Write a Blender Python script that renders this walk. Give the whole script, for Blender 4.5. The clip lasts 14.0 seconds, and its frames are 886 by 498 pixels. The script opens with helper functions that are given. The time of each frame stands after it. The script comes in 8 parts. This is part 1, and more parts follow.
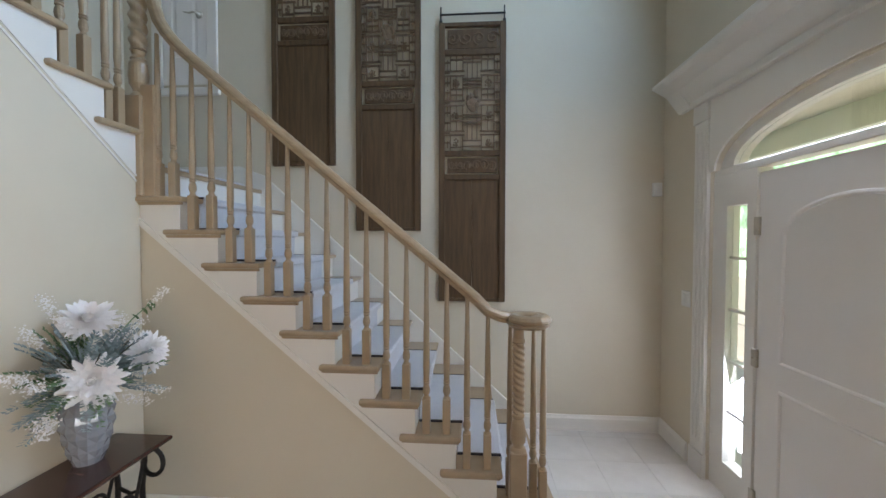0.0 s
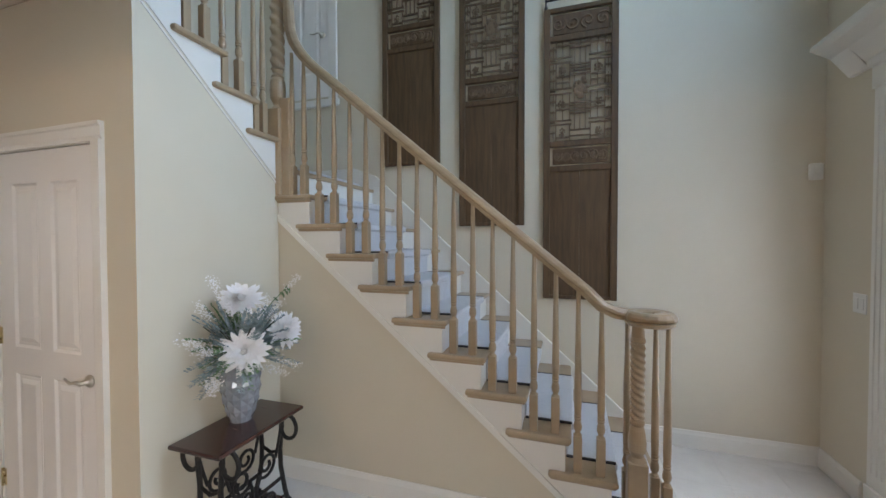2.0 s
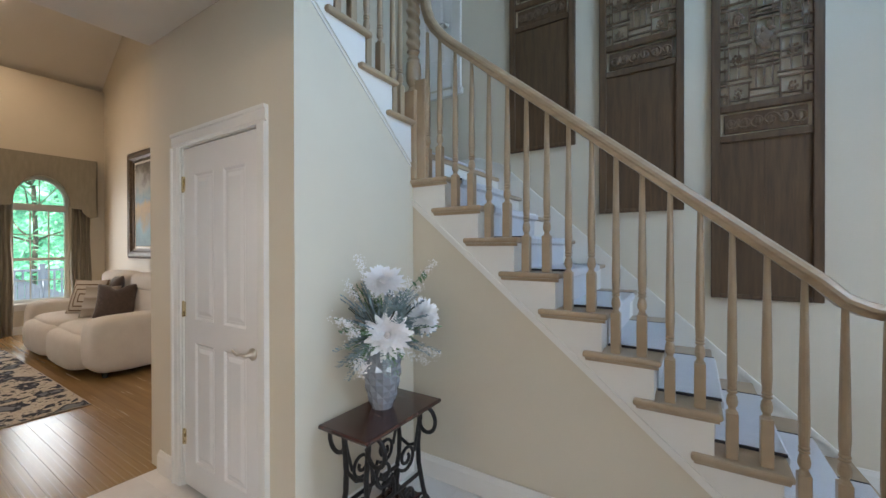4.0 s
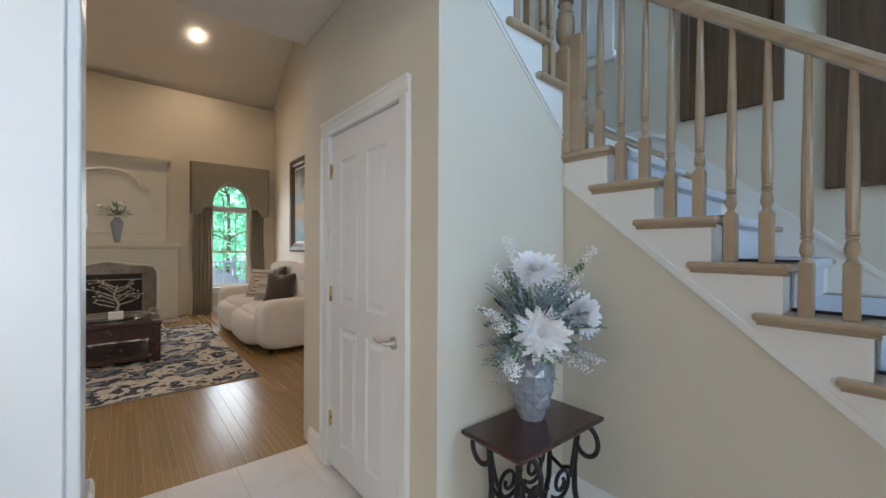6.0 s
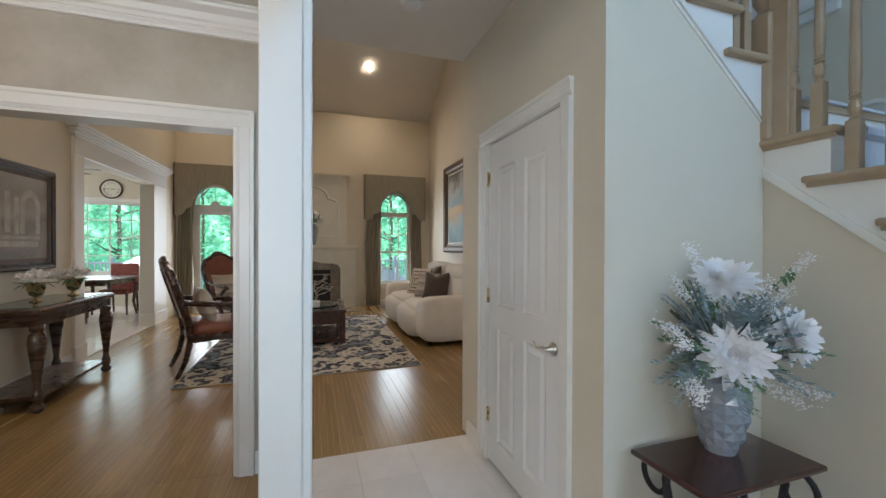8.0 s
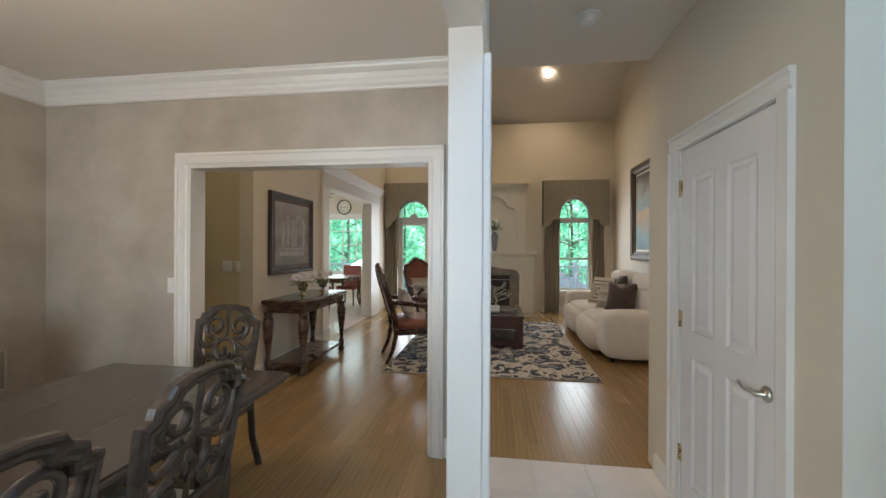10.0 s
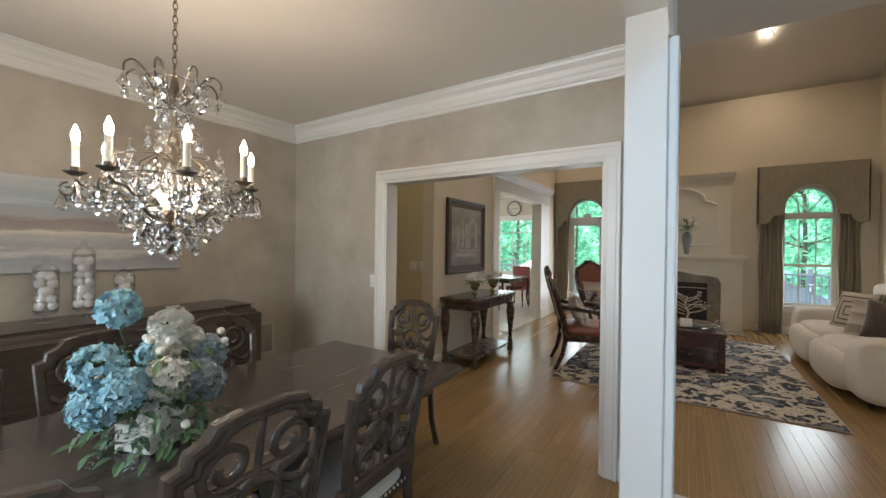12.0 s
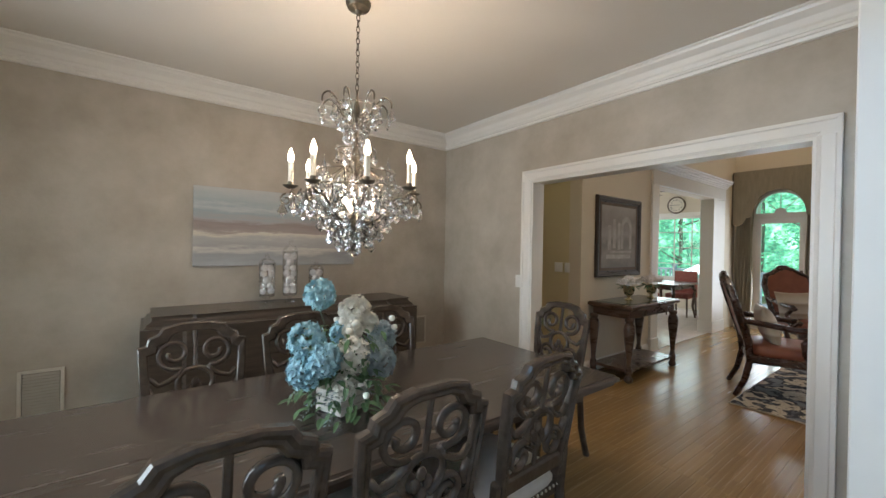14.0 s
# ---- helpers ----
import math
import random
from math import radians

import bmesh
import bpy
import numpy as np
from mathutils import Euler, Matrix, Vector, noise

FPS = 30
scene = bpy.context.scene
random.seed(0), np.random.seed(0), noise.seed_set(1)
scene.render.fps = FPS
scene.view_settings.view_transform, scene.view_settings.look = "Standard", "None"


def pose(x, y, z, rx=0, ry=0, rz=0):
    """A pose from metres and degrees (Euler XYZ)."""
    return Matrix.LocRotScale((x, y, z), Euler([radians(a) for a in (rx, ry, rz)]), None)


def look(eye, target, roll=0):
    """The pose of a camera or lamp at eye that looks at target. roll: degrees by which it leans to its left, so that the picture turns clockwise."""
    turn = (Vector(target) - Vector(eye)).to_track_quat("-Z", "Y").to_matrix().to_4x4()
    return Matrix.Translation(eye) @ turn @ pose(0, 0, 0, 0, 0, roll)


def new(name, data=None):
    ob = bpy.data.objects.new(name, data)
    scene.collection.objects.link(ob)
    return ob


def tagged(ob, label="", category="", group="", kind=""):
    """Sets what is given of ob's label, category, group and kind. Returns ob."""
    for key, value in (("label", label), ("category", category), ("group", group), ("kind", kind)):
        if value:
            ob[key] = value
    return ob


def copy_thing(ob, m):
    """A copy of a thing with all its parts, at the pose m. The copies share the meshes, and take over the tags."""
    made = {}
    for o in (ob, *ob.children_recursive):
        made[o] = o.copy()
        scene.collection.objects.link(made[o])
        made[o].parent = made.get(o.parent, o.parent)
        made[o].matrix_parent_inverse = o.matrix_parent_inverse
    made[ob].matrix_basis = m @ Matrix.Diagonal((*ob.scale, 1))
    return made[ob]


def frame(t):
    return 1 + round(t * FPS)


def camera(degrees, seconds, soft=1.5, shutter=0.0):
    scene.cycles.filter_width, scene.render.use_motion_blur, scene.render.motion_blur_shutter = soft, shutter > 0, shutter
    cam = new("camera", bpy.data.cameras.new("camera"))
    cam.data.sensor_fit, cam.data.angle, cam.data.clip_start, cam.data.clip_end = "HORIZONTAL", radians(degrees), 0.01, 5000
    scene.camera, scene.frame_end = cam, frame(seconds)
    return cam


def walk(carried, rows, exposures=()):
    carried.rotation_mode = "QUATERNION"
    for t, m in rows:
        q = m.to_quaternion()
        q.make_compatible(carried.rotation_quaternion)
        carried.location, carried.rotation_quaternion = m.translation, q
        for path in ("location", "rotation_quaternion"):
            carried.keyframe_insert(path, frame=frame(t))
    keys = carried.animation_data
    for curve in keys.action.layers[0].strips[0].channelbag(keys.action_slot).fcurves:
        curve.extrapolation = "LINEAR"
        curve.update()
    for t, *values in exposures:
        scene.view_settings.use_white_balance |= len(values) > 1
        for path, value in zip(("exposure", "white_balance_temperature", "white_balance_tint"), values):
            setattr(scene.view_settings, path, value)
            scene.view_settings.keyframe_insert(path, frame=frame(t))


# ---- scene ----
cam = camera(97.7, 14.0)
PATH = [
    (0, (0.573, 0.404, 1.585), (0.428, 2.398, 1.534), 0.1),
    (0.5, (0.57, 0.401, 1.581), (0.309, 2.383, 1.527), 0.1),
    (1, (0.557, 0.402, 1.572), (0.175, 2.365, 1.517), 0.0),
    (1.5, (0.537, 0.4, 1.551), (0.034, 2.335, 1.502), -0.0),
    (2, (0.515, 0.405, 1.531), (-0.112, 2.304, 1.487), -0.1),
    (4.5, (0.095, 0.544, 1.371), (-1.094, 2.152, 1.366), -0.0),
    (5, (0.008, 0.589, 1.351), (-1.293, 2.108, 1.346), 0.1),
    (5.5, (-0.058, 0.622, 1.333), (-1.483, 2.025, 1.329), 0.2),
    (6, (-0.09, 0.63, 1.319), (-1.633, 1.902, 1.312), 0.3),
    (6.5, (-0.095, 0.624, 1.318), (-1.747, 1.752, 1.313), 0.3),
    (7, (-0.105, 0.601, 1.317), (-1.85, 1.578, 1.31), 0.3),
    (7.5, (-0.11, 0.578, 1.322), (-1.937, 1.39, 1.315), 0.3),
    (8, (-0.09, 0.549, 1.346), (-1.988, 1.18, 1.333), 0.2),
    (8.2, (-0.062, 0.554, 1.333), (-1.988, 1.093, 1.34), 0.3),
    (10.3, (0.023, 0.561, 1.44), (-1.937, 0.162, 1.432), 0.3),
    (10.5, (0.027, 0.56, 1.445), (-1.913, 0.073, 1.437), 0.4),
    (11, (0.017, 0.574, 1.456), (-1.854, -0.132, 1.446), 0.6),
    (11.5, (0.028, 0.572, 1.45), (-1.759, -0.327, 1.444), 0.6),
    (12, (0.043, 0.578, 1.459), (-1.645, -0.494, 1.448), 0.7),
    (12.5, (0.063, 0.578, 1.461), (-1.52, -0.644, 1.447), 0.8),
    (13, (0.079, 0.574, 1.46), (-1.384, -0.789, 1.445), 0.9),
    (13.5, (0.095, 0.555, 1.457), (-1.245, -0.929, 1.441), 1.0),
    (14, (0.093, 0.546, 1.446), (-1.116, -1.047, 1.432), 1.0),
]
walk(cam, [(t, look(eye, target, roll)) for t, eye, target, roll in PATH], [(0, 0.50, 8000, 26), (2.2, 0.50, 7750, 24), (4.5, 0.51, 7050, 21), (6.2, 0.43, 6750, 19), (7.5, 0.27, 6700, 17), (10.5, 0.32, 6850, 16), (14, 0.25, 6800, 16)])

# ---- light ----
world = bpy.data.worlds.new("sky")
scene.world = world
world.use_nodes = True
wn = world.node_tree.nodes
sky = wn.new("ShaderNodeTexSky")
sky.sky_type, sky.sun_disc = "NISHITA", False
sky.sun_elevation, sky.sun_rotation = radians(51), radians(184)
world.node_tree.links.new(sky.outputs[0], wn["Background"].inputs[0])
wn["Background"].inputs[1].default_value = 0.15

sun = new("sun", bpy.data.lights.new("sun", "SUN"))
sun.data.energy, sun.data.angle, sun.data.color = 4.5, radians(0.6), (1, 0.95, 0.86)
sun.matrix_world = look((-1, -16, 20), (0, 0, 0))


def area_light(name, eye, target, sx, sy, watts, colour):
    ob = new(name, bpy.data.lights.new(name, "AREA"))
    ob.data.shape, ob.data.size, ob.data.size_y = "RECTANGLE", sx, sy
    ob.data.energy, ob.data.color = watts, colour
    ob.matrix_world = look(eye, target)
    return ob


def point_light(name, at, watts, colour, radius=0.02):
    ob = new(name, bpy.data.lights.new(name, "POINT"))
    ob.data.energy, ob.data.color, ob.data.shadow_soft_size = watts, colour, radius
    ob.location = at
    return ob


DAY = (0.76, 0.88, 1.0)
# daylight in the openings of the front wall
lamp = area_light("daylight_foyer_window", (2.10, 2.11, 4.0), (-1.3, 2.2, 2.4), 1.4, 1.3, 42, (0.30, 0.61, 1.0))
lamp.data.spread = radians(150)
area_light("daylight_sidelight", (2.13, 2.82, 1.0), (1.0, 2.66, 0.8), 0.17, 1.5, 9, (0.55, 0.76, 1.0))
area_light("daylight_transom", (2.13, 2.11, 2.13), (1.0, 2.11, 1.6), 1.3, 0.15, 8, (0.55, 0.76, 1.0))
lamp = area_light("daylight_dining_window", (2.05, -1.3, 1.45), (0.0, -0.9, 1.3), 1.7, 1.5, 34, (0.70, 0.86, 1.0))
lamp.data.spread = radians(125)
# daylight in the garden side windows
area_light("daylight_arched_window", (-8.86, 2.315, 1.5), (-5, 2.0, 1.0), 0.66, 1.9, 19, DAY)
area_light("daylight_garden_door", (-8.86, -1.35, 1.3), (-5, -1.2, 0.8), 0.7, 2.1, 20, DAY)
area_light("daylight_breakfast", (-10.42, -3.6, 1.55), (-7, -3.2, 0.8), 1.3, 1.4, 14, DAY)
# lamp of an unseen south window, added to light the breakfast room
area_light("added_breakfast_south_light", (-8.0, -6.12, 1.55), (-8.6, -3.0, 1.4), 1.8, 1.4, 40, DAY)

# ---- materials ----
def node_mat(name):
    m = bpy.data.materials.new(name)
    m.use_nodes = True
    nt = m.node_tree
    return m, nt, nt.nodes["Principled BSDF"]


def mat(name, a, b=None, rough=0.5, scale=6.0, stretch=(1, 1, 1), metal=0.0, bump=0.05, fine=120.0, detail=5.0, vary=0.0, coat=0.0, sheen=0.0):
    """Two tones mixed by coarse noise, fine grain in the bump, and some spread of roughness."""
    m, nt, p = node_mat(name)
    b = b or tuple(min(1, c * 0.9) for c in a)
    new_n, link = nt.nodes.new, nt.links.new
    co = new_n("ShaderNodeTexCoord")
    mp = new_n("ShaderNodeMapping")
    mp.inputs["Scale"].default_value = stretch
    link(co.outputs["Object"], mp.inputs[0])
    n1 = new_n("ShaderNodeTexNoise")
    n1.inputs["Scale"].default_value, n1.inputs["Detail"].default_value, n1.inputs["Roughness"].default_value = scale, detail, 0.6
    link(mp.outputs[0], n1.inputs[0])
    ramp = new_n("ShaderNodeValToRGB")
    ramp.color_ramp.elements[0].position, ramp.color_ramp.elements[1].position = 0.3, 0.7
    ramp.color_ramp.elements[0].color, ramp.color_ramp.elements[1].color = (*a, 1), (*b, 1)
    link(n1.outputs[0], ramp.inputs[0])
    col = ramp.outputs[0]
    if vary:
        info = new_n("ShaderNodeObjectInfo")
        hsv = new_n("ShaderNodeHueSaturation")
        mr = new_n("ShaderNodeMapRange")
        mr.inputs[3].default_value, mr.inputs[4].default_value = 1 - vary, 1 + vary
        link(info.outputs["Random"], mr.inputs[0])
        link(mr.outputs[0], hsv.inputs["Value"])
        link(col, hsv.inputs["Color"])
        col = hsv.outputs[0]
    link(col, p.inputs["Base Color"])
    n2 = new_n("ShaderNodeTexNoise")
    n2.inputs["Scale"].default_value, n2.inputs["Detail"].default_value = fine, 3
    link(mp.outputs[0], n2.inputs[0])
    if bump:
        bp = new_n("ShaderNodeBump")
        bp.inputs["Strength"].default_value, bp.inputs["Distance"].default_value = bump, 0.01
        link(n2.outputs[0], bp.inputs["Height"])
        link(bp.outputs[0], p.inputs["Normal"])
    rr = new_n("ShaderNodeMapRange")
    rr.inputs[3].default_value, rr.inputs[4].default_value = max(0.02, rough - 0.08), min(1, rough + 0.08)
    link(n1.outputs[0], rr.inputs[0])
    link(rr.outputs[0], p.inputs["Roughness"])
    p.inputs["Metallic"].default_value = metal
    p.inputs["Coat Weight"].default_value = coat
    p.inputs["Coat Roughness"].default_value = 0.15
    if sheen:
        p.inputs["Sheen Weight"].default_value = sheen
    return m


def glow_mat(name, colour, strength):
    m, nt, p = node_mat(name)
    p.inputs["Base Color"].default_value = (*colour, 1)
    p.inputs["Emission Color"].default_value = (*colour, 1)
    p.inputs["Emission Strength"].default_value = strength
    return m


def glass_mat(name, colour=(1, 1, 1), rough=0.0, ior=1.5):
    m, nt, p = node_mat(name)
    p.inputs["Base Color"].default_value = (*colour, 1)
    p.inputs["Roughness"].default_value = rough
    p.inputs["IOR"].default_value = ior
    p.inputs["Transmission Weight"].default_value = 1.0
    return m


M_WALL = mat("cream_wall_paint", (0.66, 0.585, 0.465), (0.63, 0.555, 0.44), 0.6, 1.5, bump=0.06, fine=260)
# the hall's warm light is put into this yellow wall colour
M_WARMLIT = mat("warm_lit_hall_wall", (0.62, 0.53, 0.32), (0.58, 0.49, 0.30), 0.6, 1.5, bump=0.06, fine=260)
M_TAUPE = mat("mottled_taupe_plaster", (0.37, 0.315, 0.25), (0.52, 0.465, 0.39), 0.5, 2.4, bump=0.12, fine=40, detail=8)
M_CEIL = mat("ceiling_paint", (0.76, 0.71, 0.64), (0.73, 0.68, 0.61), 0.7, 1.2, bump=0.08, fine=200)
M_TRIM = mat("white_trim_paint", (0.78, 0.75, 0.70), (0.75, 0.72, 0.67), 0.35, 3, bump=0.02)
M_DOOR = mat("white_door_paint", (0.80, 0.77, 0.74), (0.77, 0.74, 0.71), 0.38, 3, bump=0.02)
M_OAK = mat("pale_oak", (0.34, 0.235, 0.145), (0.44, 0.315, 0.20), 0.36, 5, (1, 1, 1), bump=0.05, fine=60, coat=0.3)
M_OAKX = mat("pale_oak_along", (0.34, 0.235, 0.145), (0.44, 0.315, 0.20), 0.36, 9, (0.25, 3, 3), bump=0.05, fine=60, coat=0.3)
M_PLANK = mat("oak_floor_plank", (0.240, 0.142, 0.056), (0.325, 0.204, 0.088), 0.25, 7, (0.12, 2.2, 2.2), bump=0.008, fine=30, vary=0.10, coat=0.08)
M_TILE = mat("marble_floor_tile", (0.74, 0.70, 0.66), (0.62, 0.58, 0.54), 0.12, 3, bump=0.01, vary=0.05, detail=8)
M_GROUT = mat("grout", (0.64, 0.60, 0.56), rough=0.85, scale=30)
M_CARPET = mat("ribbed_runner", (0.62, 0.62, 0.64), (0.53, 0.54, 0.57), 0.95, 14, (1, 9, 1), bump=0.5, fine=120, sheen=0.3)
M_CARPET_EDGE = mat("runner_binding", (0.05, 0.045, 0.05), rough=0.9)
M_PANEL = mat("old_brown_wood", (0.066, 0.031, 0.012), (0.135, 0.072, 0.031), 0.62, 6, (6, 6, 0.5), bump=0.25, fine=50)
M_PANEL_LT = mat("worn_brown_wood", (0.115, 0.063, 0.033), (0.22, 0.138, 0.080), 0.55, 12, (2, 2, 2), bump=0.3, fine=60)
M_BACKING = mat("dark_backing_board", (0.040, 0.026, 0.016), (0.065, 0.044, 0.028), 0.8, 14)
M_DARKWOOD = mat("dark_cherry_wood", (0.040, 0.014, 0.012), (0.075, 0.026, 0.020), 0.25, 6, (0.6, 3, 3), bump=0.03, coat=0.5)
M_BROWNWOOD = mat("dark_brown_wood", (0.05, 0.026, 0.015), (0.095, 0.05, 0.03), 0.28, 6, (1, 1, 3), bump=0.04, coat=0.4)
M_GREYWOOD = mat("greyed_oak_veneer", (0.064, 0.048, 0.040), (0.078, 0.060, 0.050), 0.25, 6, (0.5, 4, 4), bump=0.004, fine=50, coat=0.25)
M_CHAIRWOOD = mat("distressed_grey_brown_wood", (0.046, 0.034, 0.027), (0.092, 0.068, 0.053), 0.24, 18, (1, 1, 1), bump=0.15, fine=70, coat=0.15)
M_IRON = mat("wrought_iron", (0.022, 0.020, 0.019), (0.05, 0.045, 0.042), 0.5, 30, metal=0.6, bump=0.2)
M_BRASS = mat("satin_brass", (0.62, 0.50, 0.30), (0.55, 0.43, 0.25), 0.28, 20, metal=1.0, bump=0.02)
M_NICKEL = mat("antique_nickel", (0.55, 0.51, 0.44), (0.46, 0.42, 0.36), 0.3, 20, metal=1.0, bump=0.02)
M_BRONZE = mat("aged_bronze", (0.10, 0.085, 0.065), (0.17, 0.145, 0.11), 0.38, 25, metal=0.8, bump=0.1)
M_PLASTIC = mat("white_plastic", (0.80, 0.78, 0.74), rough=0.4, scale=8, bump=0.0)
M_PANE = glass_mat("window_glass", (0.97, 1, 0.99))
M_BOUCLE = mat("cream_boucle", (0.74, 0.68, 0.61), (0.68, 0.62, 0.55), 0.95, 8, bump=0.6, fine=160, sheen=0.3)
M_DRAPE = mat("olive_taupe_drape", (0.245, 0.212, 0.152), (0.31, 0.268, 0.198), 0.85, 8, (3, 3, 0.6), bump=0.2, fine=150, sheen=0.2)
M_STONE = mat("cast_stone", (0.72, 0.67, 0.57), (0.67, 0.62, 0.52), 0.6, 5, bump=0.1, fine=120)
M_MARBLE = mat("brown_marble", (0.19, 0.15, 0.115), (0.32, 0.265, 0.21), 0.2, 7, bump=0.02, detail=9)
M_SOOT = mat("firebox_black", (0.012, 0.011, 0.010), (0.03, 0.027, 0.024), 0.75, 8, bump=0.1)
M_LEATHER = mat("rust_leather", (0.17, 0.050, 0.028), (0.23, 0.075, 0.042), 0.38, 9, bump=0.12, fine=140)
M_RED = mat("red_patterned_fabric", (0.30, 0.055, 0.05), (0.38, 0.16, 0.12), 0.9, 22, bump=0.2)
M_PILLOW = mat("beige_cushion", (0.50, 0.44, 0.36), (0.42, 0.36, 0.29), 0.95, 9, bump=0.3, fine=120, sheen=0.3)
M_FUR = mat("brown_velvet", (0.045, 0.028, 0.020), (0.08, 0.05, 0.037), 0.9, 25, bump=0.5, fine=90, sheen=0.5)
M_SEAT = mat("cream_seat_fabric", (0.62, 0.58, 0.53), (0.56, 0.52, 0.47), 0.95, 20, bump=0.3, fine=200, sheen=0.2)
M_PETAL = mat("white_petal", (0.90, 0.87, 0.85), (0.84, 0.80, 0.79), 0.6, 12, bump=0.08, fine=60)
M_BLUEPETAL = mat("blue_petal", (0.24, 0.52, 0.62), (0.50, 0.72, 0.78), 0.65, 14, bump=0.1, fine=60)
M_LEAF = mat("muted_green_leaf", (0.075, 0.16, 0.07), (0.16, 0.27, 0.13), 0.55, 14, bump=0.1)
M_BLUELEAF = mat("dusty_blue_leaf", (0.20, 0.27, 0.28), (0.29, 0.36, 0.36), 0.7, 14, bump=0.1)
M_STEM = mat("stem", (0.07, 0.075, 0.05), rough=0.7, scale=20)
M_CERAMIC = mat("grey_glazed_ceramic", (0.235, 0.255, 0.29), (0.32, 0.335, 0.365), 0.1, 9, bump=0.02, coat=0.6)
M_GLASSTOP = mat("green_glass_top", (0.06, 0.09, 0.075), rough=0.05, scale=3, bump=0.0)
M_CANDLE = mat("ivory_candle_sleeve", (0.80, 0.74, 0.62), rough=0.5, bump=0.0)
M_BULB = glow_mat("lit_bulb", (1.0, 0.88, 0.70), 9.0)
M_SPOT = glow_mat("lit_downlight", (1.0, 0.90, 0.74), 30.0)
M_CORE = glow_mat("lit_basket_bulb", (1.0, 0.88, 0.72), 2.4)
M_BULBBOWL = glow_mat("lit_glass_bowl", (1.0, 0.88, 0.70), 2.0)


def clear_mat(name, body, tint=(1, 1, 1), facing=0.35):
    """Thin clear glass: mostly see-through, with glints and a little milky body."""
    m = bpy.data.materials.new(name)
    m.use_nodes = True
    nt = m.node_tree
    nt.nodes.remove(nt.nodes["Principled BSDF"])
    nn, link = nt.nodes.new, nt.links.new
    tr, gl, df, fr, m1, m2 = nn("ShaderNodeBsdfTransparent"), nn("ShaderNodeBsdfGlossy"), nn("ShaderNodeBsdfTranslucent"), nn("ShaderNodeLayerWeight"), nn("ShaderNodeMixShader"), nn("ShaderNodeMixShader")
    tr.inputs[0].default_value, gl.inputs["Roughness"].default_value, df.inputs[0].default_value = (*tint, 1), 0.03, (0.9, 0.9, 0.9, 1)
    fr.inputs[0].default_value = facing
    m2.inputs[0].default_value = body
    link(tr.outputs[0], m2.inputs[1]), link(df.outputs[0], m2.inputs[2])
    link(fr.outputs["Facing"], m1.inputs[0]), link(m2.outputs[0], m1.inputs[1]), link(gl.outputs[0], m1.inputs[2])
    link(m1.outputs[0], nt.nodes["Material Output"].inputs[0])
    return m


M_JAR = clear_mat("jar_glass", 0.03, facing=0.22)
M_CRYSTAL = clear_mat("cut_crystal", 0.06, facing=0.42)
M_CUTGLASS = glass_mat("solid_cut_glass", (1.0, 1.0, 1.0), 0.0, 1.5)
M_DECK = mat("weathered_deck", (0.46, 0.53, 0.66), (0.56, 0.62, 0.73), 0.8, 8, bump=0.1)


# ---- mesh helpers ----
def part(name, bm, material, parent=None, label="", smooth=False, kind=""):
    me = bpy.data.meshes.new(name)
    bm.normal_update()
    bm.to_mesh(me)
    bm.free()
    if smooth:
        for f in me.polygons:
            f.use_smooth = True
    for one in (material if isinstance(material, (list, tuple)) else [material]):
        me.materials.append(one)
    ob = new(name, me)
    if parent is not None:
        ob.parent = parent
    return tagged(ob, label, kind=kind)


def thing(name, label, category, at=(0, 0, 0), turn=0.0, group="", kind=""):
    ob = new(name)
    ob.empty_display_size = 0.05
    ob.matrix_basis = pose(*at, 0, 0, turn)
    return tagged(ob, label, category, group, kind)


def box(x0, x1, y0, y1, z0, z1, bevel=0.0, bm=None, seg=1):
    bm = bm or bmesh.new()
    vs = [bm.verts.new(c) for c in ((x0, y0, z0), (x1, y0, z0), (x1, y1, z0), (x0, y1, z0), (x0, y0, z1), (x1, y0, z1), (x1, y1, z1), (x0, y1, z1))]
    fs = [bm.faces.new([vs[i] for i in q]) for q in ((3, 2, 1, 0), (4, 5, 6, 7), (0, 1, 5, 4), (1, 2, 6, 5), (2, 3, 7, 6), (3, 0, 4, 7))]
    if bevel:
        es = list({e for f in fs for e in f.edges})
        bmesh.ops.bevel(bm, geom=es, offset=bevel, segments=seg, affect="EDGES", profile=0.5)
    return bm


def prism(points, axis, a, b, bm=None):
    """A polygon, drawn in the two other axes, pushed along one axis from a to b."""
    bm = bm or bmesh.new()

    def at(p, d):
        return {"x": (d, p[0], p[1]), "y": (p[0], d, p[1]), "z": (p[0], p[1], d)}[axis]
    lo, hi = [bm.verts.new(at(p, a)) for p in points], [bm.verts.new(at(p, b)) for p in points]
    n = len(points)
    faces = [bm.faces.new(lo[::-1]), bm.faces.new(hi)]
    faces += [bm.faces.new((lo[i], lo[(i + 1) % n], hi[(i + 1) % n], hi[i])) for i in range(n)]
    bmesh.ops.recalc_face_normals(bm, faces=faces)
    return bm


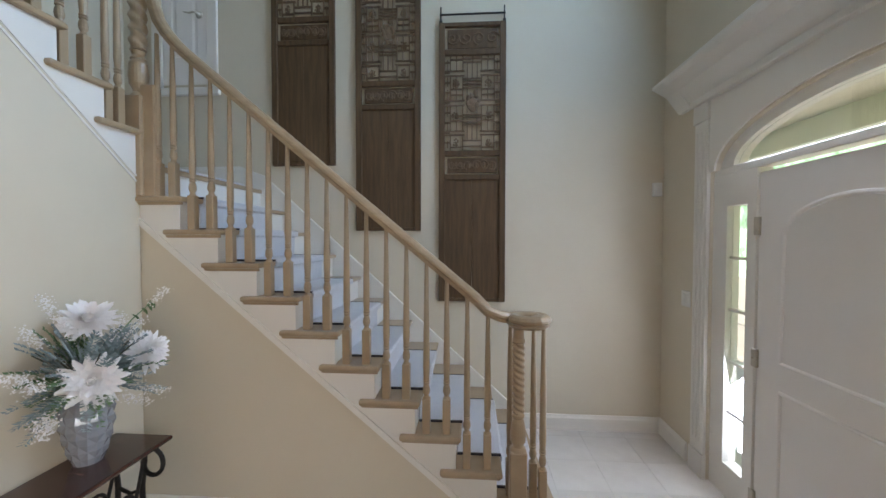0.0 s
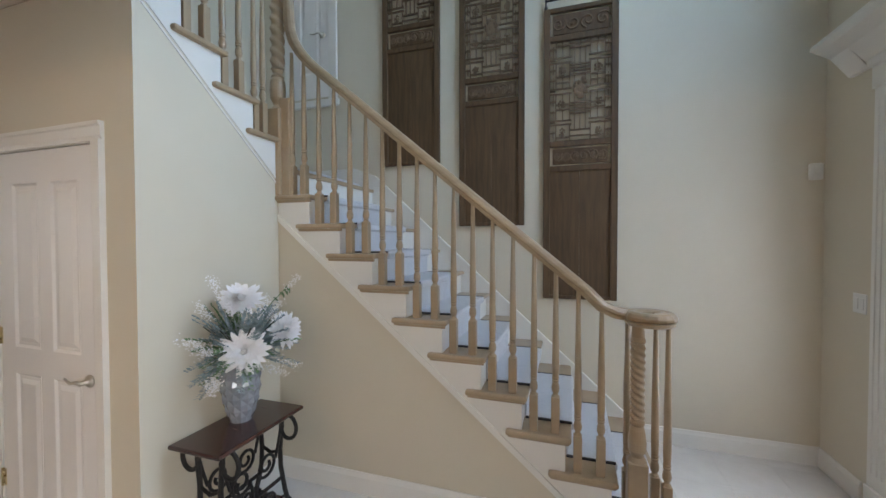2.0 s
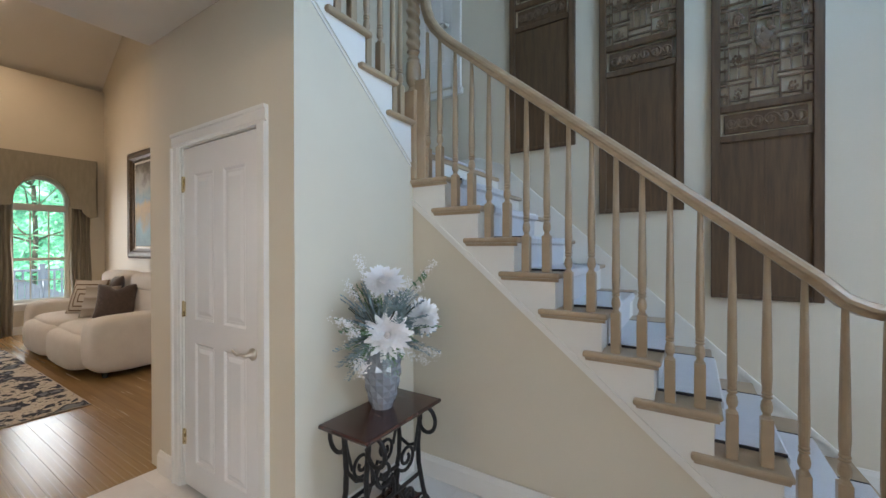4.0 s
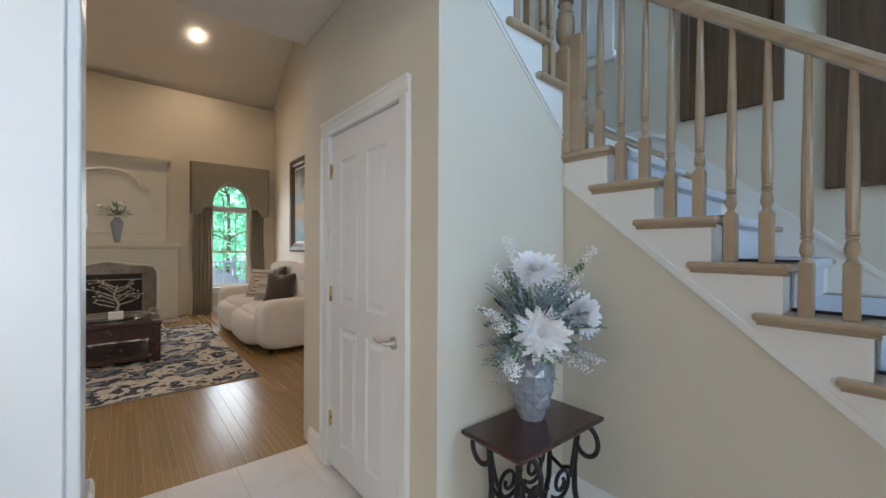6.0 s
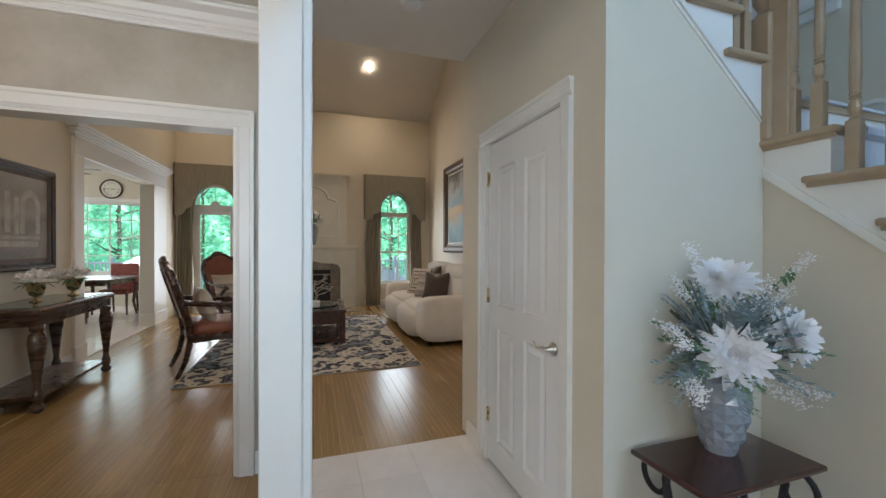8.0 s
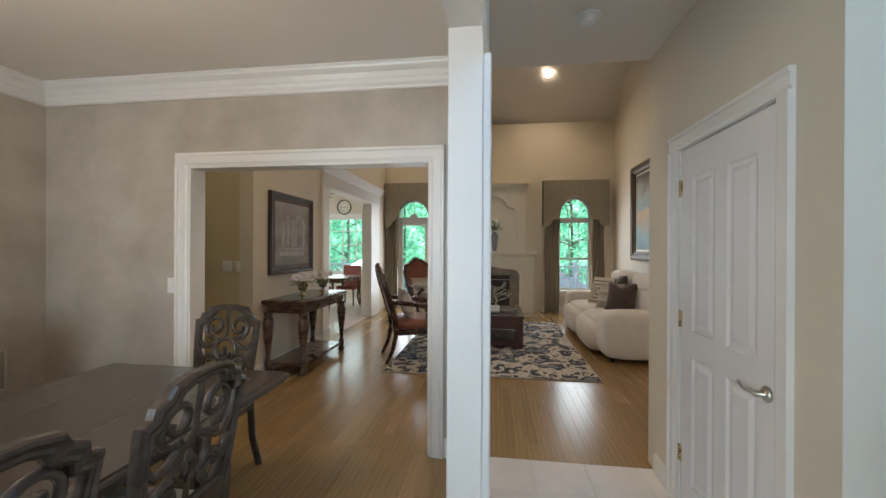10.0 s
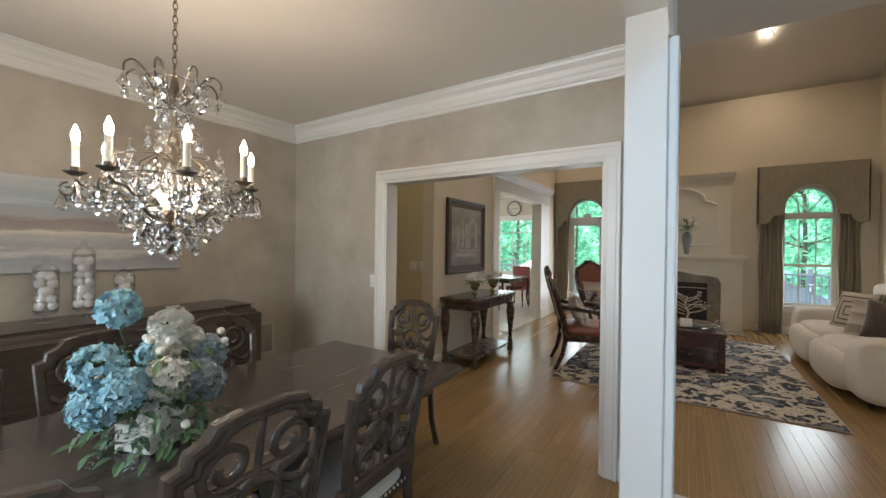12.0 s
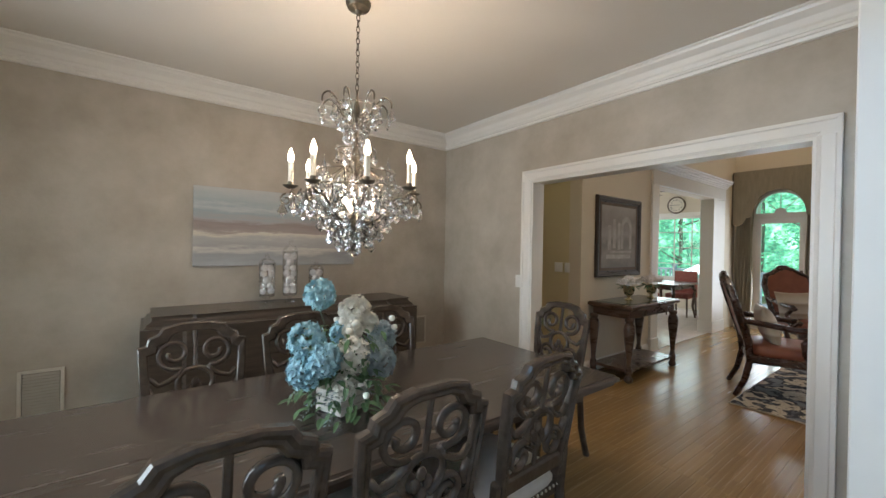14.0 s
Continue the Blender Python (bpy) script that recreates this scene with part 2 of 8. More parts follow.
def lathe(profile, n=20, at=(0, 0, 0), bm=None, twist=0.0, lobes=0, depth=0.0, closed=False):
    """A turned shape from (radius, height) pairs; lobes and twist give rope turning."""
    bm = bm or bmesh.new()
    rings = []
    for r, z in profile:
        ring = []
        for i in range(n):
            a = 2 * math.pi * i / n
            rr = r * (1 + depth * math.cos(lobes * (a + twist * z))) if lobes else r
            ring.append(bm.verts.new((at[0] + rr * math.cos(a), at[1] + rr * math.sin(a), at[2] + z)))
        rings.append(ring)
    for lo, hi in zip(rings, rings[1:]):
        for i in range(n):
            bm.faces.new((lo[i], lo[(i + 1) % n], hi[(i + 1) % n], hi[i]))
    if closed:
        for i in range(n):
            bm.faces.new((rings[-1][i], rings[-1][(i + 1) % n], rings[0][(i + 1) % n], rings[0][i]))
        return bm
    if profile[0][0] > 1e-4:
        bm.faces.new(rings[0][::-1])
    if profile[-1][0] > 1e-4:
        bm.faces.new(rings[-1])
    return bm


def tube(pts, r, n=8, bm=None, r_end=None, flat=1.0):
    """A round bar along points; r_end tapers it."""
    bm = bm or bmesh.new()
    pts = [Vector(p) for p in pts]
    rings, up = [], Vector((0, 0, 1))
    t0 = (pts[1] - pts[0]).normalized()
    side = t0.cross(up)
    side = side.normalized() if side.length > 0.05 else Vector((1, 0, 0))
    for i, p in enumerate(pts):
        t = (pts[min(i + 1, len(pts) - 1)] - pts[max(i - 1, 0)])
        t = t.normalized() if t.length > 1e-9 else t0
        side = (side - t * side.dot(t))
        side = side.normalized() if side.length > 1e-6 else t.orthogonal().normalized()
        other = t.cross(side)
        rr = r if r_end is None else r + (r_end - r) * i / (len(pts) - 1)
        rings.append([bm.verts.new(p + side * rr * math.cos(2 * math.pi * k / n) + other * rr * flat * math.sin(2 * math.pi * k / n)) for k in range(n)])
    for lo, hi in zip(rings, rings[1:]):
        for k in range(n):
            bm.faces.new((lo[k], lo[(k + 1) % n], hi[(k + 1) % n], hi[k]))
    bm.faces.new(rings[0][::-1])
    bm.faces.new(rings[-1])
    return bm


def sweep(path, profile, bm=None, closed=False):
    """A moulding: a profile of (out, up) pairs along a level path of (x, y, z), out to the left of the way."""
    bm = bm or bmesh.new()
    pts = [Vector(p) for p in path]
    n = len(pts)
    rings = []
    for i, p in enumerate(pts):
        a = (p - pts[i - 1]) if (i or closed) else (pts[1] - p)
        b = (pts[(i + 1) % n] - p) if (i < n - 1 or closed) else a
        a, b = a.normalized(), b.normalized()
        na, nb = Vector((-a.y, a.x, 0)), Vector((-b.y, b.x, 0))
        m = (na + nb)
        m = m / max(0.2, 1 + na.dot(nb))
        rings.append([bm.verts.new(p + m * o + Vector((0, 0, u))) for o, u in profile])
    k = len(profile)
    faces = []
    for i in range(n if closed else n - 1):
        lo, hi = rings[i], rings[(i + 1) % n]
        faces += [bm.faces.new((lo[j], lo[(j + 1) % k], hi[(j + 1) % k], hi[j])) for j in range(k)]
    if not closed:
        faces += [bm.faces.new(rings[0][::-1]), bm.faces.new(rings[-1])]
    bmesh.ops.recalc_face_normals(bm, faces=faces)
    return bm


def blob(rx, ry, rz, at=(0, 0, 0), power=2.6, bm=None, n=20, m=12, wob=0.0, seed=0.0):
    """A puffed, rounded block (superellipsoid) with some unevenness."""
    bm = bm or bmesh.new()

    def s(v, e):
        return math.copysign(abs(v) ** e, v)
    e = 2 / power
    rings = []
    for j in range(1, m):
        v = -math.pi / 2 + math.pi * j / m
        ring = []
        for i in range(n):
            u = 2 * math.pi * i / n
            p = Vector((rx * s(math.cos(v), e) * s(math.cos(u), e), ry * s(math.cos(v), e) * s(math.sin(u), e), rz * s(math.sin(v), e)))
            if wob:
                p *= 1 + wob * noise.noise(p * 4 + Vector((seed, seed * 2, 0)))
            ring.append(bm.verts.new(p + Vector(at)))
        rings.append(ring)
    for lo, hi in zip(rings, rings[1:]):
        for i in range(n):
            bm.faces.new((lo[i], lo[(i + 1) % n], hi[(i + 1) % n], hi[i]))
    a, b = bm.verts.new(Vector(at) - Vector((0, 0, rz))), bm.verts.new(Vector(at) + Vector((0, 0, rz)))
    for i in range(n):
        bm.faces.new((rings[0][(i + 1) % n], rings[0][i], a))
        bm.faces.new((rings[-1][i], rings[-1][(i + 1) % n], b))
    return bm


def moved(bm, m):
    bmesh.ops.transform(bm, matrix=m, verts=bm.verts)
    return bm


def arc(cx, cy, r, a0, a1, n=12):
    return [(cx + r * math.cos(radians(a0 + (a1 - a0) * i / n)), cy + r * math.sin(radians(a0 + (a1 - a0) * i / n))) for i in range(n + 1)]


def spiral(cx, cz, r0, r1, a0, turns, n=22):
    return [(cx + (r0 + (r1 - r0) * i / n) * math.cos(radians(a0) + turns * 2 * math.pi * i / n), cz + (r0 + (r1 - r0) * i / n) * math.sin(radians(a0) + turns * 2 * math.pi * i / n)) for i in range(n + 1)]


def structure(name, bm, material, label, category):
    return tagged(part(name, bm, material), label, category, kind="structure")

# ---- plan ----
XW = -2.61            # west wall of the dining room
XF = -2.75            # its family room side
XB = -1.28            # wall beside the console table, under the upper flight
YC = 1.585            # closet wall
YN = 3.66             # stair wall
YS = -2.98            # south wall of the dining room
XE = 2.12             # front wall
YB0, YB1 = 0.375, 0.545   # beam between foyer and dining room
HC = 2.70             # low ceilings
XFAR, YFN, YFS = -8.95, 3.15, -2.03   # family room: garden wall, north wall, south wall
HF = 4.27             # top of the garden wall


def wall(name, boxes, material, label):
    bm = bmesh.new()
    for b in boxes:
        box(*b, bm=bm)
    return structure(name, bm, material, label, "wall")


def arch_wall(name, y0, y1, z0, z1, holes, x_in, thick, material, label):
    """A wall in the plane x = x_in with arched or square holes (y centre, half width, sill, spring, rise)."""
    bm = bmesh.new()
    holes = sorted(holes)
    y = y0
    for c, w, sill, spring, rise in holes:
        box(x_in - thick, x_in, y, c - w, z0, z1, bm=bm)
        if sill > z0:
            box(x_in - thick, x_in, c - w, c + w, z0, sill, bm=bm)
        top = [(c + w * math.cos(a), spring + rise * math.sin(a)) for a in [math.pi * i / 16 for i in range(17)]] if rise else [(c + w, spring), (c - w, spring)]
        prism(top + [(c - w, z1), (c + w, z1)], "x", x_in - thick, x_in, bm=bm)
        y = c + w
    box(x_in - thick, x_in, y, y1, z0, z1, bm=bm)
    return structure(name, bm, material, label, "wall")


# foyer and stair hall
wall("wall_north_foyer", [(-2.62, XE + 0.16, YN, YN + 0.15, 0, 5.4)], M_WALL, "cream painted wall along the staircase")
wall("wall_stair_side", [(XB - 0.12, XB, YC, 2.45, 0, 2.0)], M_WALL, "cream painted wall under the upper stairs")
bm = prism([(YC, 2.0), (2.42, 2.0), (YC, 2.70)], "x", XB - 0.12, XB)
structure("wall_stair_upper", bm, M_WALL, "cream painted wall rising under the stair stringer", "wall")
DX0, DX1 = -2.322, -1.555     # closet door opening
wall("wall_closet", [(XW - 0.002, DX0 - 0.02, YC, YC + 0.12, 0, HC), (DX1 + 0.02, XB - 0.12, YC, YC + 0.12, 0, HC), (DX0 - 0.02, DX1 + 0.02, YC, YC + 0.12, 1.99, HC), (XB - 0.12, XB - 0.001, YC - 0.001, YC + 0.12, 2.7, 2.72)],
     M_WALL, "cream painted wall with a closet door")
wall("wall_closet_back", [(XW, XB - 0.12, 2.45, 2.5, 0, 1.8), (XW + 0.02, XW + 0.06, YC + 0.12, 2.45, 0, 2.7)], M_WALL, "plain closet wall")
wall("wall_stairwell_west", [(-2.58, -2.5, YC + 0.125, YN, 1.6, 5.4), (-2.58, -2.5, YC + 0.002, YC + 0.125, 3.0, 5.4)], M_WALL, "cream painted stairwell wall")
wall("wall_upper_west", [(XB - 0.15, XB - 0.03, YB1, YC, 3.0, 5.4)], M_WALL, "cream painted upper wall")
# front wall: door, sidelights, arched transom, and the window above
DC, DH = 2.11, 0.545   # front door centre and half width
arch_pts = [(DC + 0.88 * math.cos(a), 2.02 + 0.30 * math.sin(a)) for a in [math.pi * i / 20 for i in range(21)]]
bm = bmesh.new()
box(XE, XE + 0.16, YB1, DC - 0.93, 0, 3.3, bm=bm)
box(XE, XE + 0.16, DC + 0.93, YN, 0, 3.3, bm=bm)
prism(arch_pts + [(DC - 0.93, 2.02), (DC - 0.93, 3.3), (DC + 0.93, 3.3), (DC + 0.93, 2.02)], "x", XE, XE + 0.16, bm=bm)
box(XE, XE + 0.16, YB1, DC - 0.75, 3.3, 5.4, bm=bm)
box(XE, XE + 0.16, DC + 0.75, YN, 3.3, 5.4, bm=bm)
box(XE, XE + 0.16, DC - 0.75, DC + 0.75, 4.7, 5.4, bm=bm)
structure("wall_front_foyer", bm, M_WALL, "cream painted front wall round the entrance door", "wall")
wall("wall_front_dining", [(XE, XE + 0.16, YS, -2.2, 0, HC), (XE, XE + 0.16, -0.4, YB1, 0, HC), (XE, XE + 0.16, -2.2, -0.4, 0, 0.6), (XE, XE + 0.16, -2.2, -0.4, 2.25, HC)], M_TAUPE, "mottled taupe front wall of the dining room")
structure("ceiling_foyer", box(-2.62, XE + 0.16, YB0, YN + 0.15, 5.4, 5.5), M_CEIL, "pale ceiling over the two-storey foyer", "ceiling")
structure("ceiling_passage", box(XW - 0.14, XB - 0.03, 0.45, YC, HC + 0.002, 3.0), M_CEIL, "pale flat ceiling over the passage", "ceiling")
# dining room
CY0, CY1 = -1.722, 0.118      # cased opening
wall("wall_dining_west", [(XF, XW, YS, CY0, 0, HC), (XF, XW, CY1, 0.44, 0, HC), (XF, XW, CY0, CY1, 2.035, HC)], M_TAUPE, "mottled taupe wall with a wide cased opening")
wall("wall_dining_south", [(XF, XE + 0.16, YS - 0.14, YS, 0, HC)], M_TAUPE, "mottled taupe plaster wall behind the sideboard")
structure("ceiling_dining", box(XF, XE + 0.16, YS - 0.14, YB0, HC, HC + 0.12), M_CEIL, "pale flat dining room ceiling", "ceiling")
wall("wall_dining_upper", [(XF, XE + 0.16, YB0, YB0 + 0.1, HC, 5.4)], M_WALL, "cream painted wall above the beam")
# beam and square column
bm = box(-1.66, XE, YB0, 0.514, 2.29, HC)
beam = structure("beam", bm, M_TRIM, "white painted beam between foyer and dining room", "beam")
bm = box(-1.645, XE, 0.512, 0.530, 2.19, HC, 0.003)
structure("beam_casing", bm, M_TRIM, "white painted casing board along the beam", "trim")
bm = box(-2.74, -1.66, YB0, 0.465, 2.29, HC)
structure("beam_end", bm, M_TRIM, "white painted end of the beam", "beam")
column = thing("square_column", "white painted square column with a moulded edge", "column", (-1.57, 0.46, 0), kind="structure")
part("shaft", box(-0.085, 0.09, -0.085, 0.052, 0, 2.29, 0.004), M_TRIM, column)
part("edge_casing", box(-0.09, 0.08, 0.049, 0.083, 0, 2.19, 0.008, seg=2), M_TRIM, column)
part("base_block", box(-0.105, 0.11, -0.105, 0.10, 0, 0.16, 0.006), M_TRIM, column)

# family room
HOLES = [(2.315, 0.35, 0.50, 2.19, 0.40), (-1.36, 0.39, 0.06, 2.17, 0.40)]
arch_wall("wall_garden", -2.2, YFN + 0.14, 0, HF, HOLES, XFAR, 0.18, M_WALL, "cream painted garden wall with arched openings")
RX, RZ = -5.85, HF + 0.79 * 3.1
gable = [(XFAR, 0), (XFAR, HF), (RX, RZ), (XF, HF), (XF, 0)]
bm = prism([(XFAR - 0.18, 0), (XFAR - 0.18, HF), (RX, RZ + 0.1), (XF + 0.14, HF), (XF + 0.14, 0)], "y", YFN, YFN + 0.14)
structure("wall_family_north", bm, M_WALL, "cream painted gable wall of the living room", "wall")
OX0, OX1 = -5.70, -7.80     # opening to the breakfast room
bm = bmesh.new()
box(-3.85, OX0, YFS - 0.16, YFS, 0, 2.36, bm=bm)
box(OX1, XFAR, YFS - 0.16, YFS, 0, 2.36, bm=bm)
prism([(-3.85, 2.36), (-3.85, HF + 0.79 * 1.1), (RX, RZ), (XFAR, HF), (XFAR, 2.36)], "y", YFS - 0.16, YFS, bm=bm)
structure("wall_family_south", bm, M_WALL, "cream painted wall with the opening to the breakfast room", "wall")
wall("wall_hall_west", [(-3.97, -3.85, -4.4, YFS - 0.16, 0, 3.2), (-3.97, -3.85, YFS - 0.161, YFS - 0.003, 2.4, HF + 0.8)], M_WARMLIT, "hall wall coloured yellow for its warm light")
wall("wall_hall_south", [(-3.97, XF, -4.52, -4.4, 0, 5.2), (XF - 0.02, XF, -4.4, YS, 0, 5.2)], M_WARMLIT, "end wall of the hall, coloured yellow for warm light")
wall("wall_family_east", [(XF - 0.003, XF + 0.1, -4.4, YB0, HC + 0.12, HF + 0.2), (XF - 0.003, XF + 0.1, YB0, YFN, HC + 0.3, HF + 0.2), (XF - 0.003, XW - 0.004, YC + 0.004, YFN, 0, HF)], M_WALL, "cream painted wall towards the foyer")
bm = bmesh.new()
prism([(XFAR - 0.18, HF), (RX, RZ), (RX, RZ + 0.12), (XFAR - 0.18, HF + 0.12)], "y", YFS - 0.16, YFN + 0.14, bm=bm)
prism([(RX, RZ), (XF + 0.1, HF), (XF + 0.1, HF + 0.12), (RX, RZ + 0.12)], "y", -4.5, YFN + 0.14, bm=bm)
structure("ceiling_family", bm, M_CEIL, "pale vaulted ceiling of the living room", "ceiling")
# breakfast room
BX = -10.5
wall("wall_breakfast_west", [(BX - 0.15, BX, -6.2, -4.55, 0, 3.0), (BX - 0.15, BX, -2.95, -2.03, 0, 3.0), (BX - 0.15, BX, -4.55, -2.95, 0, 0.72), (BX - 0.15, BX, -4.55, -2.95, 2.3, 3.0)], M_WALL, "cream painted breakfast room wall with a wide window")
wall("wall_breakfast_south", [(BX, -8.95, -6.35, -6.2, 0, 3.0), (-7.05, -3.97, -6.35, -6.2, 0, 3.0), (-8.95, -7.05, -6.35, -6.2, 0, 0.8), (-8.95, -7.05, -6.35, -6.2, 2.3, 3.0)], M_WALL, "cream painted wall of the breakfast room")
wall("wall_breakfast_north", [(BX, XFAR - 0.18, -2.2, -2.03, 0, 3.0)], M_WALL, "cream painted return wall of the breakfast room")
structure("ceiling_breakfast", box(BX - 0.15, -3.97, -6.35, YFS - 0.16, 3.0, 3.1), M_CEIL, "pale ceiling of the breakfast room", "ceiling")

# ---- floors ----
M_SUBFLOOR = mat("oak_subfloor", (0.15, 0.092, 0.040), rough=0.8, scale=12)
structure("floor", box(-9.2, XE + 0.2, -4.6, YN + 0.1, -0.12, -0.006), M_SUBFLOOR, "plain wooden subfloor below the boards", "floor")
structure("floor_tile_bed", box(-2.655, XE, 0.462, YN - 0.01, -0.0058, -0.002), M_GROUT, "pale grout bed of the foyer tiles", "floor")
structure("floor_breakfast", box(BX - 0.2, -5.0, -6.4, -2.0, -0.12, -0.008), M_GROUT, "grout bed of the breakfast room floor", "floor")

# ---- baseboards, casings and crown ----
BASE = [(0, 0), (0.016, 0), (0.016, 0.10), (0.010, 0.115), (0.006, 0.13), (0, 0.13)]


def baseboard(pts, label="white moulded baseboard"):
    structure("baseboard", sweep([(x, y, 0) for x, y in pts], BASE), M_TRIM, label, "baseboard")


baseboard([(XE, 3.26), (XE, YN), (0.95, YN)])
baseboard([(0.42, 2.452), (XB, 2.452), (XB, YC), (DX1 + 0.10, YC)])
baseboard([(DX0 - 0.10, YC), (XW, YC), (XW, YC + 0.1)])
baseboard([(XW, CY0 - 0.095), (XW, YS), (XE, YS)])
baseboard([(XW + 0.0, 0.44), (XW, CY1 + 0.1)])
baseboard([(XF, CY1 + 0.1), (XF, 0.50), (XW, 0.50)])
baseboard([(XFAR + 0.01, YFN), (-3.0, YFN)][::-1])
baseboard([(XFAR, 1.62), (XFAR, YFN)][::-1])
baseboard([(-3.85, -4.3), (-3.85, YFS), (OX0 + 0.14, YFS)][::-1])
CROWN = [(0, 0), (0.02, 0.0), (0.024, 0.02), (0.035, 0.03), (0.05, 0.06), (0.085, 0.085), (0.09, 0.10), (0.10, 0.105), (0.10, 0.115), (0, 0.115)]
structure("crown_moulding", sweep([(XW, YB0 + 0.0, HC - 0.117), (XW, YS, HC - 0.117), (XE, YS, HC - 0.117), (XE, YB0, HC - 0.117)], CROWN), M_TRIM, "white layered crown moulding", "crown moulding")
structure("picture_rail", sweep([(XW, YB0, HC - 0.165), (XW, YS, HC - 0.165), (XE, YS, HC - 0.165)], [(0, 0), (0.02, 0.004), (0.024, 0.02), (0.012, 0.034), (0.010, 0.05), (0, 0.05)]), M_TRIM, "white bead under the crown moulding", "trim")


def casing(name, x, y0, y1, z, out, w=0.095, label="white moulded casing round the opening"):
    """A casing of two legs and a head on the plane x, proud towards out (+1 or -1)."""
    ob = thing(name, label, "casing", kind="structure")
    prof = [(0, 0), (0.0, 0.012), (0.014, 0.018), (0.02, 0.022), (w - 0.025, 0.022), (w - 0.018, 0.03), (w, 0.03), (w, 0)]
    for y, s in ((y0, -1), (y1, 1)):
        part("leg", prism([(x + out * d, y + s * p) for p, d in prof], "z", 0, z), M_TRIM, ob)
    bm = bmesh.new()
    for a, b in zip(prof, prof[1:] + prof[:1]):
        v = [bm.verts.new(c) for c in ((x + out * a[1], y0 - a[0], z + a[0]), (x + out * a[1], y1 + a[0], z + a[0]), (x + out * b[1], y1 + b[0], z + b[0]), (x + out * b[1], y0 - b[0], z + b[0]))]
        bm.faces.new(v)
    bmesh.ops.remove_doubles(bm, verts=bm.verts, dist=1e-5)
    bm2 = bm
    for s, y in ((-1, y0), (1, y1)):
        pass
    bmesh.ops.recalc_face_normals(bm2, faces=bm2.faces)
    part("head", bm2, M_TRIM, ob)
    for y, s in ((y0, -1), (y1, 1)):
        part("corner", prism([(y, z)] + [(y + s * p, z + q) for p, q in ((0.0, 0.0), (w, 0), (w, w))][1:], "x", x, x + out * 0.026), M_TRIM, ob)
    return ob


casing("opening_casing_dining", XW, CY0, CY1, 2.035, 1)
casing("opening_casing_family", XF, CY0, CY1, 2.035, -1)
jamb = thing("opening_jamb", "white painted jamb lining of the cased opening", "jamb", kind="structure")
part("side", box(XF - 0.004, XW + 0.004, CY0 - 0.001, CY0 + 0.016, 0, 2.02), M_TRIM, jamb)
part("side", box(XF - 0.004, XW + 0.004, CY1 - 0.016, CY1 + 0.001, 0, 2.02), M_TRIM, jamb)
part("head", box(XF - 0.004, XW + 0.004, CY0, CY1, 2.02, 2.036), M_TRIM, jamb)

# breakfast room opening: pilasters and an entablature with crown
ent = thing("entablature", "white painted pilasters and crowned header of the opening", "trim", kind="structure")
for x0, x1 in ((OX0 + 0.19, OX0 - 0.012), (OX1 + 0.012, OX1 - 0.55)):
    part("pilaster", box(x1, x0, YFS - 0.18, YFS + 0.03, 0, 2.37, 0.006), M_TRIM, ent)
    part("plinth", box(x1 - 0.015, x0 + 0.015, YFS - 0.19, YFS + 0.045, 0, 0.2, 0.006), M_TRIM, ent)
part("frieze", box(OX1 - 0.55, OX0 + 0.19, YFS - 0.17, YFS + 0.035, 2.37, 2.58, 0.004), M_TRIM, ent)
for k, (proud, z0, z1) in enumerate(((0.055, 2.582, 2.605), (0.075, 2.606, 2.63), (0.10, 2.631, 2.655), (0.13, 2.656, 2.69), (0.145, 2.691, 2.71))):
    part("cornice_step", box(OX1 - 0.56 - 0.2 * proud, OX0 + 0.18 + proud, YFS - 0.165 - proud, YFS + proud, z0, z1, 0.006), M_TRIM, ent)

# ---- staircase ----
R, RUN = 0.1838, 0.2198
ST = 1.820              # top of tread 0
YT = 2.42               # open end of the treads


def tx(k):
    return -1.32 + RUN * k


stair = thing("staircase", "oak staircase with white stringer, turned balusters and pale carpet runner", "staircase", (0, 0, 0), kind="structure")


def tread_mesh(x0, x1, y0, y1, z):
    bm = box(x0, x1, y0, y1, z - 0.03, z, 0.011, seg=2)
    return bm


# stringer with a zigzag top
zig = []
for k in range(9, -1, -1):
    top = ST - R * k - 0.03
    zig += [(tx(k) + 0.275, top - R if k < 9 else 0), (tx(k) + 0.275, top)]
zig.append((XB - 0.02, ST - 0.03))
slope = R / RUN
low = [(XB - 0.02, 1.712), (XB - 0.02 + 1.712 / slope, 0.0)]
part("stringer", prism(zig + low, "y", 2.452, 2.492), M_TRIM, stair, "white painted stringer")
bm = prism([(XB - 0.02, 1.717), (XB - 0.02 + 1.717 / slope, 0.0), (XB - 0.02 + 1.677 / slope, 0), (XB - 0.02, 1.677)], "y", 2.440, 2.452)
part("stringer_bead", bm, M_TRIM, stair)
structure("wall_under_stairs", prism([(XB - 0.02, 0), (XB - 0.02, 1.702), (XB - 0.02 + 1.702 / slope, 0)], "y", 2.456, 2.50), M_WALL, "cream painted wall below the stair stringer", "wall")
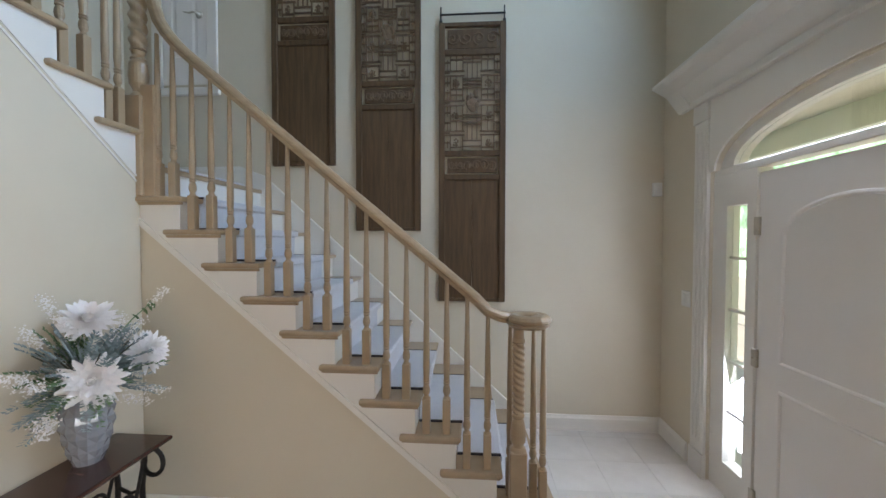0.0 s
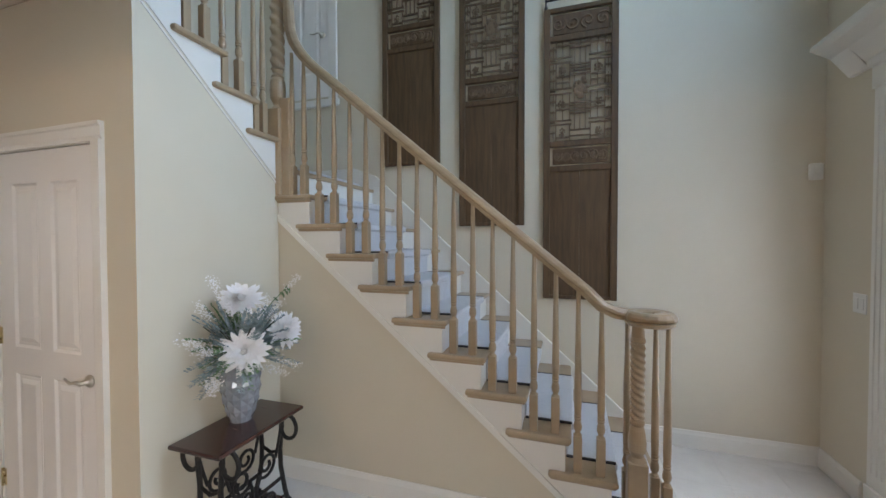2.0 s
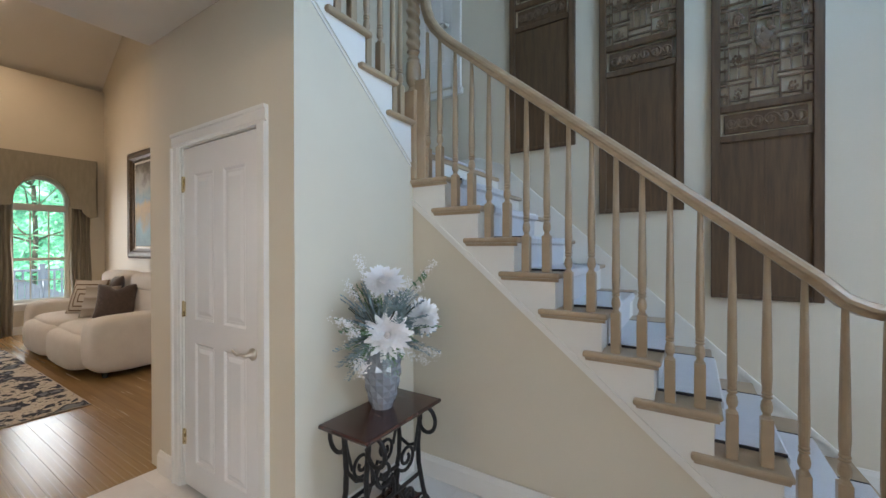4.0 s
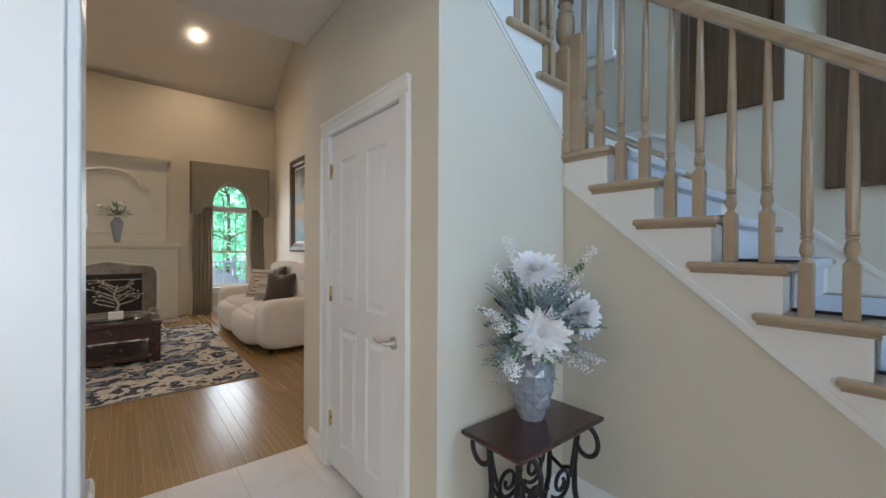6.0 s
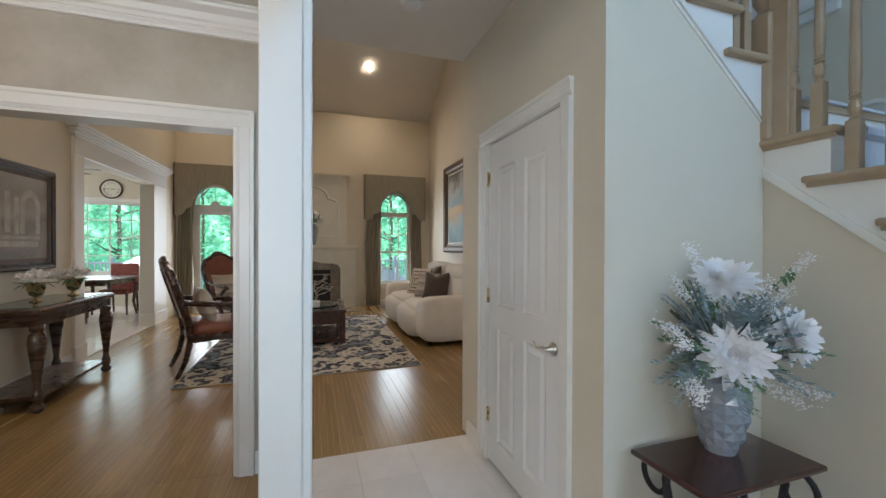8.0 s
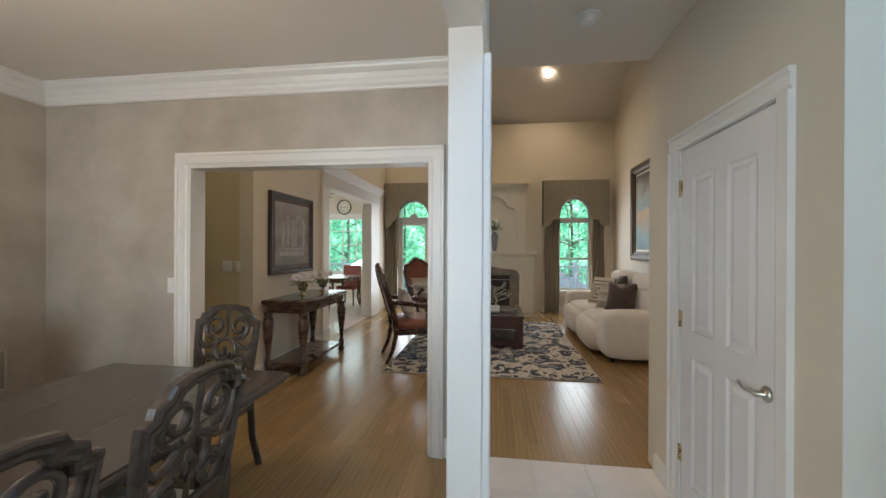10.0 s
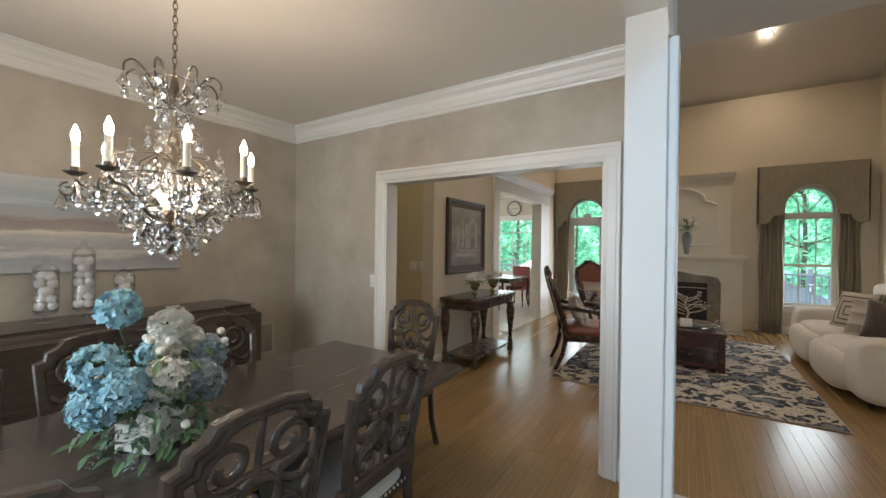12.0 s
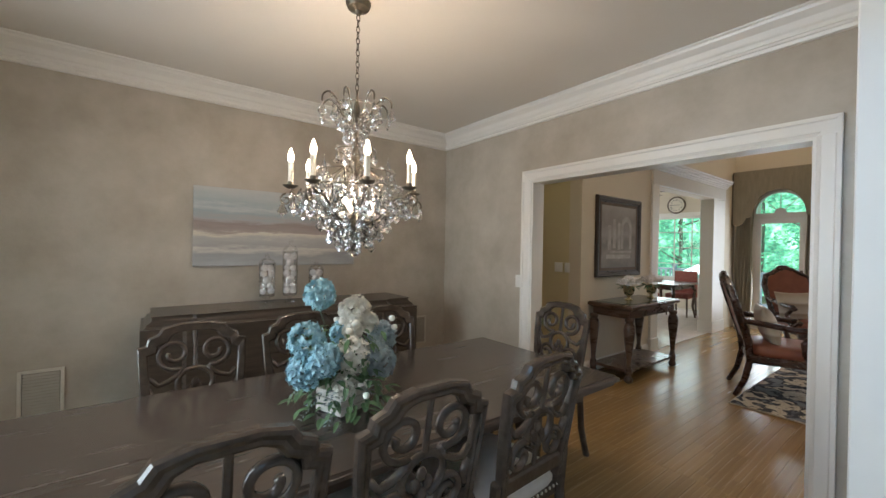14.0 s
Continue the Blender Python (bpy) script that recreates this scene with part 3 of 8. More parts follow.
for k in range(0, 10):
    z = ST - R * k
    x0, x1 = tx(k), tx(k) + 0.305
    if k == 9:
        bm = prism([(x0, 3.64), (x1, 3.64)] + [(x1 - 0.06 + 0.13 * math.cos(radians(a)), 2.45 - 0.0 + 0.13 * math.sin(radians(a))) for a in range(0, -181, -20)] + [(x0, YT)], "z", z - 0.03, z)
        bm2 = prism([(x0 + 0.02, 3.63), (x1 - 0.03, 3.63)] + [(x1 - 0.08 + 0.11 * math.cos(radians(a)), 2.46 + 0.11 * math.sin(radians(a))) for a in range(0, -181, -20)] + [(x0 + 0.02, 2.46)], "z", 0, z - 0.03)
        part("riser", bm2, M_TRIM, stair)
    else:
        bm = tread_mesh(x0 - 0.028, x1, YT, 3.64, z)
        part("nosing_cove", prism([(YT + 0.012, z - 0.031), (2.452, z - 0.031), (2.452, z - 0.046), (YT + 0.024, z - 0.046), (YT + 0.018, z - 0.040)], "x", x0 - 0.016, x1 - 0.012), M_OAK, stair)
        part("riser", box(x1 - 0.05, x1 - 0.032, 2.494, 3.63, z - R, z - 0.031), M_TRIM, stair)
    part("tread", bm, M_OAK, stair, "pale oak tread")
    # carpet runner: over the tread, round the nosing and down the riser
    c0, c1 = 2.60, 3.36
    pts = [(x0 + 0.06, z + 0.001), (x0 + 0.06, z + 0.009), (x1 + 0.002, z + 0.009), (x1 + 0.012, z - 0.004), (x1 + 0.010, z - 0.03), (x1 - 0.018, z - 0.042), (x1 - 0.021, z - R + 0.01), (x1 - 0.029, z - R + 0.01), (x1 - 0.029, z - 0.034), (x1 + 0.001, z - 0.022), (x1 + 0.002, z + 0.001)]
    part("carpet", prism(pts, "y", c0, c1), M_CARPET, stair, "pale blue-grey ribbed carpet runner")
    for c in (c0, c1):
        part("carpet_binding", prism([(x0 + 0.06, z + 0.0), (x0 + 0.06, z + 0.011), (x1 + 0.003, z + 0.011), (x1 + 0.003, z + 0.0)], "y", c - 0.006, c + 0.006), M_CARPET_EDGE, stair)
# corner winder and upper flight
zw = ST + R
part("winder", prism([(-2.5, 3.64), (tx(0) + 0.09, 3.64), (XB + 0.06, 2.50), (XB, 2.44), (-2.5, 2.30)], "z", zw - 0.03, zw), M_OAK, stair)
part("winder_riser", prism([(tx(0) + 0.055, 3.64), (tx(0) + 0.075, 3.64), (XB + 0.04, 2.50), (XB + 0.02, 2.50)], "z", ST - 0.01, zw - 0.03), M_TRIM, stair)
part("winder_carpet", prism([(-2.4, 3.40), (tx(0) + 0.10, 3.36), (XB + 0.08, 2.62), (XB - 0.02, 2.55), (-2.4, 2.55)], "z", zw, zw + 0.012), M_CARPET, stair)


def uy(j):
    return 2.19 - RUN * (j - 1)


for j in range(1, 7):
    z = ST + R * (j + 1)
    y0, y1 = uy(j), uy(j) + 0.305
    part("tread", box(-2.49, XB + 0.035, y0, y1, z - 0.03, z, 0.011, seg=2), M_OAK, stair, "pale oak tread")
    part("riser", box(-2.49, XB - 0.004, y1 - 0.05, y1 - 0.032, z - R, z - 0.031), M_TRIM, stair)
    part("carpet", prism([(y0 + 0.06, z + 0.001), (y0 + 0.06, z + 0.009), (y1 + 0.008, z + 0.009), (y1 + 0.010, z - 0.03), (y1 - 0.02, z - 0.04), (y1 - 0.02, z - R + 0.01), (y1 - 0.03, z - R + 0.01), (y1 - 0.03, z - 0.032), (y1, z - 0.03), (y1, z)], "x", -2.3, XB - 0.15), M_CARPET, stair)
zig_u = []
for j in range(6, 0, -1):
    z = ST + R * (j + 1) - 0.03
    zig_u += [(uy(j) + 0.275 - RUN, z), (uy(j) + 0.275, z)]
zig_u += [(uy(1) + 0.275, ST - 0.02), (2.45, ST - 0.02)]
line = [(2.45, 1.92), (uy(6) + 0.05, 1.92 + 0.843 * (2.45 - uy(6) - 0.05))]
part("stringer", prism(zig_u + line, "x", XB - 0.001, XB + 0.004), M_TRIM, stair, "white painted stringer")
for off in (0.0, 0.03):
    part("stringer_bead", prism([(2.45, 1.92 - off), (line[1][0], line[1][1] - off), (line[1][0], line[1][1] - off - 0.012), (2.45, 1.908 - off)], "x", XB - 0.001, XB + 0.007 - off * 0.03), M_TRIM, stair)
# skirting along the wall
zs = ST + 0.06
part("wall_skirt", prism([(0.93, 0.0), (0.93, 0.16), (tx(0) + 0.1, zs + R + 0.04), (tx(0) - 0.1, zs + R + 0.12), (-2.5, zs + R + 0.12), (-2.5, 1.7), (tx(0), 1.6), (0.9, 0)], "y", 3.635, YN), M_TRIM, stair, "white painted wall skirt")
part("skirt_cap", prism([(0.93, 0.16), (tx(0) + 0.1, zs + R + 0.04), (tx(0) - 0.1, zs + R + 0.12), (-2.5, zs + R + 0.12), (-2.5, zs + R + 0.145), (tx(0) - 0.1, zs + R + 0.145), (tx(0) + 0.11, zs + R + 0.065), (0.94, 0.185)], "y", 3.625, YN), M_TRIM, stair)

# balusters
BLOCK = 0.021


def baluster_mesh(h, base):
    """A square block, a turned vase and a slim tapering shaft, h high."""
    bm = box(-BLOCK, BLOCK, -BLOCK, BLOCK, 0, base, 0.003)
    lathe([(0.020, base), (0.013, base + 0.012), (0.013, base + 0.018), (0.019, base + 0.03), (0.0205, base + 0.045), (0.017, base + 0.065), (0.012, base + 0.076), (0.018, base + 0.080), (0.018, base + 0.085), (0.013, base + 0.089), (0.018, base + 0.094), (0.018, base + 0.099), (0.0155, base + 0.104), (0.0185, base + 0.16), (0.016, base + (h - base) * 0.55), (0.0105, h)], 12, bm=bm)
    return bm


def rail_z(x):
    return 1.184 + 0.835 * (0.70 - x)


shared = {}
YBAL = 2.475


def baluster(x, y, z0, h, base, smooth=False):
    key = (round(h, 2), round(base, 2))
    if key in shared:
        ob = new("baluster", shared[key])
        ob.parent = stair
    else:
        ob = part("baluster", baluster_mesh(h, base), M_OAK, stair, "turned pale oak baluster")
        shared[key] = ob.data
    ob.location = (x, y, z0)
    return ob


for k in range(0, 9):
    for i, dx in enumerate((0.115, 0.225)):
        x, z0 = tx(k) + dx, ST - R * k
        if k == 0 and i == 0:
            x += 0.02
        baluster(x, YBAL, z0, rail_z(x) - 0.03 - z0, 0.19 if i else 0.19)
z9 = ST - R * 9
for x, y in ((0.79, 2.545), (0.915, 2.53), (0.955, 2.462)):
    baluster(x, y, z9, 1.13 - z9, 0.20)
for j in range(1, 6):
    for i, dy in enumerate((0.10, 0.21)):
        if j == 1 and i == 1:
            dy = 0.17
        z0 = ST + R * (j + 1)
        baluster(XB - 0.03, uy(j) + dy, z0, 0.86 + (0.11 if i == 0 else 0.02), 0.20)


def newel(name, x, y, z0, parts, label):
    ob = part(name, parts, M_OAK, stair, label)
    ob.location = (x, y, z0)
    return ob


bm = box(-0.045, 0.045, -0.045, 0.045, 0, 0.30, 0.006)
lathe([(0.044, 0.30), (0.030, 0.32), (0.030, 0.33), (0.040, 0.35), (0.042, 0.39), (0.034, 0.45), (0.028, 0.47), (0.034, 0.48), (0.034, 0.49), (0.028, 0.50)], 20, bm=bm)
lathe([(0.031, 0.50 + 0.006 * i) for i in range(63)], 18, bm=bm, twist=62.0, lobes=3, depth=0.13)
lathe([(0.032, 0.872), (0.036, 0.88), (0.030, 0.90), (0.026, 0.96)], 20, bm=bm)
newel("newel", 0.825, 2.462, z9, bm, "rope-twist turned oak newel post")
bm = box(-0.05, 0.05, -0.05, 0.05, -0.0, 0.56, 0.007)
lathe([(0.045, 0.56), (0.028, 0.585), (0.030, 0.60), (0.046, 0.63), (0.050, 0.68), (0.046, 0.74), (0.036, 0.76), (0.040, 0.77), (0.028, 0.79), (0.036, 0.81), (0.028, 0.82)], 20, bm=bm)
lathe([(0.040, 0.82 + 0.008 * i) for i in range(70)], 18, bm=bm, twist=46.0, lobes=2, depth=0.16)
lathe([(0.036, 1.38), (0.045, 1.40), (0.045, 1.46), (0.0, 1.49)], 20, bm=bm)
newel("newel", XB - 0.015, 2.475, ST, bm, "rope-twist turned oak newel post")
bm = box(-0.04, 0.04, -0.03, 0.03, 0.0, 0.62, 0.005)
newel("newel_block", XB + 0.055, 2.475, ST, bm, "square oak block beside the newel")


def rail_sweep(path, bm=None, w=0.031, h=0.030):
    """A moulded handrail section carried along a path."""
    bm = bm or bmesh.new()
    pts = [Vector(p) for p in path]
    sec = [(-0.75, -1), (0.75, -1), (0.8, -0.45), (1, -0.2), (1, 0.25), (0.7, 0.75), (0.25, 1), (-0.25, 1), (-0.7, 0.75), (-1, 0.25), (-1, -0.2), (-0.8, -0.45)]
    rings, side = [], None
    for i, p in enumerate(pts):
        t = (pts[min(i + 1, len(pts) - 1)] - pts[max(0, i - 1)]).normalized()
        s = t.cross(Vector((0, 0, 1)))
        if s.length < 0.15:
            s = side
        s = s.normalized()
        if side is not None and s.dot(side) < 0:
            s = -s
        side = s
        u = s.cross(t).normalized()
        rings.append([bm.verts.new(p + s * a * w + u * b * h) for a, b in sec])
    for lo, hi in zip(rings, rings[1:]):
        for j in range(len(sec)):
            bm.faces.new((lo[j], lo[(j + 1) % 12], hi[(j + 1) % 12], hi[j]))
    bm.faces.new(rings[0])
    bm.faces.new(rings[-1])
    bmesh.ops.recalc_face_normals(bm, faces=bm.faces)
    return bm


vol = [(0.875 + (0.098 - 0.045 * i / 27) * math.cos(radians(100 - 20 * i)), 2.466 + (0.098 - 0.045 * i / 27) * math.sin(radians(100 - 20 * i)) * 0.9, 1.16) for i in range(28)]
start = [(0.84, YBAL + 0.07, 1.16), (0.78, YBAL + 0.045, 1.16), (0.72, YBAL + 0.015, 1.175), (0.66, YBAL, 1.205)]
run = [(x, YBAL, rail_z(x)) for x in [0.60 - 0.1 * i for i in range(17)]]
goose = [(-1.06, YBAL, rail_z(-1.06) + 0.006), (-1.12, YBAL, rail_z(-1.12) + 0.025), (-1.165, YBAL, 2.80), (-1.19, YBAL, 2.88), (-1.20, YBAL, 3.0), (-1.20, YBAL, 3.16)]
part("handrail", rail_sweep(vol[::-1][:-1] + start + run + goose), M_OAKX, stair, "smooth pale oak handrail with a volute", smooth=False)
bm = lathe([(0.0, -0.035), (0.10, -0.035), (0.112, -0.02), (0.112, -0.012), (0.06, -0.01), (0.0, -0.01)], 28, (0.875, 2.466, 1.16))
part("volute_cap", bm, M_OAK, stair)
part("handrail", rail_sweep([(XB - 0.03, uy(1) + 0.25 - 0.2 * i, 3.16 + 0.04 + 0.169 * i) for i in range(7)]), M_OAK, stair)

# ---- foyer: doors ----
def raised_panel(cx, cz, w, h, y, out, bm):
    """A recessed field with a bevelled raised centre on a door face at y, facing out (-1 or +1)."""
    rings = []
    for inset, d in ((0.0, 0.001), (0.012, -0.008), (0.028, -0.008), (0.05, 0.0), (min(w, h) / 2 - 0.004, 0.0)):
        x0, x1, z0, z1 = cx - w / 2 + inset, cx + w / 2 - inset, cz - h / 2 + inset, cz + h / 2 - inset
        if x1 <= x0 or z1 <= z0:
            continue
        rings.append([bm.verts.new((x, y + out * d, z)) for x, z in ((x0, z0), (x1, z0), (x1, z1), (x0, z1))])
    for lo, hi in zip(rings, rings[1:]):
        for i in range(4):
            bm.faces.new((lo[i], lo[(i + 1) % 4], hi[(i + 1) % 4], hi[i]))
    bm.faces.new(rings[-1])


def slab_with_panels(x0, x1, z0, z1, y0, y1, panels):
    """A door slab whose front (at y0) is cut round its panels (cx, cz, w, h)."""
    bm = bmesh.new()
    xs = sorted({x0, x1, *[c - w / 2 for c, _, w, _ in panels], *[c + w / 2 for c, _, w, _ in panels]})
    zs = sorted({z0, z1, *[c - h / 2 for _, c, _, h in panels], *[c + h / 2 for _, c, _, h in panels]})
    for a, b in zip(xs, xs[1:]):
        for c, d in zip(zs, zs[1:]):
            mx, mz = (a + b) / 2, (c + d) / 2
            if any(abs(mx - px) < w / 2 and abs(mz - pz) < h / 2 for px, pz, w, h in panels):
                continue
            bm.faces.new([bm.verts.new(p) for p in ((a, y0, c), (b, y0, c), (b, y0, d), (a, y0, d))])
    for p in panels:
        raised_panel(*p, y0, -1, bm)
    bmesh.ops.remove_doubles(bm, verts=bm.verts, dist=1e-5)
    for q in (((x0, y0, z0), (x0, y1, z0), (x0, y1, z1), (x0, y0, z1)), ((x1, y0, z0), (x1, y0, z1), (x1, y1, z1), (x1, y1, z0)), ((x0, y0, z1), (x0, y1, z1), (x1, y1, z1), (x1, y0, z1)), ((x0, y1, z0), (x1, y1, z0), (x1, y1, z1), (x0, y1, z1))):
        bm.faces.new([bm.verts.new(p) for p in q])
    bmesh.ops.remove_doubles(bm, verts=bm.verts, dist=1e-5)
    return bm


def lever(parent, x, y, z, way, material):
    """A rose and a curved lever on a face at y that looks to -y; the lever points along way."""
    h = part("door_handle", moved(lathe([(0.0, 0), (0.031, 0.0), (0.031, 0.006), (0.022, 0.014), (0.012, 0.02), (0.011, 0.045), (0.0, 0.046)], 20), Matrix.Translation((x, y, z)) @ Matrix.Rotation(radians(90), 4, "X")), material, parent, "satin brass lever handle", smooth=True)
    pts = [(x, y - 0.042, z), (x + way * 0.03, y - 0.046, z + 0.004), (x + way * 0.06, y - 0.046, z - 0.004), (x + way * 0.09, y - 0.044, z + 0.004), (x + way * 0.115, y - 0.04, z + 0.012)]
    part("lever", tube(pts, 0.009, 10, r_end=0.005), material, h, smooth=True)


door_1 = thing("door_1", "closed white four-panel closet door with a brass lever", "door", kind="structure")
lx, rx = DX0 + 0.115 + 0.115, DX1 - 0.115 - 0.115
pan = [(lx, 1.405, 0.205, 0.83), (rx, 1.405, 0.205, 0.83), (lx, 0.51, 0.205, 0.69), (rx, 0.51, 0.205, 0.69)]
part("slab", slab_with_panels(DX0 + 0.003, DX1 - 0.003, 0.012, 1.977, YC + 0.012, YC + 0.05, pan), M_DOOR, door_1)
part("jamb", box(DX0 - 0.018, DX0, YC + 0.002, YC + 0.12, 0, 1.982), M_TRIM, door_1)
part("jamb", box(DX1, DX1 + 0.018, YC + 0.002, YC + 0.12, 0, 1.982), M_TRIM, door_1)
part("jamb", box(DX0 - 0.018, DX1 + 0.018, YC + 0.002, YC + 0.12, 1.982, 1.995), M_TRIM, door_1)
cas = [(0, 0), (0.0, 0.010), (0.012, 0.014), (0.018, 0.018), (0.06, 0.018), (0.066, 0.026), (0.082, 0.026), (0.082, 0)]
part("casing", prism([(DX0 - 0.005 - p, YC - d) for p, d in cas], "z", 0, 1.985), M_TRIM, door_1)
part("casing", prism([(DX1 + 0.005 + p, YC - d) for p, d in cas], "z", 0, 1.985), M_TRIM, door_1)
part("casing", prism([(YC - d, 1.985 + p) for p, d in cas], "x", DX0 - 0.087, DX1 + 0.087), M_TRIM, door_1)
for z in (0.33, 1.08, 1.81):
    hg = part("hinge", lathe([(0.0, -0.048), (0.005, -0.047), (0.007, -0.044), (0.007, 0.044), (0.005, 0.047), (0.0, 0.048)], 10, (DX0 + 0.0, YC + 0.006, z - 0.04)), M_BRASS, door_1, "brass hinge")
    part("hinge_leaf", box(DX0 + 0.0, DX0 + 0.02, YC + 0.009, YC + 0.0115, z - 0.084, z + 0.004), M_BRASS, hg)
lever(door_1, DX1 - 0.065, YC + 0.012, 0.875, -1, M_NICKEL)
part("strike_plate", box(DX1 - 0.004, DX1 + 0.001, YC + 0.004, YC + 0.0115, 0.83, 0.89), M_NICKEL, door_1)

# small upper door on the stair wall
door_2 = thing("door_2", "closed white panelled door above the stairs", "door", kind="structure")
UX0, UX1, UZ = -2.12, -1.72, 2.93
part("slab", slab_with_panels(UX0, UX1, UZ, UZ + 1.9, YN - 0.016, YN - 0.002, [(-1.92, UZ + 0.98, 0.24, 1.5)]), M_DOOR, door_2)
for x0, x1 in ((UX0 - 0.10, UX0 - 0.004), (UX1 + 0.004, UX1 + 0.10)):
    part("casing", box(x0, x1, YN - 0.028, YN - 0.001, UZ - 0.03, UZ + 2.0, 0.006), M_TRIM, door_2)
part("sill", box(UX0 - 0.12, UX1 + 0.12, YN - 0.035, YN - 0.001, UZ - 0.10, UZ - 0.03, 0.008), M_TRIM, door_2)
lever(door_2, UX1 - 0.06, YN - 0.016, 3.52, -1, M_NICKEL)

# front door with sidelights and an arched transom
entry = thing("door_3", "closed white front door with sidelights and arched transom", "door", kind="structure")


part("leaf", box(XE + 0.03, XE + 0.075, DC - DH, DC + DH, 0.02, 1.955, 0.004), M_DOOR, entry)
HW = 0.37
bm = tube([(XE + 0.03, DC - HW, 0.95), (XE + 0.03, DC - HW, 1.60)] + [(XE + 0.03, DC + HW * math.cos(radians(a)), 1.60 + 0.18 * math.sin(radians(a))) for a in range(180, -1, -10)] + [(XE + 0.03, DC + HW, 0.95), (XE + 0.03, DC - HW, 0.95)], 0.012, 8)
part("raised_moulding", bm, M_DOOR, entry)
part("raised_moulding", tube([(XE + 0.03, DC - HW, 0.2), (XE + 0.03, DC - HW, 0.8), (XE + 0.03, DC + HW, 0.8), (XE + 0.03, DC + HW, 0.2), (XE + 0.03, DC - HW, 0.2)], 0.012, 8), M_DOOR, entry)
for z in (0.14, 0.93, 1.66):
    part("hinge", box(XE + 0.015, XE + 0.032, DC + DH - 0.02, DC + DH + 0.02, z - 0.05, z + 0.05, 0.003), M_NICKEL, entry, "satin nickel hinge")
for s in (1, -1):
    y0, y1 = sorted((DC + s * (DH + 0.078), DC + s * (DH + 0.252)))
    fr = part("sidelight_frame", box(XE + 0.02, XE + 0.10, min(DC + s * (DH + 0.004), DC + s * 0.93), y0 if s > 0 else y0, 0.0, 1.985), M_TRIM, entry)
    part("sidelight_frame", box(XE + 0.02, XE + 0.10, y1, max(DC + s * (DH + 0.004), DC + s * 0.93), 0.0, 1.985), M_TRIM, entry)
    part("sidelight_frame", box(XE + 0.02, XE + 0.10, y0, y1, 0.0, 0.20), M_TRIM, entry)
    part("sidelight_frame", box(XE + 0.02, XE + 0.10, y0, y1, 1.79, 1.985), M_TRIM, entry)
    for i in range(1, 5):
        z = 0.20 + 1.59 * i / 5
        part("muntin", box(XE + 0.04, XE + 0.075, y0, y1, z - 0.008, z + 0.008), M_TRIM, entry)
    pn = part("pane", box(XE + 0.055, XE + 0.06, y0, y1, 0.20, 1.79), M_PANE, entry)
    pn.visible_shadow = False
part("transom_bar", box(XE + 0.02, XE + 0.11, DC - 0.93, DC + 0.93, 1.985, 2.03, 0.005), M_TRIM, entry)
ring = [(DC + 0.88 * math.cos(math.pi * i / 24), 2.03 + 0.29 * math.sin(math.pi * i / 24)) for i in range(25)]
ring2 = [(DC + 0.76 * math.cos(math.pi * i / 24), 2.035 + 0.225 * math.sin(math.pi * i / 24)) for i in range(25)]
part("arch_frame", prism(ring + ring2[::-1], "x", XE + 0.03, XE + 0.11), M_TRIM, entry)
pn = part("pane", prism(ring2, "x", XE + 0.06, XE + 0.065), M_PANE, entry)
pn.visible_shadow = False
# interior surround: fluted pilasters, plinths and a crowned header
sur = thing("entry_surround", "white painted entrance surround with pilasters and crown header", "trim", kind="structure")
for s in (1, -1):
    y0, y1 = sorted((DC + s * 0.93, DC + s * 1.08))
    part("pilaster", box(XE - 0.022, XE - 0.001, y0, y1, 0.16, 2.42, 0.003), M_TRIM, sur)
    for i in range(3):
        c = y0 + 0.035 + 0.04 * i
        part("flute", box(XE - 0.028, XE - 0.020, c - 0.009, c + 0.009, 0.24, 2.30, 0.004), M_TRIM, sur)
    part("plinth", box(XE - 0.032, XE - 0.001, y0 - 0.006, y1 + 0.006, 0, 0.16, 0.004), M_TRIM, sur)
    part("cap", box(XE - 0.032, XE - 0.001, y0 - 0.008, y1 + 0.008, 2.36, 2.48, 0.004), M_TRIM, sur)
hd = [(DC + 0.88 * math.cos(math.pi * i / 20), 2.02 + 0.31 * math.sin(math.pi * i / 20)) for i in range(21)]
part("spandrel", prism(hd + [(DC - 0.93, 2.02), (DC - 0.93, 2.48), (DC + 0.93, 2.48), (DC + 0.93, 2.02)], "x", XE - 0.014, XE - 0.001), M_TRIM, sur)
part("header", box(XE - 0.05, XE - 0.001, DC - 1.10, DC + 1.10, 2.48, 2.52, 0.004), M_TRIM, sur)
CR = [(0, 0), (0.03, 0.0), (0.04, 0.03), (0.06, 0.05), (0.12, 0.12), (0.20, 0.15), (0.22, 0.18), (0.22, 0.20), (0, 0.20)]
part("crown", sweep([(XE, DC - 1.12, 2.50), (XE, DC + 1.12, 2.50)], CR), M_TRIM, sur)
part("crown_return", prism([(XE, 2.50), (XE - 0.03, 2.50), (XE - 0.12, 2.62), (XE - 0.22, 2.68), (XE - 0.22, 2.70), (XE, 2.70)], "y", DC + 1.12, DC + 1.28), M_TRIM, sur)

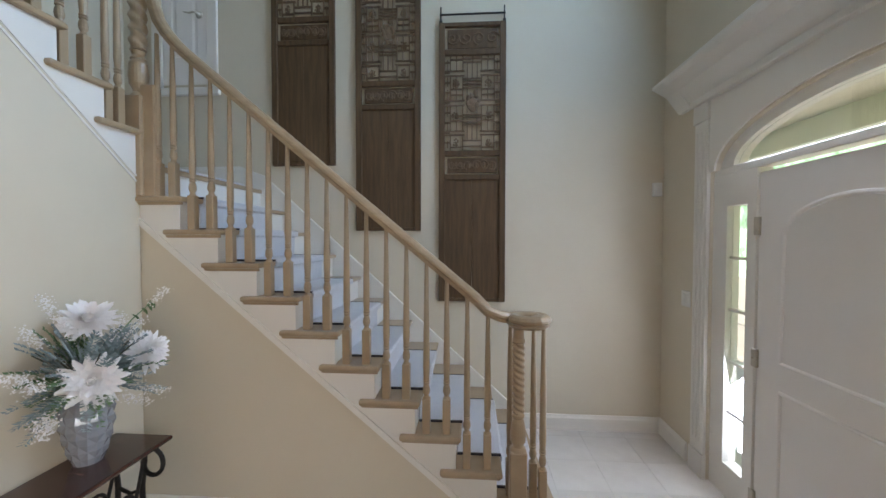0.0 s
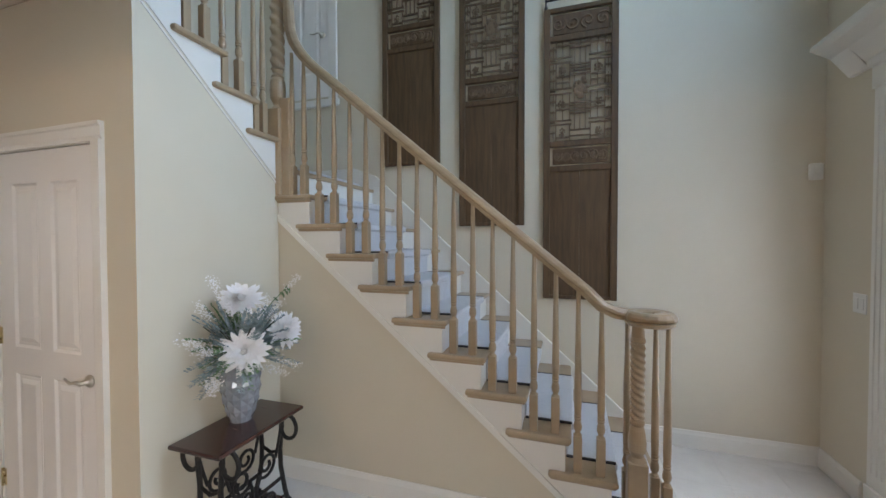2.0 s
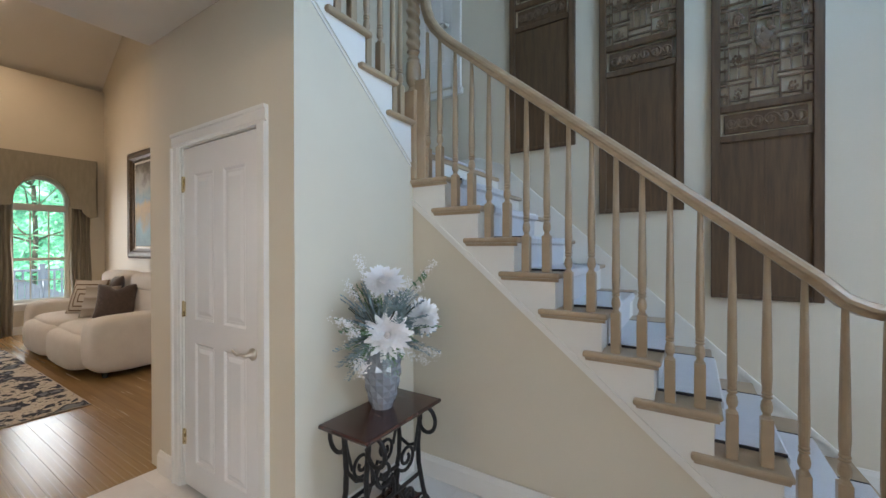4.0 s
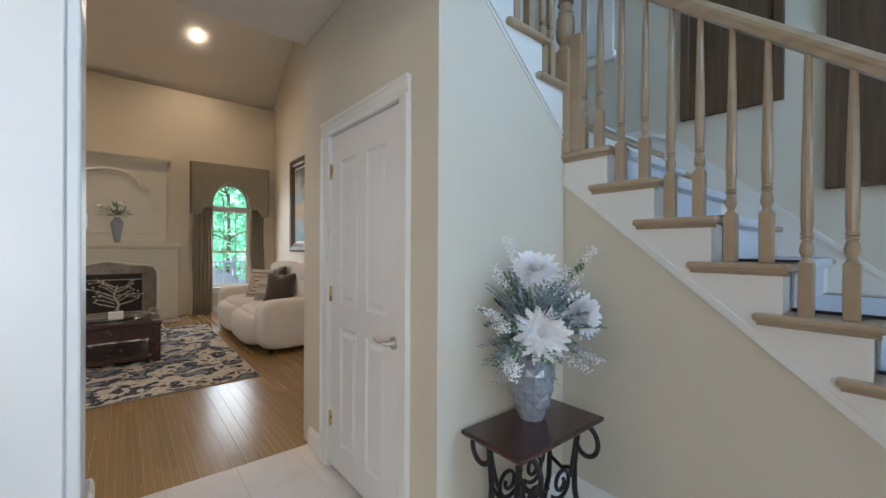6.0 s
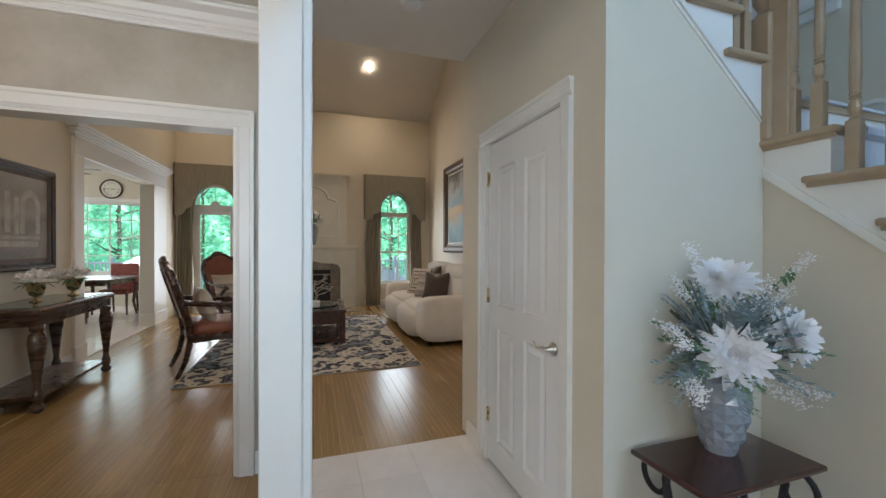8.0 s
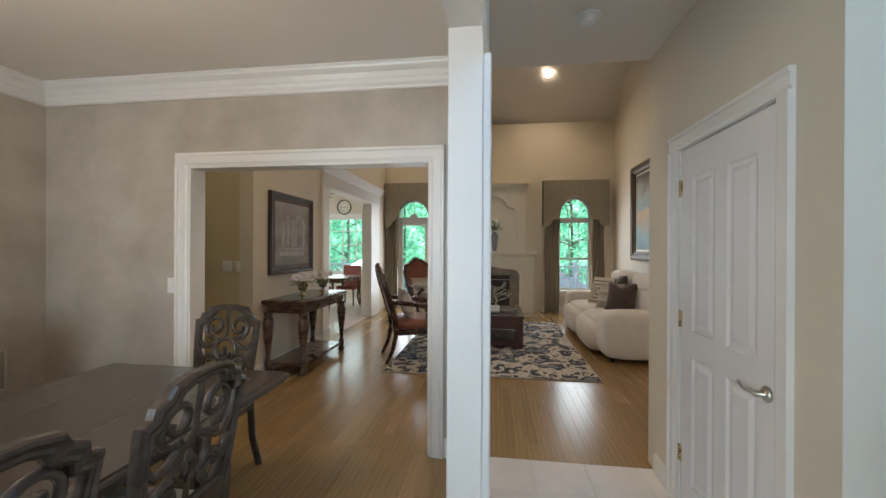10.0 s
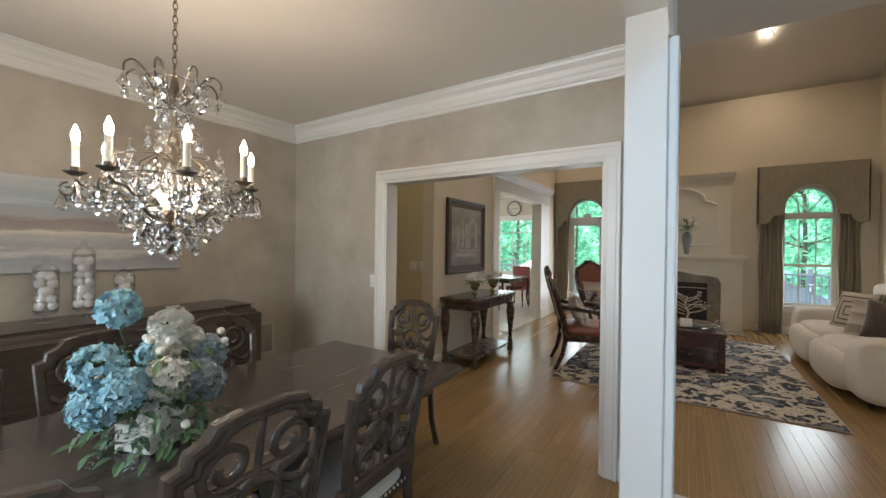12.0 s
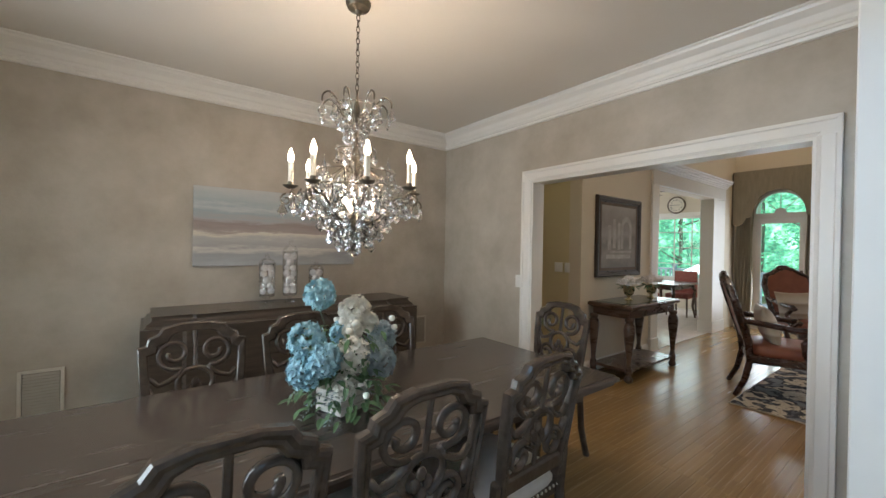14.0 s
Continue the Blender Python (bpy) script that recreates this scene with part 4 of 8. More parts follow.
# windows of the front wall
for nm, yc, hw, z0, z1 in (("window_1", DC, 0.75, 3.3, 4.7), ("window_2", -1.3, 0.9, 0.6, 2.25)):
    win = thing(nm, "white framed front window with divided panes", "window", kind="structure")
    for a, b, c, d in ((yc - hw, yc - hw + 0.06, z0, z1), (yc + hw - 0.06, yc + hw, z0, z1), (yc - hw, yc + hw, z0, z0 + 0.06), (yc - hw, yc + hw, z1 - 0.06, z1), (yc - 0.02, yc + 0.02, z0, z1), (yc - hw, yc + hw, (z0 + z1) / 2 - 0.02, (z0 + z1) / 2 + 0.02)):
        part("frame", box(XE + 0.06, XE + 0.12, a, b, c, d), M_TRIM, win)
    pn = part("pane", box(XE + 0.085, XE + 0.09, yc - hw, yc + hw, z0, z1), M_PANE, win)
    pn.visible_shadow = False


def plate(name, label, at, normal, w, h, toggles):
    """A wall plate with rocker switches; normal is +x, -x, +y or -y."""
    turn = {"-y": 0, "+x": 90, "+y": 180, "-x": -90}[normal]
    ob = thing(name, label, "switch", at, turn)
    part("plate", box(-w / 2, w / 2, -0.006, 0, -h / 2, h / 2, 0.003), M_PLASTIC, ob)
    for i in range(toggles):
        x = (i - (toggles - 1) / 2) * 0.046
        part("rocker", box(x - 0.016, x + 0.016, -0.010, -0.005, -0.033, 0.033, 0.002), M_PLASTIC, ob)
    return ob


plate("light_switch", "white double light switch on the cream wall", (XE - 0.001, 3.30, 1.16), "-x", 0.115, 0.115, 2)
plate("light_switch", "white single light switch on the taupe wall", (XW + 0.001, -1.86, 1.14), "+x", 0.07, 0.115, 1)
plate("light_switch", "ivory switch plate on the hall wall", (-3.849, -2.33, 1.22), "+x", 0.115, 0.115, 2)
plate("light_switch", "ivory switch plate on the hall wall", (-3.849, -2.21, 1.22), "+x", 0.07, 0.115, 1)
smoke = thing("smoke_detector", "round white smoke detector on the passage ceiling", "smoke detector", (-2.19, 1.06, HC + 0.002))
part("base", lathe([(0.0, -0.012), (0.062, -0.012), (0.066, -0.006), (0.066, 0.0), (0.0, 0.0)], 24), M_PLASTIC, smoke)
part("cap", lathe([(0.0, -0.038), (0.030, -0.037), (0.046, -0.028), (0.050, -0.012), (0.0, -0.012)], 24), M_PLASTIC, smoke)
pad = thing("wall_keypad", "small white keypad on the end of the wall beside the column", "keypad", (-2.655, 0.441, 1.485), 180)
part("body", box(-0.042, 0.042, -0.045, 0, -0.09, 0.09, 0.008, seg=2), M_PLASTIC, pad)
part("cover", box(-0.034, 0.034, -0.051, -0.044, -0.078, -0.005, 0.003), M_PLASTIC, pad, "hinged white cover")
sens = thing("alarm_sensor", "white alarm sensor box on the wall", "sensor", (2.06, YN - 0.001, 1.985))
part("body", box(-0.035, 0.035, -0.04, 0, -0.055, 0.055, 0.008, seg=2), M_PLASTIC, sens)
part("lens", box(-0.022, 0.022, -0.046, -0.038, -0.02, 0.03, 0.004), M_PLASTIC, sens, "milky plastic lens")

# carved wall panels
rng = random.Random(3)
PW, PH = 0.55, 2.30


def scroll(bm, cx, cz, r, a0, turns, y, t=0.007):
    pts = [(x, y, z) for x, z in spiral(cx, cz, r, r * 0.15, a0, turns, 16)]
    tube(pts, t, 6, bm=bm)


def carved_panel(x0, z0, label, seed):
    rng = random.Random(seed)
    ob = thing("carved_panel", label, "wall panel", (x0, YN - 0.002, z0), group="carved panels on the stair wall")
    st = 0.05
    part("stile", box(0, st, -0.035, 0, 0, PH, 0.004), M_PANEL, ob)
    part("stile", box(PW - st, PW, -0.035, 0, 0, PH, 0.004), M_PANEL, ob)
    for a, b in ((0.985, 1.0), (0.885, 0.905), (0.525, 0.545), (0.44, 0.46), (0.0, 0.012)):
        part("rail", box(st, PW - st, -0.033, 0, a * PH, b * PH, 0.004), M_PANEL, ob)
    for i in range(2):
        w = (PW - 2 * st) / 2
        part("plank", box(st + w * i + 0.0003, st + w * (i + 1) - 0.0003, -0.018 - 0.0005 * (i % 2), -0.004, 0.012 * PH, 0.44 * PH, 0.0015), M_PANEL, ob)
    for a, b, kind in ((0.905, 0.985, 0), (0.46, 0.525, 1)):
        part("carved_field", box(st + 0.02, PW - st - 0.02, -0.012, -0.002, a * PH + 0.012, b * PH - 0.012, 0.003), M_PANEL, ob)
        zc, h = (a + b) / 2 * PH, (b - a) * PH - 0.05
        n = 4 if kind == 0 else 6
        for i in range(n):
            cx = st + 0.06 + (PW - 2 * st - 0.12) * i / (n - 1)
            bm = bmesh.new()
            scroll(bm, cx, zc, h * 0.42, 40 + 110 * i, 1.4 if i % 2 else -1.4, -0.015, 0.008)
            if kind:
                blob(0.016, 0.012, 0.03, (cx + rng.uniform(-0.01, 0.01), -0.014, zc), 2, bm, 8, 6, 0.4, seed + i)
            part("carving", bm, M_PANEL_LT, ob, "worn carved scroll")
    # lattice of interlocking bars round a carved centre
    L0, L1 = 0.545 * PH, 0.885 * PH
    X0, X1 = st, PW - st
    W, H = X1 - X0, L1 - L0

    def bar(u0, u1, v0, v1, bm):
        box(X0 + u0 * W, X0 + u1 * W, -0.028, -0.008, L0 + v0 * H, L0 + v1 * H, bm=bm)
    bm = bmesh.new()
    t, tv = 0.018, 0.011
    for v in [0.08 + 0.105 * i for i in range(9)]:
        for u0, u1 in ((0.0, 0.09), (0.91, 1.0)):
            bar(u0, u1, v, v + tv, bm)
    for v in (0.03, 0.16, 0.20, 0.31, 0.36, 0.47, 0.52, 0.58, 0.64, 0.78, 0.83, 0.95):
        for u0, u1 in ((0.0, 0.36), (0.64, 1.0)) if v in (0.16, 0.20, 0.47, 0.52, 0.78, 0.83) else ((0.09, 0.32), (0.68, 0.91)):
            bar(u0, u1, v, v + tv, bm)
    for v in (0.04, 0.10, 0.27, 0.30, 0.345, 0.37, 0.655, 0.685, 0.72, 0.75, 0.92, 0.96):
        bar(0.32, 0.68, v, v + tv, bm)
    for u in (0.09, 0.32, 0.66, 0.89):
        for v0, v1 in ((0.0, 0.16), (0.20, 0.47), (0.52, 0.78), (0.83, 1.0)):
            bar(u, u + t, v0, v1, bm)
    for u in (0.40, 0.49, 0.58):
        bar(u, u + t, 0.10, 0.27, bm)
        bar(u, u + t, 0.75, 0.92, bm)
    for u in (0.20, 0.78, 0.5):
        bar(u, u + t, 0.94, 1.0, bm)
    for u in (0.045, 0.205, 0.775, 0.945):
        for v0, v1 in ((0.03, 0.10), (0.20, 0.31), (0.36, 0.47), (0.53, 0.64), (0.68, 0.78), (0.84, 0.95)):
            bar(u, u + t * 0.8, v0, v1, bm)
    for u in (0.40, 0.58):
        for v0, v1 in ((0.27, 0.37), (0.37, 0.44), (0.58, 0.66), (0.68, 0.75)):
            bar(u, u + t * 0.8, v0, v1, bm)
    part("lattice", bm, M_PANEL_LT, ob, "worn brown wooden lattice")
    for cx, cz, r in ((0.5, 0.51, 0.075), (0.205, 0.70, 0.035), (0.795, 0.70, 0.035), (0.205, 0.36, 0.035), (0.795, 0.36, 0.035), (0.205, 0.08, 0.03), (0.795, 0.08, 0.03)):
        bm = blob(r * 0.55, 0.008, r * 0.85, (X0 + cx * W, -0.020, L0 + cz * H), 1.6, None, 14, 10, 0.8, seed + cx * 9 + cz * 5)
        for k in range(11):
            q, d = 2 * math.pi * k / 11 + rng.uniform(-0.2, 0.2), rng.uniform(0.55, 1.0)
            blob(r * rng.uniform(0.16, 0.30), 0.007, r * rng.uniform(0.18, 0.36), (X0 + cx * W + r * 0.8 * d * math.cos(q), -0.024, L0 + cz * H + r * 1.2 * d * math.sin(q)), 2, bm, 8, 6)
        part("medallion", bm, M_PANEL_LT, ob, "worn carved relief")
    return ob


carved_panel(0.302, 1.065, "tall old brown carved wooden lattice panel beside the landing", 1)
carved_panel(-0.40, 1.655, "tall old brown carved wooden lattice panel in mid wall", 2)
carved_panel(-1.13, 2.21, "tall old brown carved wooden lattice panel near the upper stairs", 3)
rod = thing("hanging_rod", "thin iron hanging rod above a carved panel", "rod", (0.577, YN - 0.03, 3.43))
part("bar", tube([(-0.27, 0, 0), (0.27, 0, 0)], 0.008), M_IRON, rod)
for x in (-0.26, 0.26):
    part("hook", tube([(x, 0, 0.06), (x, 0, -0.03), (x, 0.0, -0.05)], 0.006), M_IRON, rod)
    part("ball", blob(0.014, 0.014, 0.014, (x, 0, -0.055), 2, n=10, m=8), M_IRON, rod)
    part("bracket", tube([(x, 0, 0), (x, 0.03, 0)], 0.005), M_IRON, rod)

# console table with scrolled iron base
TX0, TX1, TY0, TY1, TZ = -1.252, -0.94, 1.682, 2.252, 0.585
ctab = thing("console_table", "small dark cherry console table on scrolled black iron legs", "table", ((TX0 + TX1) / 2, (TY0 + TY1) / 2, 0))
hx, hy = (TX1 - TX0) / 2, (TY1 - TY0) / 2
bm = box(-hx, hx, -hy, hy, TZ - 0.022, TZ, 0.009, seg=3)
part("tabletop", bm, M_DARKWOOD, ctab, "polished dark cherry wooden top")
for sy in (-1, 1):
    for sx in (-1, 1):
        y = sy * (hy - 0.09)
        x = sx * (hx - 0.085)
        # leg bowed in at the waist, with a scroll under the top and another at the foot
        leg = [(x + sx * p, y, z) for p, z in ((0.062, 0.008), (0.052, 0.05), (0.022, 0.14), (-0.004, 0.26), (-0.008, 0.36), (0.002, 0.46), (0.010, TZ - 0.02))]
        part("leg", tube(leg, 0.0125, 8), M_IRON, ctab)
        c2 = [(x + sx * (0.045 + rr * math.cos(radians(q))), y, 0.487 + 1.15 * rr * math.sin(radians(q))) for q, rr in [(100 - 18 * i, 0.066 - 0.0015 * i) for i in range(17)]]
        part("scroll", tube([(x + sx * 0.0, y, TZ - 0.026)] + c2, 0.0105, 8), M_IRON, ctab)
        part("scroll_end", blob(0.016, 0.013, 0.016, c2[-1], 2, n=10, m=8), M_IRON, ctab)
        s2 = [(x + sx * p, y, z) for p, z in spiral(0.035, 0.062, 0.046, 0.012, 200, -1.3, 20)]
        part("foot_scroll", tube(s2, 0.009, 8), M_IRON, ctab)
    part("end_bar", tube([(-hx + 0.085, sy * (hy - 0.09), 0.36), (0, sy * (hy - 0.09), 0.33), (hx - 0.085, sy * (hy - 0.09), 0.36)], 0.009, 8), M_IRON, ctab)
for sx in (-1, 1):
    x = sx * (hx - 0.085)
    part("rail", tube([(x, -hy + 0.09, 0.20), (x, hy - 0.09, 0.20)], 0.010, 8), M_IRON, ctab)
    for sy in (-1, 1):
        up = [(x, sy * p, z) for p, z in spiral(0.085, 0.335, 0.068, 0.018, 210, 1.5, 24)]
        part("curve", tube([(x, sy * 0.012, 0.20), (x, sy * 0.014, 0.26)] + up, 0.0085, 8), M_IRON, ctab)
        dn = [(x, sy * p, z) for p, z in spiral(0.10, 0.115, 0.055, 0.016, 150, -1.4, 22)]
        part("curve", tube([(x, sy * 0.02, 0.20)] + dn, 0.0085, 8), M_IRON, ctab)
        part("curve", tube([(x, sy * 0.15, 0.335), (x, sy * 0.175, 0.42), (x, sy * (hy - 0.09), 0.50)], 0.008, 8), M_IRON, ctab)
part("shelf", box(-hx + 0.07, hx - 0.07, -hy + 0.1, hy - 0.1, 0.09, 0.105, 0.004), M_DARKWOOD, ctab)


# ---- flowers ----
def petal(bm, m, length, width, curl, n=4, ragged=0.0, rng=None):
    """A cupped, pointed petal along +x of the matrix m."""
    rows = []
    for i in range(n + 1):
        f = i / n
        w = width * math.sin(math.pi * (0.10 + 0.86 * f)) ** 0.8 * (1.0 - 0.25 * f)
        z = curl * f * f * length
        if ragged and rng:
            w *= rng.uniform(1 - ragged, 1 + ragged)
        rows.append([bm.verts.new(m @ Vector((f * length, s * w / 2, z + 0.18 * w * abs(s)))) for s in (-1, 0, 1)])
    for a, b in zip(rows, rows[1:]):
        for k in range(2):
            bm.faces.new((a[k], a[k + 1], b[k + 1], b[k]))


def dahlia(name, parent, at, way, size, rng, material):
    """A large layered bloom that looks along way."""
    q = Vector(way).normalized().to_track_quat("Z", "Y").to_matrix().to_4x4()
    bm = bmesh.new()
    for ring, (n, lift, l) in enumerate(((17, -6, 1.0), (16, 6, 0.97), (15, 18, 0.88), (13, 32, 0.76), (10, 48, 0.60), (9, 64, 0.46), (7, 78, 0.36), (5, 88, 0.28))):
        for i in range(n):
            a = 360 * (i + 0.5 * (ring % 2)) / n + rng.uniform(-8, 8)
            m = Matrix.Translation(at) @ q @ Matrix.Rotation(radians(a), 4, "Z") @ Matrix.Rotation(-radians(lift + rng.uniform(-7, 7)), 4, "Y") @ Matrix.Translation((size * 0.04, 0, 0))
            petal(bm, m, size * l * rng.uniform(0.88, 1.08), size * 0.38, 0.16, 6, 0.10, rng)
    blob(size * 0.17, size * 0.17, size * 0.20, tuple(Vector(at) + Vector(way).normalized() * size * 0.16), 2, bm, 12, 8, 0.5, size)
    return part(name, bm, material, parent, "large white layered silk bloom", smooth=True)


def fern(bm, base, tip, leaf, rng, n=14):
    """A feathery frond."""
    a, b = Vector(base), Vector(tip)
    way = (b - a)
    side = way.cross(Vector((0.3, 0.2, 1))).normalized()
    for i in range(n):
        f = 0.25 + 0.75 * i / n
        p = a + way * f + Vector((0, 0, -0.06 * f * f))
        for s in (-1, 1):
            d = (side * s + way.normalized() * 0.8 + Vector((rng.uniform(-.2, .2), rng.uniform(-.2, .2), rng.uniform(-.25, .25)))).normalized()
            l = leaf * (1.15 - 0.75 * f) * rng.uniform(0.7, 1.2)
            w = d.cross(Vector((rng.uniform(-1, 1), rng.uniform(-1, 1), 1))).normalized() * leaf * 0.08
            v = [bm.verts.new(c) for c in (p, p + d * l * 0.5 + w, p + d * l, p + d * l * 0.5 - w)]
            bm.faces.new(v)


def berry_spray(bm, at, way, size, rng, n=38):
    way = Vector(way).normalized()
    for i in range(n):
        p = Vector(at) + way * size * rng.uniform(0.1, 1.0) + Vector((rng.gauss(0, 1), rng.gauss(0, 1), rng.gauss(0, 1))) * size * 0.10
        r = rng.uniform(0.0020, 0.0036)
        d = Vector((rng.uniform(-1, 1), rng.uniform(-1, 1), rng.uniform(-1, 1))).normalized() * r * 1.4
        o = d.orthogonal().normalized() * r
        k = d.cross(o).normalized() * r
        t, b2 = bm.verts.new(p + d), bm.verts.new(p - d)
        ring = [bm.verts.new(p + c) for c in (o, k, -o, -k)]
        for j in range(4):
            bm.faces.new((ring[j], ring[(j + 1) % 4], t))
            bm.faces.new((ring[(j + 1) % 4], ring[j], b2))


VX, VY = -1.14, 2.0
rng = random.Random(11)
vase = thing("flower_vase", "grey faceted ceramic vase on the console table", "vase", (VX, VY, TZ))
vase.scale = (1.04, 1.04, 1.16)
prof = [(0.050, 0.0), (0.056, 0.008), (0.074, 0.06), (0.088, 0.12), (0.094, 0.165), (0.092, 0.205), (0.080, 0.24), (0.068, 0.257), (0.062, 0.262), (0.055, 0.25), (0.0, 0.22)]
bm = bmesh.new()
rings, N, K = [], 16, 9
for j in range(K + 1):
    z = 0.262 * j / K
    r = np.interp(z, [p[1] for p in prof[:9]], [p[0] for p in prof[:9]])
    rings.append([bm.verts.new(((r * (1.045 if (i + j) % 2 else 0.955) if 0 < j < K else r) * math.cos(2 * math.pi * i / N), (r * (1.045 if (i + j) % 2 else 0.955) if 0 < j < K else r) * math.sin(2 * math.pi * i / N), z)) for i in range(N)])
for j in range(K):
    for i in range(N):
        a, b, c, d = rings[j][i], rings[j][(i + 1) % N], rings[j + 1][(i + 1) % N], rings[j + 1][i]
        if (i + j) % 2 == 0:
            bm.faces.new((a, b, c)), bm.faces.new((a, c, d))
        else:
            bm.faces.new((a, b, d)), bm.faces.new((b, c, d))
bm.faces.new(rings[0][::-1])
part("body", bm, M_CERAMIC, vase)
part("rim", lathe([(0.052, 0.255), (0.064, 0.255), (0.066, 0.262), (0.062, 0.268), (0.052, 0.262)], 24), M_CERAMIC, vase)
bouquet = thing("flower_bouquet", "silk bouquet of white dahlias and dusty blue ferns", "flowers", (VX, VY, TZ + 0.295))
bouquet.scale = (1.1, 1.12, 1.08)
bm = bmesh.new()
for i in range(14):
    a = rng.uniform(0, 360)
    tube([(0, 0, -0.2), (0, 0, 0.0), (0.09 * math.cos(radians(a)), 0.09 * math.sin(radians(a)), 0.14), (0.15 * math.cos(radians(a)), 0.15 * math.sin(radians(a)), 0.20)], 0.003, 5, bm=bm)
part("stems", bm, M_STEM, bouquet)
# blooms face the room: (+x, -y)
dahlia("bloom", bouquet, (0.085, -0.06, 0.085), (0.75, -0.75, 0.35), 0.106, rng, M_PETAL)
dahlia("bloom", bouquet, (0.11, 0.165, 0.14), (0.95, -0.05, 0.30), 0.096, rng, M_PETAL)
dahlia("bloom", bouquet, (0.01, 0.0, 0.315), (0.45, -0.45, 0.8), 0.098, rng, M_PETAL)
for mt, sd, cnt, nm in ((M_BLUELEAF, 21, 95, "blue_foliage"), (M_LEAF, 22, 24, "green_foliage")):
    r2 = random.Random(sd)
    bm = bmesh.new()
    for i in range(cnt):
        a, el = r2.uniform(0, 2 * math.pi), r2.uniform(-0.35, 1.25)
        l = r2.uniform(0.18, 0.33)
        tip = Vector((math.cos(a) * math.cos(el) * 0.8, math.sin(a) * math.cos(el), math.sin(el))) * l
        tip.x = max(tip.x, -0.09)
        fern(bm, (0, 0, 0.05), tip + Vector((0.02, 0, 0.09)), 0.046, r2, 26)
    part(nm, bm, mt, bouquet)
bm = bmesh.new()
for at, way in (((0.02, -0.17, 0.25), (0, -0.6, 0.8)), ((0.05, -0.19, 0.12), (0.3, -1, 0.2)), ((0.06, -0.16, 0.02), (0.4, -1, -0.2)), ((0.08, 0.03, 0.22), (0.4, 0.1, 1)), ((0.11, 0.02, -0.01), (0.6, 0.5, -0.3)), ((0.06, 0.24, 0.34), (0.2, 0.6, 0.5)), ((0.02, -0.06, 0.24), (0, -0.4, 1)), ((0.06, 0.10, 0.20), (0.4, 0.5, 0.8)), ((0.06, -0.24, 0.16), (0.1, -1, 0.4)), ((0.02, -0.12, 0.34), (0.0, -0.5, 0.9)), ((0.10, -0.20, 0.0), (0.5, -0.9, -0.1)), ((0.12, 0.10, 0.0), (0.6, 0.6, -0.3))):
    berry_spray(bm, at, way, 0.115, rng, 110)
part("berry_sprays", bm, M_PETAL, bouquet, "tiny white berries", kind="stuff")
bm = tube([(0.02, 0.02, 0.1), (0.05, 0.10, 0.24), (0.06, 0.15, 0.29), (0.06, 0.22, 0.33), (0.06, 0.25, 0.36)], 0.0025, 5)
for s in (0.15, 0.20, 0.23, 0.25):
    petal(bm, Matrix.Translation((0.06, s, 0.31 + (s - .15) * .4)) @ Matrix.Rotation(radians(60 + 200 * s), 4, "Z") @ Matrix.Rotation(radians(35), 4, "Y"), 0.05, 0.02, -0.2)
part("twig", bm, M_LEAF, bouquet, "thin green twig")

# ---- dining room ----
TBX0, TBX1, TBY0, TBY1 = -1.955, 0.78, -1.625, -0.54
dtable = thing("dining_table", "long grey-brown wooden dining table with a moulded edge", "table", ((TBX0 + TBX1) / 2, (TBY0 + TBY1) / 2, 0))
hx, hy = (TBX1 - TBX0) / 2, (TBY1 - TBY0) / 2


def slab_profile(hx, hy, levels, cut=0.0):
    """A top built of stacked outlines (inset, z), with clipped corners."""
    bm = bmesh.new()
    rings = []
    for inset, z in levels:
        a, b, c = hx - inset, hy - inset, cut
        pts = [(-a + c, -b), (a - c, -b), (a, -b + c), (a, b - c), (a - c, b), (-a + c, b), (-a, b - c), (-a, -b + c)] if c else [(-a, -b), (a, -b), (a, b), (-a, b)]
        rings.append([bm.verts.new((x, y, z)) for x, y in pts])
    n = len(rings[0])
    for lo, hi in zip(rings, rings[1:]):
        for i in range(n):
            bm.faces.new((lo[i], lo[(i + 1) % n], hi[(i + 1) % n], hi[i]))
    bm.faces.new(rings[0][::-1])
    bm.faces.new(rings[-1])
    return bm


part("edge", slab_profile(hx, hy, [(0.05, 0.685), (0.04, 0.70), (0.02, 0.705), (0.02, 0.718), (0.0, 0.728), (0.0, 0.742), (0.006, 0.750), (0.012, 0.752), (0.016, 0.7575)]), M_GREYWOOD, dtable)
# veneered boards of the top, with a border
bw = 0.13
part("border", box(-hx + 0.018, hx - 0.018, -hy + 0.018, -hy + bw, 0.756, 0.760), M_GREYWOOD, dtable)
part("border", box(-hx + 0.018, hx - 0.018, hy - bw, hy - 0.018, 0.756, 0.760), M_GREYWOOD, dtable)
M_GREYCROSS = mat("greyed_oak_cross", (0.058, 0.043, 0.036), (0.072, 0.055, 0.046), 0.25, 6, (4, 0.5, 4), bump=0.004, fine=50, coat=0.25)
part("end_board", box(-hx + 0.018, -hx + 0.24, -hy + bw, hy - bw, 0.756, 0.760), M_GREYCROSS, dtable)
part("end_board", box(hx - 0.24, hx - 0.018, -hy + bw, hy - bw, 0.756, 0.760), M_GREYCROSS, dtable)
n = 7
for i in range(n):
    a = -hy + bw + (2 * hy - 2 * bw) * i / n
    part("board", box(-hx + 0.24, hx - 0.24, a + 0.0006, a + (2 * hy - 2 * bw) / n - 0.0006, 0.756, 0.7598), M_GREYWOOD, dtable)
